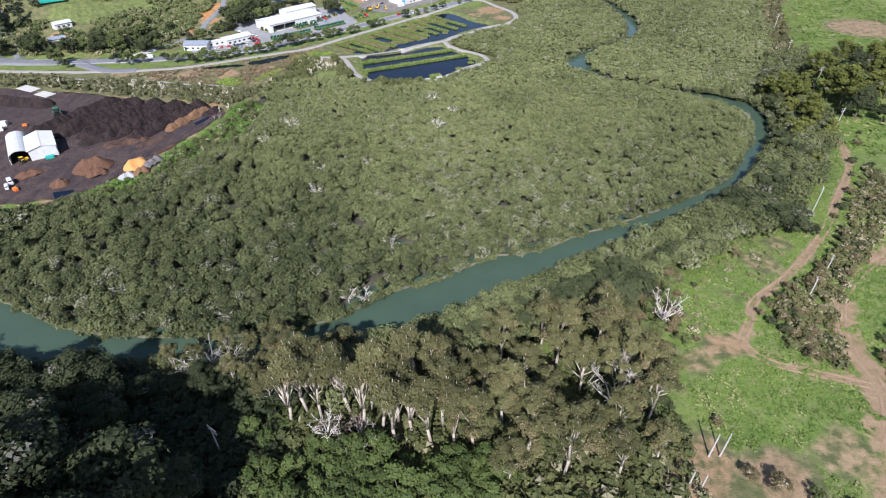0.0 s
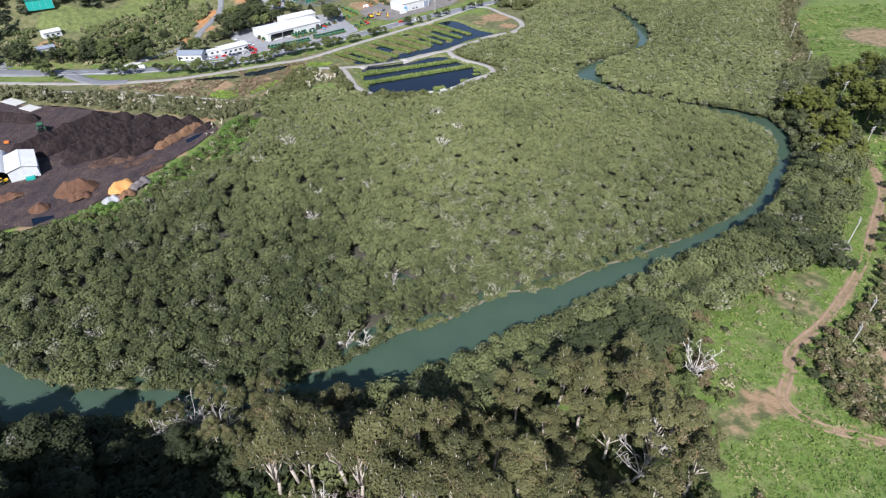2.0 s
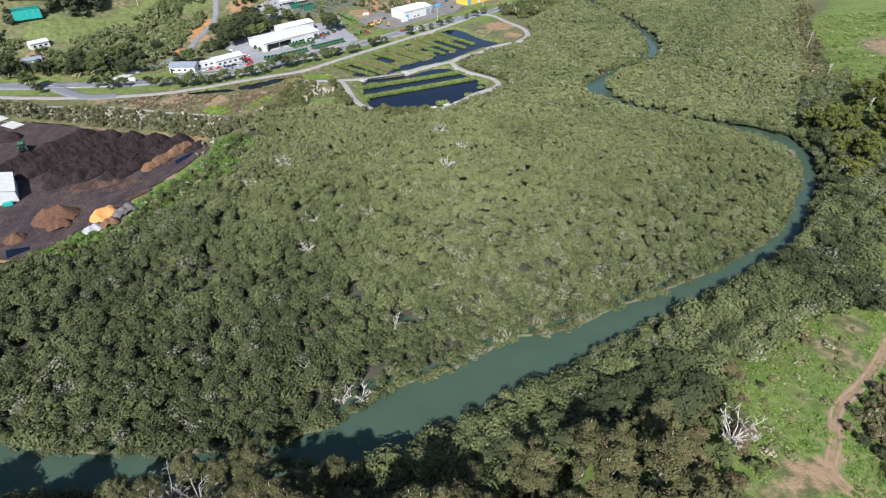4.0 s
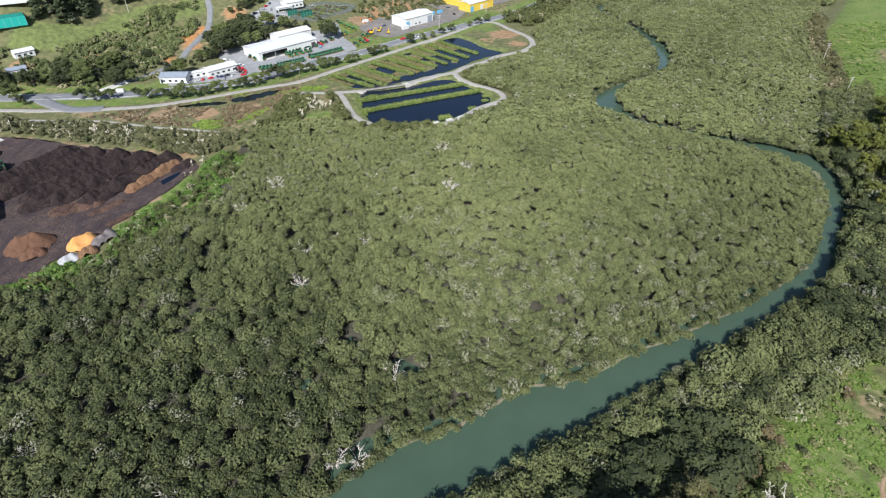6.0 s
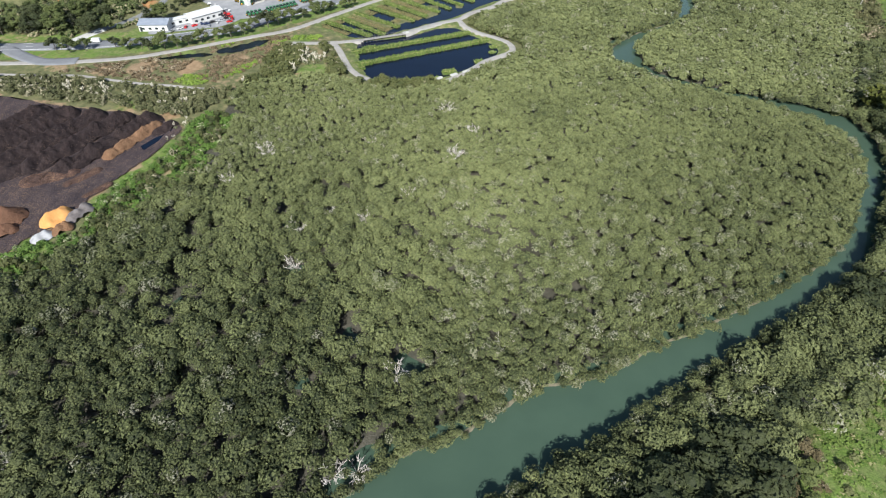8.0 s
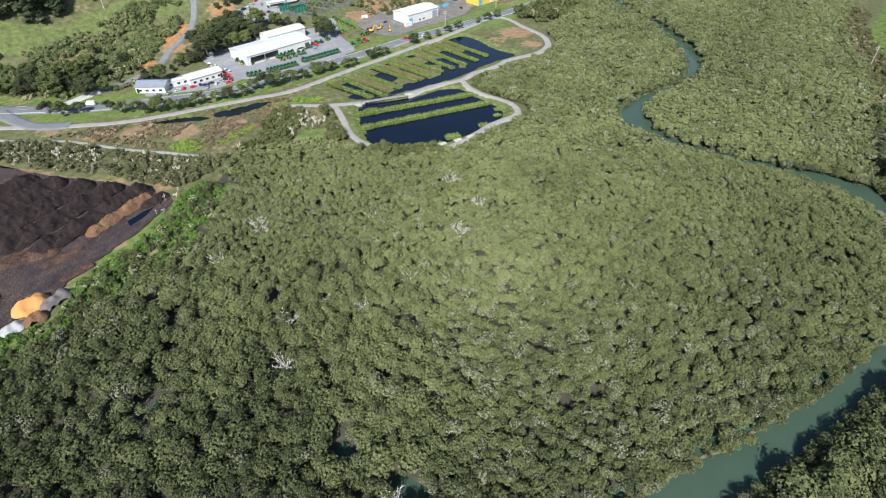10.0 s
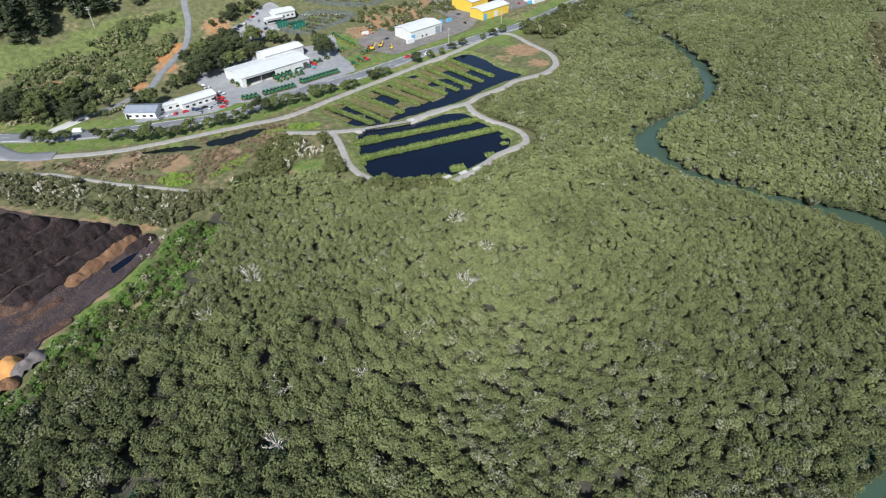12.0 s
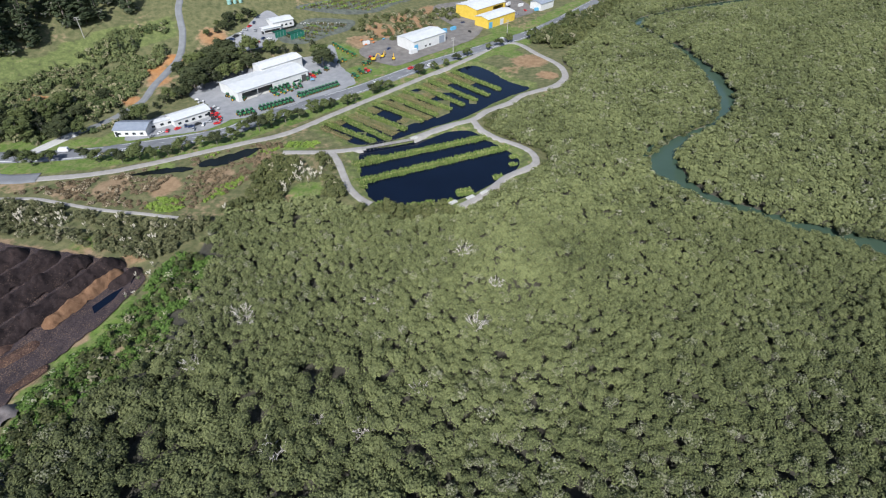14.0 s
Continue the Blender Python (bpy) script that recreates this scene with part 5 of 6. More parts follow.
# rusty low growth between the rows, open where water shows; each: row, from, to along the row
for i, (k, f0, f1) in enumerate([(0, 0.0, 0.7), (1, 0.0, 0.22), (2, 0.0, 0.95), (3, 0.0, 0.3), (3, 0.72, 0.85), (4, 0.0, 1.0), (5, 0.0, 0.9), (6, 0.3, 0.5), (7, 0.0, 0.3), (8, 0.0, 0.3), (9, 0.0, 0.55)]):
    (a, b), (c, d) = reed_lines[k], reed_lines[k + 1]
    m0, m1 = (np.array(a) + c) / 2, (np.array(b) + d) / 2
    reed_row(m0 + (m1 - m0) * f0, m0 + (m1 - m0) * f1, 4.6, 0.5, 320 + i, "low rusty-green growth between the reed rows", 0.4, RUSH)
for i, (px, py, r) in enumerate([(-27, 267, 2.2), (-33, 269, 1.8), (-17, 268.5, 3.2), (-10, 270.5, 2.4), (-4, 277, 2.8), (9, 287.5, 2.0), (16, 303, 1.8), (15, 297, 1.4), (-41, 280, 1.8), (-22, 269, 1.6), (-39, 300, 3.0), (-45, 291, 2.0)]):
    reed_row((px - r, py - 0.3 * r), (px + r, py + 0.4 * r), 1.6 * r, 0.9, 340 + i, "clump of pale green water plants at the pond edge")

bridge = new("footbridge")
a, b = Vector((-45, 306.8, 1.35)), Vector((-24, 315.4, 1.35))
along = (b - a).normalized()
turn = math.atan2(along.y, along.x)
part("deck", box((b - a).length, 1.7, 0.22, tuple((a + b) / 2), turn=turn, bevel=0.03), GRAVEL, bridge)
across = Vector((-along.y, along.x, 0))
for i in range(15):
    for s in (-1, 1):
        p = a + along * ((b - a).length * (i + 0.5) / 15) + across * s * 0.8
        part("post", rod((p.x, p.y, 1.4), (p.x, p.y, 2.5), 0.045, sides=6), TIMBER, bridge)
        if s < 0:
            part("pier", rod((p.x, p.y, -0.2), (p.x, p.y, 1.4), 0.16, sides=6), TIMBER, bridge)
for s in (-1, 1):
    p, q = a + across * s * 0.8, b + across * s * 0.8
    part("handrail", rod((p.x, p.y, 2.5), (q.x, q.y, 2.5), 0.04, sides=6), TIMBER, bridge)
tagged(bridge, "low concrete footbridge with timber rails over the weir", "bridge")
for px, py, r in ((-44.5, 307, 20), (-24, 315.5, 22), (-8, 269, 40), (-2, 272.5, 38), (3, 276, 40)):
    slab = part("concrete_apron", box(3.2, 1.5, 0.5, (0, 0, 0), bevel=0.08), CONCRETE)
    slab.matrix_basis = pose(px, py, float(land(px, py)) + 0.1, 0, 0, r)
    tagged(slab, "bleached concrete apron at the pond bank", "concrete slab", "aprons at the pond")

for outline, label in (([(-127, 284.5), (-123, 287.5), (-114, 290.5), (-106, 291), (-107, 288.5), (-112, 286.5)], "dark ditch water beside the gravel track"), ([(-104, 291.5), (-103, 296), (-95, 301), (-90, 305.5), (-84, 305.5), (-87, 301.5), (-94, 293.5)], "dark still ditch water below the gravel track")):
    outline = smooth_line(outline, 0.8, True)
    outline = outline + 1.6 * np.stack([wobble(outline[:, 0], outline[:, 1], 2.0) - 0.5, wobble(outline[:, 0] + 50, outline[:, 1], 2.0) - 0.5], 1)
    sheet("ditch_water", outline, 1.72, DITCH, label, "water")

# ---- road details ----
for off in (-3.4, 3.4):
    p = smooth_line(road_line, 4.0)
    d = np.gradient(p, axis=0)
    d /= np.linalg.norm(d, axis=1)[:, None]
    strip("edge_line", p + off * np.stack([-d[:, 1], d[:, 0]], 1), 0.2, WHITE_PAINT, "white painted edge line of the road", "marking", 0.26, 4.0, 0.02)
p = smooth_line(road_line, 3.0)
crest = np.max([land(p[:, 0] + o, p[:, 1]) for o in (-3, 0, 3)], 0)
for i in range(20, len(p) - 20, 4):
    d = p[i + 1] - p[i]
    dash = part("lane_dash", box(3.0, 0.16, 0.01), WHITE_PAINT, bpy.data.objects["road"])
    dash.matrix_basis = pose(p[i][0], p[i][1], float(crest[i]) + 0.24, 0, 0, math.degrees(math.atan2(d[1], d[0])))
strip("junction", [(-196, 294), (-187, 288), (-178, 283), (-170, 281.5), (-160, 283)], 6.0, ASPHALT, "sealed turn-off from road to gravel track", "road", 0.24)
strip("concrete_drive", [(-174, 299), (-170, 308), (-165, 317)], 4.4, CONCRETE, "pale concrete entrance to the hill drive", "road", 0.3)
strip("hill_road", [(-300, 350), (-262, 335), (-249, 322), (-239, 311), (-230, 299)], 5.0, ASPHALT, "narrow sealed lane running up to the hill house", "road", 0.2)
strip("marsh_path", marsh_path, 1.3, GRAVEL, "thin gravel path along the marsh edge", "path", 0.14)
for line, name in ((east_track, "farm_track"), (far_track, "farm_track")):
    q = smooth_line(line, 3.0)
    d = np.gradient(q, axis=0)
    d /= np.linalg.norm(d, axis=1)[:, None]
    for off in (-0.85, 0.85):
        strip(name, q + off * np.stack([-d[:, 1], d[:, 0]], 1), 0.55, DIRT, "worn wheel rut of a dirt farm track", "track", 0.05, 3.0, 0.15)


def flat_yard(name, outline, mat, label, lift=0.14, step=1.6):
    """A paved yard that lies on the ground, cut along its outline."""
    pts = smooth_line(outline, 1.2, True)
    pts = pts + 0.5 * np.stack([wobble(pts[:, 0], pts[:, 1], 3.0) - 0.5, wobble(pts[:, 0] + 30, pts[:, 1], 3.0) - 0.5], 1)
    (x0, y0), (x1, y1) = pts.min(0) - step, pts.max(0) + step
    gx, gy = np.meshgrid(np.arange(x0, x1 + step, step), np.arange(y0, y1 + step, step))
    q = np.stack([gx.ravel(), gy.ravel()], 1)
    n = gx.shape[1]
    hit = inside(q[:, 0], q[:, 1], pts)
    i = (np.arange(gx.shape[0] - 1)[:, None] * n + np.arange(n - 1)).ravel()
    f = np.stack([i, i + 1, i + n + 1, i + n], 1)
    f = f[hit[f].any(1)]
    for k in np.unique(f[~hit[f]]):
        q[k] = pts[np.argmin(np.hypot(*(pts - q[k]).T))]
    return tagged(new(name, mesh_of(name, np.column_stack([q, land(q[:, 0], q[:, 1]) + lift]), f, mat, True)), label, "yard", kind="structure")


WORKS = plain("oily_yard_dirt", (0.13, 0.12, 0.11), (0.25, 0.23, 0.21), 4.0, 0.9, 0.4, 0.03)
MATTING = plain("black_nursery_matting", (0.06, 0.07, 0.06), (0.16, 0.17, 0.14), 3.0, 0.9, 0.4, 0.02)
LOT = plain("grey_yard_gravel", (0.22, 0.225, 0.235), (0.33, 0.33, 0.335), 5.0, 0.9, 0.3, 0.02)
flat_yard("sales_yard", [(-132, 357), (-118, 345), (-110, 332), (-98, 334), (-84, 344), (-62, 364), (-60, 372), (-64, 390), (-74, 400), (-84, 404), (-122, 376)], LOT, "grey gravel sales yard round the machinery shed", 0.10)
flat_yard("office_yard", [(-142, 312), (-128, 316), (-112, 322), (-104, 334), (-112, 340), (-122, 346), (-140, 330)], LOT, "grey car park in front of the white offices", 0.13)
flat_yard("car_lot", [(-139, 382), (-132, 393), (-129, 405), (-122, 416), (-119, 427), (-113, 438), (-102, 430), (-104, 416), (-107, 409), (-116, 400), (-128, 391)], LOT, "grey gravel car lot on the terrace", 0.10)
flat_yard("works_yard", [(-58, 410), (-44, 398), (-36, 397), (-24, 410), (-6, 428), (6, 444), (10, 466), (-6, 462), (-20, 452), (-42, 440), (-58, 422)], WORKS, "dusty grey works yard beside the white shed", 0.16)
flat_yard("works_yard", [(-6, 462), (10, 466), (34, 482), (46, 500), (30, 530), (-20, 500)], WORKS, "grey yard between the yellow buildings", 0.19)
flat_yard("nursery_bed", [(-106, 421), (-98, 432), (-90, 442), (-68, 452), (-69, 440), (-80, 428), (-88, 418), (-100, 414)], MATTING, "dark weed matting of the plant nursery", 0.12)
flat_yard("nursery_bed", [(-100, 447), (-88, 460), (-77, 471), (-36, 503), (-46, 486), (-57, 468), (-77, 454)], MATTING, "dark weed matting on the upper nursery terrace", 0.12)
flat_yard("side_drive", [(-66, 392), (-60, 384), (-56, 372), (-62, 368), (-66, 376), (-70, 396), (-78, 414), (-74, 418)], LOT, "grey drive curving through the grass", 0.22)


# ---- buildings ----
GLASS = plain("dark_window_glass", (0.02, 0.025, 0.03), (0.035, 0.04, 0.045), 2.0, 0.1, 0.5, 0.0005, 0.0, 0.5)
# dark colour standing in for the shade inside open sheds
INTERIOR_SHADE = plain("dim_interior", (0.05, 0.05, 0.05), (0.09, 0.085, 0.08), 2.0, 0.9, 0.3, 0.01)
SLATE_ROOF = plain("blue_grey_roof_sheet", (0.22, 0.25, 0.30), (0.30, 0.33, 0.38), 2.0, 0.5, 0.3, 0.003)
GREY_ROOF = plain("weathered_roof_sheet", (0.52, 0.53, 0.54), (0.66, 0.66, 0.65), 1.5, 0.5, 0.3, 0.003)
YELLOW = plain("yellow_wall_paint", (0.62, 0.42, 0.05), (0.72, 0.52, 0.09), 2.0, 0.6, 0.2, 0.003)
BLUE = plain("light_blue_paint", (0.10, 0.32, 0.52), (0.16, 0.42, 0.62), 1.0, 0.5, 0.2, 0.002)
TEAL = plain("teal_paint", (0.02, 0.33, 0.28), (0.04, 0.42, 0.36), 1.0, 0.5, 0.2, 0.002)
RED = plain("red_paint", (0.50, 0.02, 0.025), (0.62, 0.04, 0.04), 0.5, 0.4, 0.2, 0.001)
GREEN = plain("tractor_green_paint", (0.025, 0.14, 0.055), (0.045, 0.20, 0.08), 0.5, 0.35, 0.2, 0.001)
CAT_YELLOW = plain("machine_yellow_paint", (0.70, 0.42, 0.02), (0.80, 0.50, 0.04), 0.5, 0.4, 0.2, 0.001)
ORANGE = plain("orange_paint", (0.62, 0.16, 0.03), (0.72, 0.22, 0.05), 0.5, 0.5, 0.2, 0.001)
SILVER = plain("silver_paint", (0.45, 0.46, 0.48), (0.55, 0.56, 0.58), 0.5, 0.3, 0.2, 0.001, 0.5)
NAVY = plain("dark_blue_paint", (0.02, 0.035, 0.09), (0.03, 0.05, 0.12), 0.5, 0.3, 0.2, 0.001)
BLACK = plain("black_rubber", (0.018, 0.018, 0.018), (0.03, 0.03, 0.03), 0.3, 0.8, 0.1, 0.004)


def ribbed(bm, long, run, gap, high=0.09):
    """A ribbed roof sheet from the ridge (y = 0) to the eave (y = run): one folded surface with a flat underside."""
    k = int(long / gap)
    profile = [(-long / 2, 0.12)]
    for i in range(k):
        x = -long / 2 + long * (i + 0.5) / k
        profile += [(x - 0.14, 0.12), (x - 0.08, 0.12 + high), (x + 0.08, 0.12 + high), (x + 0.14, 0.12)]
    profile += [(long / 2, 0.12), (long / 2, 0.0), (-long / 2, 0.0)]
    a, b = [bm.verts.new((x, 0, z)) for x, z in profile], [bm.verts.new((x, run, z)) for x, z in profile]
    n = len(profile)
    for i in range(n):
        bm.faces.new((a[i], a[(i + 1) % n], b[(i + 1) % n], b[i]))
    bm.faces.new(a)
    bm.faces.new(b[::-1])
    bmesh.ops.recalc_face_normals(bm, faces=bm.faces)


def shed(name, at, turn, long, wide, eave, ridge, wall, roof, label, category="building", bays=(), windows=(), doors=(), ribs=1.5, over=0.4, base=None):
    """A gabled building along its own x. bays: (from, to) of open bays in the front (-y) wall; windows and doors: (x, width, height, sill, side)."""
    z = float(land(*at)) if base is None else base
    thing = new(name)
    thing.matrix_basis = pose(at[0], at[1], z - 0.2, 0, 0, turn)
    t = 0.25
    part("floor_slab", box(long, wide, 0.3, bevel=0.03), CONCRETE, thing)
    y = wide / 2 - t / 2
    part("rear_wall", box(long - 2 * t, t, eave - 0.3, (0, y, 0.3)), wall, thing)
    cuts, x = [], -long / 2 + t
    for a, b in bays:
        cuts.append((x, a))
        x = b
    cuts.append((x, long / 2 - t))
    for a, b in cuts:
        if b > a:
            part("front_wall", box(b - a, t, eave - 0.3, ((a + b) / 2, -y, 0.3)), wall, thing)
    for a, b in bays:
        part("lintel", box(b - a, t, 0.9, ((a + b) / 2, -y, eave - 0.9)), wall, thing)
        k = max(1, int((b - a) / 6))
        for i in range(1, k):
            part("column", box(0.3, 0.3, eave - 1.2, (a + (b - a) * i / k, -y, 0.3)), STEEL, thing)
        # added dark panel that paints the bay's inner shade before the rear wall
        part("bay_backdrop", box(b - a, 0.1, eave - 0.5, ((a + b) / 2, wide / 2 - 3.0, 0.31)), INTERIOR_SHADE, thing)
    for s in (-1, 1):
        bm = bmesh.new()
        pts = [(-wide / 2, 0.3), (wide / 2, 0.3), (wide / 2, eave), (0, ridge), (-wide / 2, eave)]
        x0, x1 = s * (long / 2 - t), s * long / 2
        va, vb = [bm.verts.new((x0, p, q)) for p, q in pts], [bm.verts.new((x1, p, q)) for p, q in pts]
        bm.faces.new(va)
        bm.faces.new(vb[::-1])
        for i in range(5):
            bm.faces.new((va[i], vb[i], vb[(i + 1) % 5], va[(i + 1) % 5]))
        bmesh.ops.recalc_face_normals(bm, faces=bm.faces)
        part("gable_wall", bm, wall, thing)
    slope = math.atan2(ridge - eave, wide / 2)
    run = math.hypot(wide / 2, ridge - eave) + over
    for s in (-1, 1):
        bm = bmesh.new()
        m = Matrix.Translation((0, 0, ridge + 0.06)) @ Matrix.Rotation(-s * slope, 4, "X")
        ribbed(bm, long + 2 * over, s * run, ribs)
        bmesh.ops.transform(bm, matrix=m, verts=bm.verts)
        part("roof", bm, roof, thing)
    part("ridge_cap", box(long + 2 * over, 0.6, 0.1, (0, 0, ridge + 0.14), bevel=0.03), roof, thing)
    for x, w, h, sill, side in windows:
        w, h, sill = w * 0.85, h * 0.85, sill * 0.85
        win = part("window", box(w + 0.16, 0.08, h + 0.16, (x, side * (wide / 2 + 0.035), sill - 0.08)), WHITE_PAINT, thing, "white window frame")
        part("pane", box(w, 0.05, h, (x, side * (wide / 2 + 0.062), sill)), GLASS, win, "dark glass")
    for x, w, h, mat, side in doors:
        part("door", box(w, 0.1, h, (x, side * (wide / 2 + 0.045), 0.3), bevel=0.02), mat, thing, "roller door" if w > 2 else "flush door")
    return tagged(thing, label, category)


wins = lambda n, long, side=-1: [(-long / 2 + long * (i + 0.5) / n, 1.6, 1.1, 1.3, side) for i in range(n)]
# its last door is a box in the painted interior-shade colour
shed("machinery_shed", (-99.2, 368.8), 46.2, 38, 17, 4.8, 6.0, WHITE_WALL, WHITE_ROOF, "large white machinery shed with open bays and pale roof", bays=((-17, -1),), windows=[(6, 4, 1.0, 1.4, -1), (12, 4, 1.0, 1.4, -1)], doors=[(2.5, 1.1, 2.1, GLASS, -1), (16.5, 2.6, 3.2, INTERIOR_SHADE, -1)], ribs=1.2)
shed("workshop", (-97.0, 386.0), 46.2, 23, 9, 5.2, 6.2, WHITE_WALL, GREY_ROOF, "white workshop with grey-white roof behind the machinery shed", ribs=1.2, windows=wins(3, 20, 1))
shed("office_building", (-140.8, 319.6), 3, 13, 8.5, 3.2, 4.4, WHITE_WALL, SLATE_ROOF, "long white office with blue-grey roof beside the road", windows=wins(4, 12), doors=[(-5.6, 1.0, 2.1, GLASS, -1)], ribs=0.9)
shed("office_building", (-122.5, 332.0), 46, 16, 7.5, 3.3, 4.3, WHITE_WALL, WHITE_ROOF, "white sales office with pale roof and dark windows", windows=wins(5, 15), doors=[(7.2, 1.0, 2.1, GLASS, -1)], ribs=0.9)
shed("site_cabin", (-133.6, 324.2), 40, 8, 3.4, 2.8, 3.1, WHITE_WALL, WHITE_ROOF, "small white site cabin between the offices", windows=wins(2, 7), ribs=0.8, over=0.15)
shed("site_cabin", (-129.0, 327.8), 46, 6, 3.0, 2.7, 3.0, WHITE_WALL, WHITE_ROOF, "small white site cabin beside the sales office", windows=wins(2, 5), ribs=0.8, over=0.15)
white_shed = shed("warehouse", (-26, 430.5), 46, 25, 13.5, 5.6, 6.8, WHITE_WALL, WHITE_ROOF, "white steel warehouse with blue doors and pale roof", doors=[(-10.5, 2.8, 3.4, BLUE, -1), (9.5, 4.2, 4.2, SLATE_ROOF, -1), (4.0, 3.0, 3.4, WHITE_PAINT, -1)], windows=wins(3, 10), ribs=1.2)
shed("yellow_warehouse", (18.3, 471), 46, 25.5, 11, 5.6, 6.6, YELLOW, WHITE_ROOF, "bright yellow warehouse with pale flat roof", doors=[(-10.5, 3.2, 3.6, BLUE, -1), (0, 3.2, 3.6, GREY_ROOF, -1)], ribs=1.2)
shed("yellow_warehouse", (10.0, 490), 46, 28, 18, 7.0, 8.4, YELLOW, WHITE_ROOF, "yellow and white warehouse with long pale roof", ribs=1.2, bays=((2, 12),))
shed("nursery_building", (-105, 429), 40, 12, 9, 3.6, 4.6, WHITE_WALL, WHITE_ROOF, "white nursery shop with pale roof and veranda", windows=wins(4, 11), ribs=1.0)
shed("carport", (-108.5, 421.5), 40, 10, 4.0, 2.6, 2.9, GREY_ROOF, GREY_ROOF, "low grey carport beside the nursery shop", bays=((-4.5, 4.5),), ribs=1.0)
shed("hill_house", (-221, 330), 50, 9, 5, 3.0, 3.9, WHITE_WALL, GREY_ROOF, "low white house on the hill slope", windows=wins(3, 8), ribs=0.9)
shed("hill_house", (-219, 318), 40, 8, 5, 2.8, 3.6, WHITE_WALL, SLATE_ROOF, "small white outbuilding with dark roof on the hill", windows=wins(2, 7), ribs=0.9)
shed("hill_shed", (-237, 358), 30, 18, 9, 4.5, 5.6, WHITE_WALL, WHITE_ROOF, "pale-roofed shed above the green shade house", ribs=1.2)
shed("hill_shed", (52, 505), 46, 14, 9, 4.5, 5.6, WHITE_WALL, SLATE_ROOF, "blue-roofed shed beside the road", ribs=1.2)


def net_house(at, turn, long, wide, high, mat, label):
    thing = new("shade_house")
    thing.matrix_basis = pose(at[0], at[1], float(land(*at)), 0, 0, turn)
    for sx in np.linspace(-0.5, 0.5, 5):
        for sy in (-0.5, 0, 0.5):
            part("post", rod((sx * long, sy * wide, -1.5), (sx * long, sy * wide, high), 0.06, sides=6), STEEL, thing)
    bm = bmesh.new()
    top = [[bm.verts.new((long * (i / 16 - 0.5), wide * (j / 6 - 0.5), high - 0.12 * math.sin(math.pi * (i % 4) / 4))) for j in range(7)] for i in range(17)]
    for i in range(16):
        for j in range(6):
            bm.faces.new((top[i][j], top[i + 1][j], top[i + 1][j + 1], top[i][j + 1]))
    bmesh.ops.solidify(bm, geom=bm.faces[:], thickness=0.05)
    part("net", bm, mat, thing)
    part("net_wall", box(long, 0.05, high + 1.2, (0, -wide / 2, -1.2)), mat, thing)
    return tagged(thing, label, "shade house")


net_house((-233, 347), 40, 13, 9, 3.5, TEAL, "green netted shade house on the hill")
net_house((-96, 423), 46, 9, 5, 2.4, plain("dark_green_net", (0.015, 0.12, 0.085), (0.03, 0.17, 0.12), 1.0, 0.8, 0.2, 0.002), "dark green netted plant bench")
net_house((-104, 420), 46, 7, 3.4, 2.4, bpy.data.materials["dark_green_net"], "dark green netted plant shelter")


def plant_bench(a, b, seed, leaf):
    a, b = np.array(a, float), np.array(b, float)
    rs = np.random.RandomState(seed)
    n = int(np.linalg.norm(b - a) * 1.5)
    q = a + (b - a) * rs.rand(n)[:, None] + rs.uniform(-0.6, 0.6, (n, 2))
    r = rs.uniform(0.3, 0.6, n)
    thing = new("nursery_row")
    v, f, at = scatter(COARSE, q[:, 0], q[:, 1], land(q[:, 0], q[:, 1]) + 0.3, r, r * 1.2, rs.uniform(0, 1, n), np.where(rs.rand(n) < 0.1, 0.7, 0), seed)
    ob = new("planting", mesh_of("planting", v, f, leaf, False, at))
    ob.parent = thing
    return tagged(thing, "row of potted nursery plants on black matting", "nursery row", "nursery rows")


for i in range(13):
    f = i / 12
    plant_bench((-103 + 15 * f, 420.5 + 19 * f), (-88 + 18 * f, 420 + 26 * f), 400 + i, (SCRUB, LUSH, SCRUB, RUST_LEAF)[i % 4])
    plant_bench((-97 + 36 * f, 448 + 20 * f), (-78 + 38 * f, 468.5 + 31 * f), 420 + i, (LUSH, SCRUB, RUST_LEAF)[i % 3])
white_row = new("bag_row")
for i in range(18):
    f = i / 17
    px, py = -95 + 20 * f + 0.3 * math.sin(i * 2.3), 435 + 10 * f + 0.3 * math.sin(i * 4.1)
    part("bag", box(0.6, 0.6, 0.5, (px, py, float(land(px, py))), turn=0.5, bevel=0.12), CONCRETE, white_row)
tagged(white_row, "row of pale soil bags on dark matting", "bags")


# ---- machines and cars ----
def wheel(r, w, at, parent, rim):
    tyre = part("wheel", rod((at[0], at[1] - w / 2, at[2]), (at[0], at[1] + w / 2, at[2]), r, sides=12), BLACK, parent)
    part("rim", rod((at[0], at[1] - w / 2 - 0.02, at[2]), (at[0], at[1] + w / 2 + 0.02, at[2]), r * 0.55, sides=10), rim, tyre)
    return tyre


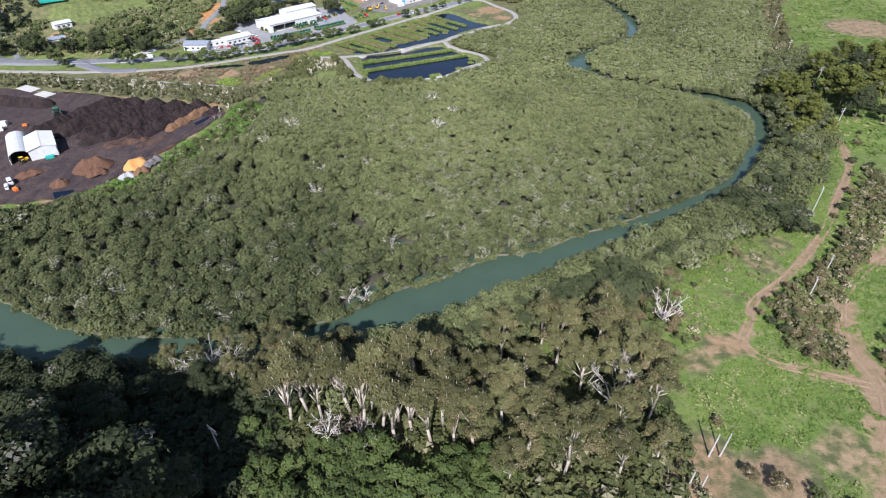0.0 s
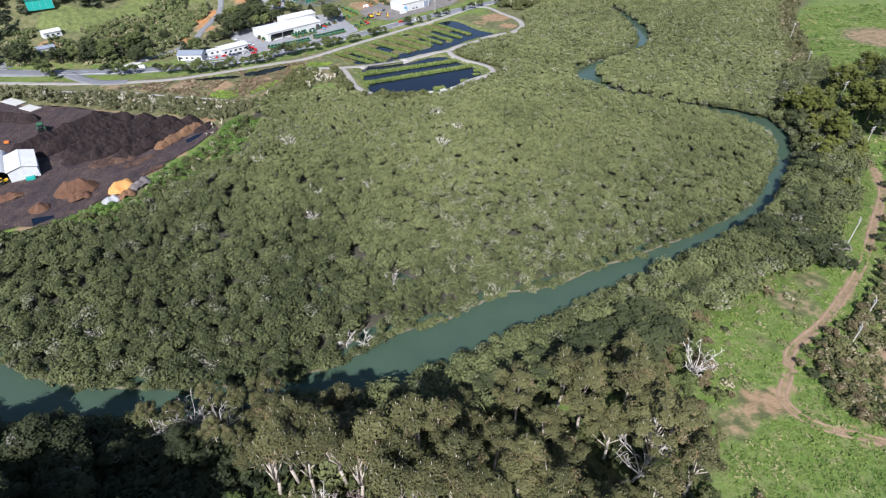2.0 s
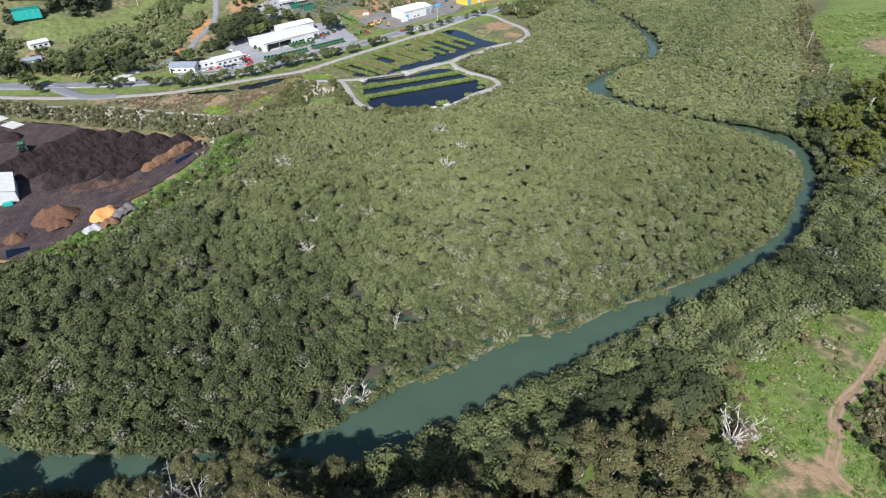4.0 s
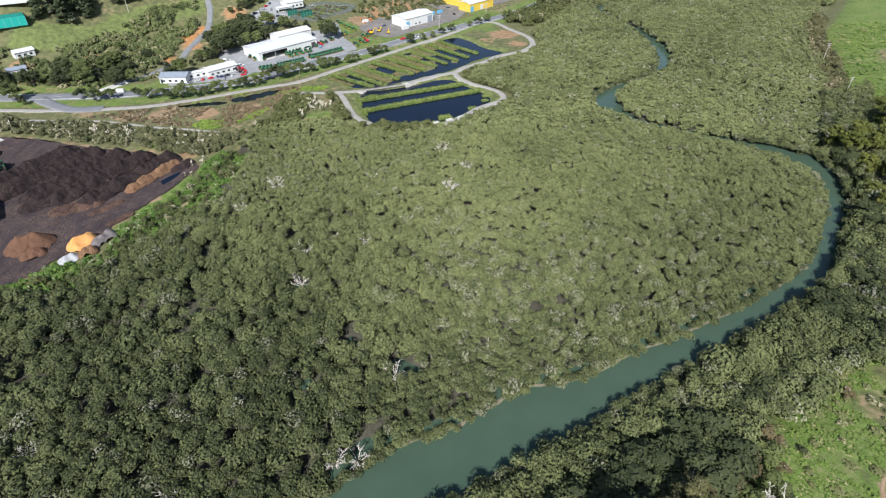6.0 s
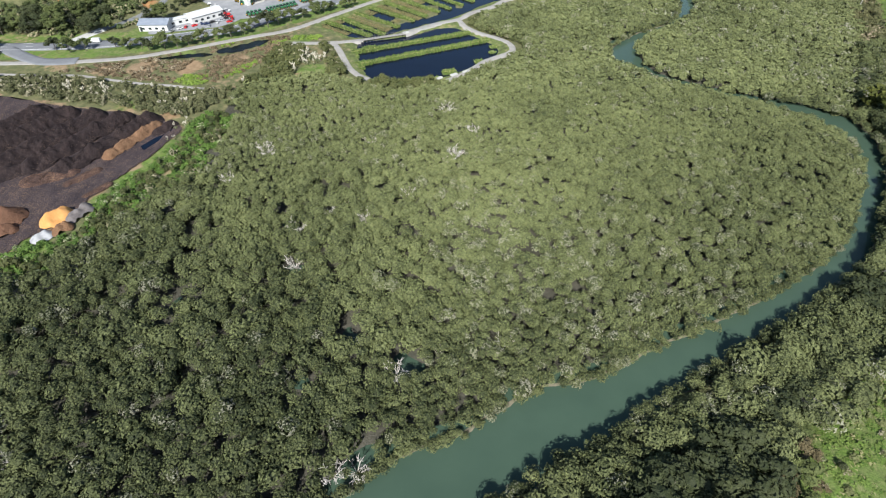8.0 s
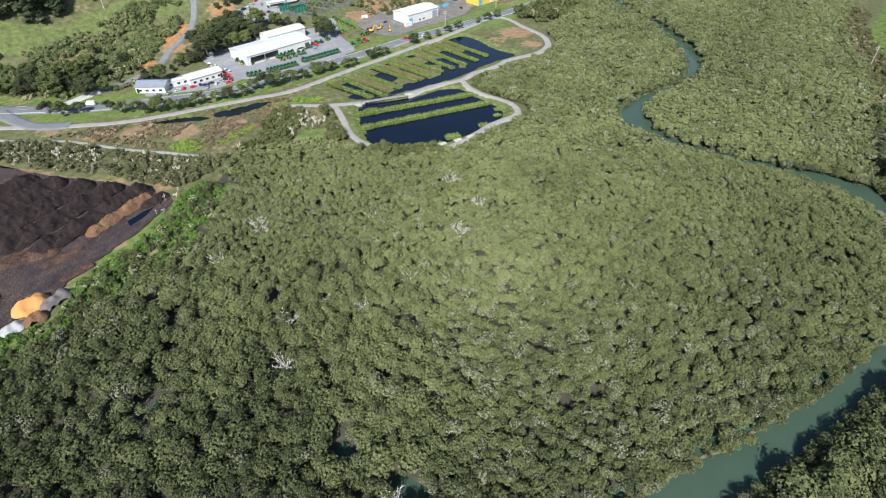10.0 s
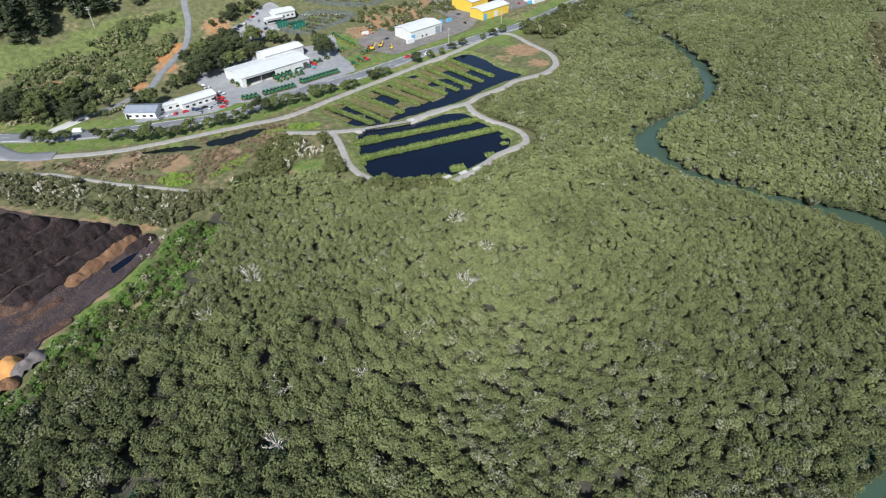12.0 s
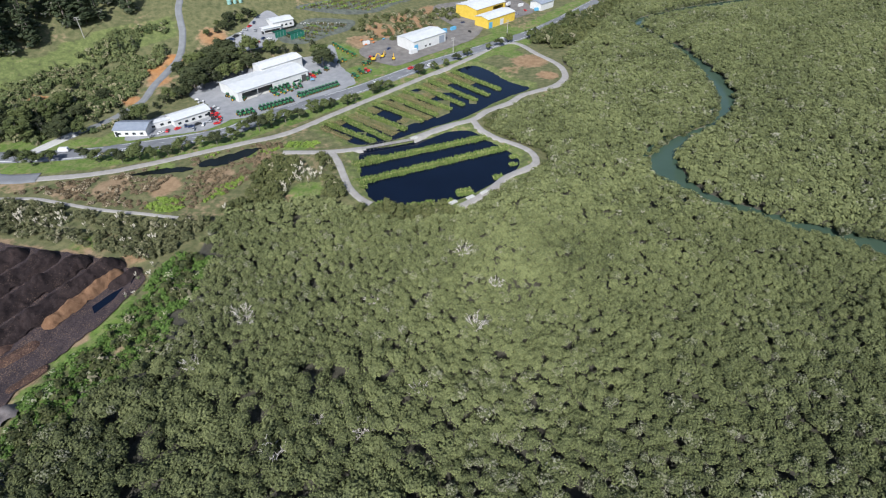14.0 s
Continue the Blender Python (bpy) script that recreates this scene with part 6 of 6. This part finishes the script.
def tractor(paint, rim, label, group):
    t = new("tractor")
    bm = box(2.0, 0.85, 0.95, (1.1, 0, 0.9), bevel=0.12)
    box(1.9, 0.7, 0.4, (0.4, 0, 0.55), bm, bevel=0.05)
    part("hood", bm, paint, t)
    part("cab", box(1.45, 1.35, 1.25, (-0.65, 0, 1.45), bevel=0.12), GLASS, t, "glazed cab")
    part("cab_roof", box(1.6, 1.5, 0.18, (-0.65, 0, 2.7), bevel=0.06), paint, t)
    for s in (-1, 1):
        part("mudguard", box(1.3, 0.45, 0.16, (-0.8, s * 0.92, 1.62), bevel=0.05), paint, t)
        wheel(0.85, 0.5, (-0.8, s * 0.95, 0.85), t, rim)
        wheel(0.52, 0.36, (1.6, s * 0.8, 0.52), t, rim)
    part("exhaust", rod((0.6, 0.35, 1.8), (0.6, 0.35, 2.7), 0.06, sides=6), BLACK, t)
    return tagged(t, label, "tractor", group)


def car(paint, label, kind="car"):
    """A car of about 4.4 m; vans are taller and longer."""
    c = new("van" if kind == "van" else "parked_car")
    l, w, h = (5.0, 1.9, 1.25) if kind == "van" else (4.4, 1.78, 0.72)
    part("body", box(l, w, h, (0, 0, 0.32), bevel=0.14), paint, c)
    if kind == "van":
        cab = part("cabin", box(l * 0.86, w * 0.94, 0.75, (-0.2, 0, 0.32 + h - 0.05), bevel=0.16), paint, c)
        part("windscreen", box(0.08, w * 0.8, 0.55, (l * 0.43 - 0.17, 0, 0.42 + h)), GLASS, c, "dark glass")
    else:
        part("cabin", box(l * 0.54, w * 0.88, 0.5, (-0.15, 0, 1.0), bevel=0.2), GLASS, c, "dark glass")
        part("roof", box(l * 0.38, w * 0.76, 0.06, (-0.2, 0, 1.47), bevel=0.025), paint, c)
    for sx in (-0.31, 0.31):
        for s in (-1, 1):
            wheel(0.32, 0.22, (sx * l, s * (w / 2 - 0.08), 0.32), c, SILVER)
    for s in (-1, 1):
        part("headlight", box(0.06, 0.35, 0.16, (l / 2, s * 0.6, 0.68)), GLASS, c)
    return tagged(c, label, kind, "parked cars and vans")


def line_up(proto, spots, lift=0.16, jitter=6, seed=1, size=1.0):
    rs = np.random.RandomState(seed)
    feet = land([q[0] for q in spots], [q[1] for q in spots])
    for i, (px, py, turn) in enumerate(spots):
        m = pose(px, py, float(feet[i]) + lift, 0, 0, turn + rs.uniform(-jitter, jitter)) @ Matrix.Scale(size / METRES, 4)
        if i:
            copy_thing(proto, m)
        else:
            proto.matrix_basis = m


def row(a, b, n, turn):
    return [(a[0] + (b[0] - a[0]) * i / (n - 1), a[1] + (b[1] - a[1]) * i / (n - 1), turn) for i in range(n)]


green = tractor(GREEN, CAT_YELLOW, "green farm tractor with yellow wheels on the sales yard", "tractors on the sales yard")
line_up(green, row((-79.5, 355.5), (-64.5, 369.5), 12, -44) + row((-94, 341.5), (-82.5, 350.2), 9, -46) + row((-102, 335.6), (-97, 338.6), 4, -35) + row((-94, 360.5), (-88, 367.5), 5, -50) + row((-91, 357.0), (-86, 362.5), 3, -20) + row((-86.5, 371), (-80.5, 376), 3, -55) + row((-74, 419), (-62, 408), 5, 20) + [(-66, 400, 10), (-68, 398, 80), (-54.6, 396, 30), (-52.5, 398, 60), (-56.6, 379, 10), (-58, 381, 70), (-54.5, 384.5, 30), (-56, 387, 120), (-113, 355, 60), (-109.5, 351.5, 20), (-105, 351.5, 80), (-78, 382, 40), (-76, 384, 100), (-73, 388, 60), (-82, 367, -50), (-84, 365.5, -45)], seed=2, size=1.08)
red_tractor = tractor(RED, SILVER, "red tractor parked among green ones", "tractors on the sales yard")
line_up(red_tractor, [(-52, 386, 20), (-110, 331.5, 30), (-112.5, 333.5, 70), (-79, 379, 20), (-52, 404, 50)], seed=3, size=1.08)


def implement(paint, label, seed):
    rs = np.random.RandomState(seed)
    t = new("farm_implement")
    part("beam", box(2.6, 0.25, 0.25, (0, 0, 0.7), bevel=0.03), paint, t)
    for i in range(5):
        part("tine", rod((-1.1 + 0.55 * i, 0, 0.75), (-1.1 + 0.55 * i, -0.7, 0.0), 0.06, sides=5), BLACK, t)
    part("hopper", box(1.8, 0.8, 0.7, (0, 0.35, 0.8), bevel=0.1), paint, t)
    part("drawbar", rod((0, 0.4, 0.6), (0, 1.9, 0.5), 0.07, sides=6), paint, t)
    return tagged(t, label, "farm implement", "implements on the sales yard")


line_up(implement(RED, "red farm implement on the sales yard", 1), [(-112, 336, 20), (-114.5, 338.5, 60), (-116.5, 341, 40), (-108, 329.5, 80), (-77, 378, 30)], seed=4)
line_up(implement(ORANGE, "rusty orange implement in the machinery line", 2), [(-115, 336.5, 10), (-118, 340, 90), (-57, 423, 30), (-60, 428, 60), (-54.5, 431, 10), (-53, 427, 70)], seed=5)
line_up(implement(WHITE_PAINT, "pale farm implement in the machinery line", 4), [(-126, 350, 10), (-124, 347.5, 70), (-121.5, 345.5, 30), (-119.5, 342.5, 100), (-117, 339.5, 20), (-115.5, 343, 60), (-122.5, 349, 120), (-113, 341, 45)], seed=8)
line_up(implement(BLUE, "blue farm implement on the sales yard", 3), [(-77.5, 374.5, 20), (-50.5, 388, 40), (-48, 433, 40), (-44, 436, 40)], seed=6)


def excavator(label):
    e = new("excavator")
    for s in (-1, 1):
        part("track", box(3.4, 0.55, 0.75, (0, s * 1.0, 0), bevel=0.25), BLACK, e)
    part("house", box(2.6, 2.2, 1.1, (-0.3, 0, 0.9), bevel=0.15), CAT_YELLOW, e)
    part("cab", box(1.2, 0.95, 1.4, (0.5, 0.6, 1.5), bevel=0.1), GLASS, e, "glazed cab")
    bm = bmesh.new()
    branch(bm, [Vector((0.9, -0.2, 1.6)), Vector((2.8, -0.2, 4.2)), Vector((4.6, -0.2, 3.6))], 0.28, 0.2, 6)
    part("boom", bm, CAT_YELLOW, e)
    bm = bmesh.new()
    branch(bm, [Vector((4.6, -0.2, 3.6)), Vector((5.2, -0.2, 1.4))], 0.2, 0.14, 6)
    part("stick", bm, CAT_YELLOW, e)
    part("bucket", box(0.9, 1.0, 0.8, (5.1, -0.2, 0.6), bevel=0.2), BLACK, e)
    return tagged(e, label, "excavator", "excavators in the works yard")


line_up(excavator("yellow tracked excavator in the works yard"), [(-50.5, 403, 40), (-46, 408, 70), (-40, 404.5, 100)], seed=7)
carlot = [(-130, 395), (-129, 398.5), (-127, 402), (-125.5, 405.5), (-124, 409), (-122, 412.5), (-121, 416), (-119.5, 420), (-118, 424), (-119, 401), (-118, 406), (-116, 418), (-113, 409), (-111, 413), (-112, 417.5), (-108, 414)]
office = [(-132, 314.5), (-127.5, 320), (-119, 324), (-117, 326.5), (-114.5, 326), (-113, 328.5), (-124, 322), (-121.5, 324.5), (-111.5, 331), (-129.5, 318), (-117, 321.5), (-109, 327)]
yards = [(-44, 420), (2, 452), (26, 492), (34, 488), (40, 497), (-2, 470), (30, 505), (20, 506)]
allcars = [(x, y, 20 + 40 * (i % 3)) for i, (x, y) in enumerate(carlot + office + yards)]
paints = ((WHITE_PAINT, "white parked car on grey gravel"), (SILVER, "silver parked car on grey gravel"), (RED, "red parked car on grey gravel"), (NAVY, "dark blue parked car on grey gravel"), (BLACK, "black parked car on grey gravel"))
for i, (paint, label) in enumerate(paints):
    line_up(car(paint, label), allcars[i::5], 0.16, 15, 10 + i)
line_up(car(RED, "red car driving on the asphalt road"), [(-30, 391.5, 44)], 0.24, 2, 20)
line_up(car(WHITE_PAINT, "white van on the asphalt road", "van"), [(-161, 302, 187), (-20, 396, 224), (20, 437, 226), (-46, 371, 223)], 0.24, 2, 21)
line_up(car(SILVER, "silver car on the asphalt road"), [(-100, 320, 28), (-137, 303, 14), (60, 479, 50)], 0.24, 2, 22)


def container(paint, label, size=(6.0, 2.4, 2.6)):
    c = new("shipping_container")
    bm = bmesh.new()
    k = int(size[0] / 0.3)
    side = [(-size[0] / 2 + size[0] * i / k, size[1] / 2 - 0.07 * (i // 2 % 2)) for i in range(k + 1)]
    ring = side + [(x, -y) for x, y in side[::-1]]
    lo, hi = [bm.verts.new((x, y, 0)) for x, y in ring], [bm.verts.new((x, y, size[2])) for x, y in ring]
    for i in range(len(ring)):
        bm.faces.new((lo[i], lo[(i + 1) % len(ring)], hi[(i + 1) % len(ring)], hi[i]))
    bm.faces.new(hi)
    bm.faces.new(lo[::-1])
    bmesh.ops.recalc_face_normals(bm, faces=bm.faces)
    part("body", bm, paint, c)
    for s in (-1, 1):
        part("door", box(0.08, size[1] / 2 - 0.1, size[2] - 0.3, (size[0] / 2 + 0.03, s * size[1] / 4, 0.15), bevel=0.02), paint, c)
    return tagged(c, label, "container", "containers in the yards")


line_up(container(BLUE, "light blue container behind the warehouse"), [(-14, 450, 46), (-8, 456, 46), (-20, 446, 40), (48, 498, 40)], seed=30)
line_up(container(WHITE_PAINT, "white container beside the works yard"), [(-30, 415, 46), (30, 511, 50), (22, 515, 46), (38, 508, 30), (-57, 425, 40)], seed=31)


def water_tank(label):
    """A ribbed round tank with a shallow cone for a lid."""
    t = new("water_tank")
    bm = bmesh.new()
    for k in range(5):
        rod((0, 0, 0.5 * k), (0, 0, 0.5 * k + 0.44), 1.5, sides=20, bm=bm)
        rod((0, 0, 0.5 * k + 0.44), (0, 0, 0.5 * k + 0.5), 1.44, sides=20, bm=bm)
    part("wall", bm, TANK, t)
    part("lid", rod((0, 0, 2.5), (0, 0, 2.9), 1.55, 0.25, 20), TANK, t)
    return tagged(t, label, "water tank", "tanks above the car lot")


TANK = plain("pale_teal_plastic", (0.22, 0.40, 0.36), (0.32, 0.50, 0.45), 1.0, 0.5, 0.2, 0.002)
line_up(water_tank("pale teal plastic water tank on the terrace"), [(-133, 434, 0), (-130.5, 436, 30), (-128, 438, 60)], 0.0, seed=33)
plant([grow("round_tree", 6.5, 4.6, 0.6, 40, 1.5, BUSH_LEAF, DARK_BARK, "broad rounded green tree beside the machinery shed", "tree", "", 160, 0.25, 4)], [(-79, 403)], 161, 1.0, 1.05)

# ---- composting yard ----
PILES = {
    "dark": MULCH,
    "brown": litter("brown_bark_chips", (0.105, 0.055, 0.034), (0.170, 0.092, 0.058), (0.20, 0.13, 0.085), 0.8),
    "tan": litter("tan_wood_chips", (0.15, 0.082, 0.045), (0.25, 0.145, 0.082), (0.26, 0.17, 0.11), 0.8),
    "orange": plain("orange_sand", (0.52, 0.25, 0.075), (0.62, 0.33, 0.12), 2.0, 0.9, 0.2, 0.03),
    "grey": plain("grey_gravel_heap", (0.10, 0.085, 0.082), (0.19, 0.17, 0.165), 1.5, 0.9, 0.2, 0.04),
    "pale": plain("pale_gravel_heap", (0.30, 0.30, 0.31), (0.42, 0.42, 0.42), 1.5, 0.9, 0.2, 0.03),
    "ruddy": litter("ruddy_litter", (0.045, 0.028, 0.024), (0.105, 0.062, 0.046), (0.20, 0.12, 0.075), 0.7),
}


def heap(a, b, wide, high, kind, label, seed, name="soil_mound"):
    """A loose heap or windrow from a to b: a rough ridge with a crumbling foot."""
    a, b = np.array(a, float), np.array(b, float)
    long = max(np.linalg.norm(b - a), 0.1)
    d = (b - a) / long
    side = np.array([-d[1], d[0]])
    nu, nv = max(20, int((long + wide) / 0.5)), 25
    u, v = np.meshgrid(np.linspace(-wide / 2, long + wide / 2, nu), np.linspace(-1, 1, nv))
    end = np.clip(np.maximum(-u, u - long) / (wide / 2), 0, 1)
    w = wide / 2 * np.sqrt(np.clip(1 - end**2, 0.0, 1)) * (1 + (0.25 if long > 10 else 0.55) * (wobble(u + seed * 11, np.sign(v) * 9 + seed, 3.0) + 0.7 * wobble(u + seed * 5, np.sign(v) * 7 + seed, 1.1) - 0.85))
    p = a + u[..., None] * d + (v * w)[..., None] * side
    q = np.clip(np.hypot(v * w / (wide / 2), end), 0, 1)
    h = high * (1 - q) ** 0.85
    h *= 0.8 + 0.4 * wobble(p[..., 0] + seed * 7, p[..., 1], 4.0)
    h += (0.9 * wobble(p[..., 0], p[..., 1] + seed, 2.2) + 0.8 * wobble(p[..., 0] + 5, p[..., 1], 1.0) - 0.75) * np.clip(h, 0, 1)
    co = np.concatenate([p.reshape(-1, 2), (1.72 + h).reshape(-1, 1)], 1)
    i = (np.arange(nv - 1)[:, None] * nu + np.arange(nu - 1)).ravel()
    ob = new(name, mesh_of(name, co, np.stack([i, i + 1, i + nu + 1, i + nu], 1), PILES[kind], True))
    return tagged(ob, label, "heap", "heaps in the composting yard")


for i in range(5):
    sx = -124 - 10.5 * i
    heap((sx, 203 + i), (sx + 15, 233 + 1.5 * i), 8.6, 3.4 + 0.3 * (i % 2), "dark", "long dark windrow of steaming mulch", 500 + i, "windrow")
heap((-113.5, 211), (-106, 230), 5.0, 2.2, "tan", "tan windrow of fresh wood chips", 510, "windrow")
heap((-119, 212), (-111, 231), 3.0, 1.0, "dark", "low dark litter ridge beside the tan windrow", 511, "windrow")
heap((-103.5, 226), (-101, 231), 5.0, 1.6, "dark", "low dark mulch heap at the yard tip", 512)
heap((-131, 177), (-127, 179.5), 9.5, 3.6, "brown", "large brown bark heap with crumbling flanks", 513)
heap((-125.5, 173), (-124.8, 173.8), 6.5, 2.5, "brown", "brown bark heap beside the large one", 514)
heap((-135, 166), (-134.5, 166.4), 6, 2.2, "brown", "small brown bark heap", 515)
heap((-114.5, 178), (-112.5, 180.5), 6.5, 3.2, "orange", "bright orange sand heap", 516)
heap((-109.6, 180), (-107.6, 183.5), 5.2, 1.8, "grey", "dark grey gravel heap beside the orange sand", 517)
heap((-114.2, 171), (-113.2, 172.2), 4.6, 1.6, "pale", "pale grey gravel heap at the yard edge", 518)
heap((-110.5, 174), (-109.5, 175.5), 4.6, 1.6, "tan", "small tan heap beside the grey gravel", 519)
heap((-151, 172), (-148, 174), 6, 1.4, "brown", "low brown soil heap", 521)
heap((-131, 197), (-122, 202), 7, 1.3, "ruddy", "broad low reddish-brown spread below the windrows", 522)
heap((-119, 196), (-114, 203), 4.0, 0.5, "ruddy", "thin scatter of reddish bark litter", 523)
heap((-205, 240), (-180, 236), 8, 3.0, "dark", "dark mulch windrow along the yard edge", 524, "windrow")
heap((-111, 190), (-107, 196), 2.6, 0.4, "ruddy", "thin spread of reddish chips", 525)
heap((-142, 199), (-136, 204), 7.5, 2.2, "dark", "dark mulch heap at the windrow end", 526)
for outline in ([(-106, 217), (-103.5, 222), (-101, 225), (-101.5, 220), (-104, 214.5)], [(-103, 232.5), (-100, 231.5), (-99.5, 226), (-101, 229)], [(-134, 160.5), (-128, 162.5), (-127, 161), (-131, 156.5)]):
    sheet("puddle", outline, 1.79, POND, "shallow dark puddle on the yard floor", "water")

yard_turn = -54.5
round_shed = new("round_roofed_shed")
round_shed.matrix_basis = pose(-163.5, 190.5, 1.75, 0, 0, yard_turn)
bm = bmesh.new()
segs = 12
for o, i0 in ((0.0, 0), (0.12, 1)):
    for k in range(segs + 1):
        a = math.pi * k / segs
        for sx in (-10.5, 10.5):
            bm.verts.new((sx, -math.cos(a) * (3.4 + o), 2.2 + math.sin(a) * (2.4 + o)))
bm.verts.ensure_lookup_table()
n = 2 * (segs + 1)
for k in range(segs):
    bm.faces.new([bm.verts[n + 2 * k + j] for j in (0, 1, 3, 2)])
    bm.faces.new([bm.verts[2 * k + j] for j in (0, 2, 3, 1)])
for k in range(12):
    for j in range(segs):
        a = math.pi * (j + 0.5) / segs
        box(0.1, 1.0, 0.1, (-9.9 + 1.8 * k, -math.cos(a) * 3.55, 2.2 + math.sin(a) * 2.55), bm) if j in (5, 6) else None
part("roof", bm, WHITE_ROOF, round_shed, "curved white sheet roof")
for s in (-1, 1):
    part("side_wall", box(21, 0.2, 2.3, (0, s * 3.4, 0)), WHITE_WALL, round_shed)
bm = bmesh.new()
for k in range(segs + 1):
    a = math.pi * k / segs
    bm.verts.new((-10.2, -math.cos(a) * 3.35, 2.2 + math.sin(a) * 2.35))
bm.verts.new((-10.2, 3.35, 0))
bm.verts.new((-10.2, -3.35, 0))
bm.faces.new(bm.verts[:])
part("end_wall", bm, GREY_ROOF, round_shed)
tagged(round_shed, "white round-roofed shed in the composting yard", "shed")
shed("yard_shed", (-155.2, 191.8), yard_turn, 15, 9, 4.0, 5.2, GREY_ROOF, GREY_ROOF, "grey-white open shed beside the round-roofed one", "shed", bays=((-6.5, 6.5),), ribs=1.0, base=1.95)
loader = tractor(GREEN, GREEN, "green loader working among the windrows", "machines in the composting yard")
line_up(loader, [(-168, 225, 120)], 0.3, seed=40, size=1.7)
line_up(tractor(CAT_YELLOW, BLACK, "small yellow loader beside the yard shed", "machines in the composting yard"), [(-157, 182.5, 60)], 0.4, seed=41)
line_up(container(TEAL, "teal skip bin beside the yard shed", (3.4, 1.8, 1.3)), [(-149, 185.4, 35)], 0.4, seed=42)
line_up(container(RED, "red skip beside the yard shed", (2.0, 1.5, 1.2)), [(-151, 189.5, 35)], 0.4, seed=43)
line_up(car(WHITE_PAINT, "white truck in the composting yard", "van"), [(-152, 166.5, -50), (-151, 163, -50)], 0.4, seed=44)
line_up(container(ORANGE, "orange bin in the composting yard", (2.6, 1.6, 1.3)), [(-147.5, 162, -40), (-176, 214, 20)], 0.4, seed=45)
line_up(container(WHITE_PAINT, "white container at the yard edge", (6.0, 2.4, 2.4)), [(-186, 214, 10), (-184, 209, 20)], 0.4, seed=46)
for i, (px, py, l) in enumerate([(-200, 256, 18), (-188, 249, 14)]):
    wall = part("concrete_pad", box(l * 0.6, 5.0, 0.35, bevel=0.05), CONCRETE)
    wall.matrix_basis = pose(px, py, 1.7, 0, 0, -25)
    tagged(wall, "pale concrete pad at the yard edge", "concrete slab", "yard pads")


# ---- power lines ----
POLE = plain("weathered_pole", (0.36, 0.34, 0.31), (0.50, 0.48, 0.45), 0.8, 0.8, 0.1, 0.005)


def power_pole(at, high, turn, arms=2, label="pale concrete power pole with wooden crossarms in the grass"):
    p = new("power_pole")
    p.matrix_basis = pose(at[0], at[1], float(land(*at)), 0, 0, turn)
    part("pole", rod((0, 0, -0.6), (0, 0, high), 0.2, 0.12, 8), POLE, p)
    for i in range(arms):
        z = high - 0.4 - 1.0 * i
        arm = part("crossarm", box(2.6, 0.14, 0.18, (0, 0.12, z), bevel=0.02), POLE, p)
        for x in (-1.15, -0.45, 0.45, 1.15):
            part("insulator", rod((x, 0.12, z + 0.18), (x, 0.12, z + 0.46), 0.06, 0.04, 6), WHITE_PAINT, arm)
    return tagged(p, label, "power pole", "power poles")


poles = [((115, 142), 10, 60), ((206, 353), 11, 20), ((185, 297), 11, 25), ((94, 104), 5.5, 55), ((103, 113), 5.5, 55), ((158, 204), 10, 30), ((172, 246), 11, 28), ((-43, 60), 8, -35), ((-190, 385), 10, 40), ((24, 446), 9, 45), ((-8, 414), 9, 45)]
for at, h, t in poles:
    power_pole(at, h, t)
for (px, py), h in (((50.5, 58.5), 7.0), ((52.6, 58.5), 7.2), ((44.2, 52.2), 4.6), ((46.0, 51.4), 4.8)):
    power_pole((px, py), h, 10, 0, "bare white pole of a twin-pole power line")


def wire(a, b, sag, z0, z1):
    pa, pb = Vector((a[0], a[1], float(land(*a)) + z0)), Vector((b[0], b[1], float(land(*b)) + z1))
    cu = bpy.data.curves.new("power_line", "CURVE")
    cu.dimensions, cu.bevel_depth, cu.bevel_resolution = "3D", 0.009, 0
    sp = cu.splines.new("POLY")
    sp.points.add(20)
    for i, q in enumerate(sp.points):
        f = i / 20
        v = pa.lerp(pb, f)
        q.co = (v.x, v.y, v.z - sag * 4 * f * (1 - f), 1)
    cu.materials.append(BLACK)
    return tagged(new("power_line", cu), "thin sagging overhead power line", "cable", "power lines")


for o in (-1.1, 0.0, 1.1):
    wire((-43 + o, 60 + 0.7 * o), (-120 + o, 112 + 0.7 * o), 2.5, 10.7, 24.0)
    wire((-43 + o, 60 + 0.7 * o), (10 + o, 30 + 0.7 * o), 1.5, 10.7, 14.0)
    wire((51.5 + o, 58.5), (92 + o, 36), 1.5, 7.0, 9.0)
    wire((115 + o, 142 - o), (158 + o, 204 - o), 1.8, 9.8, 9.8)
    wire((158 + o, 204 - o), (172 + o, 246), 1.5, 9.8, 10.8)
    wire((172 + o, 246), (185 + o, 297), 1.8, 10.8, 10.8)
    wire((185 + o, 297), (206 + o, 353), 1.8, 10.8, 10.8)

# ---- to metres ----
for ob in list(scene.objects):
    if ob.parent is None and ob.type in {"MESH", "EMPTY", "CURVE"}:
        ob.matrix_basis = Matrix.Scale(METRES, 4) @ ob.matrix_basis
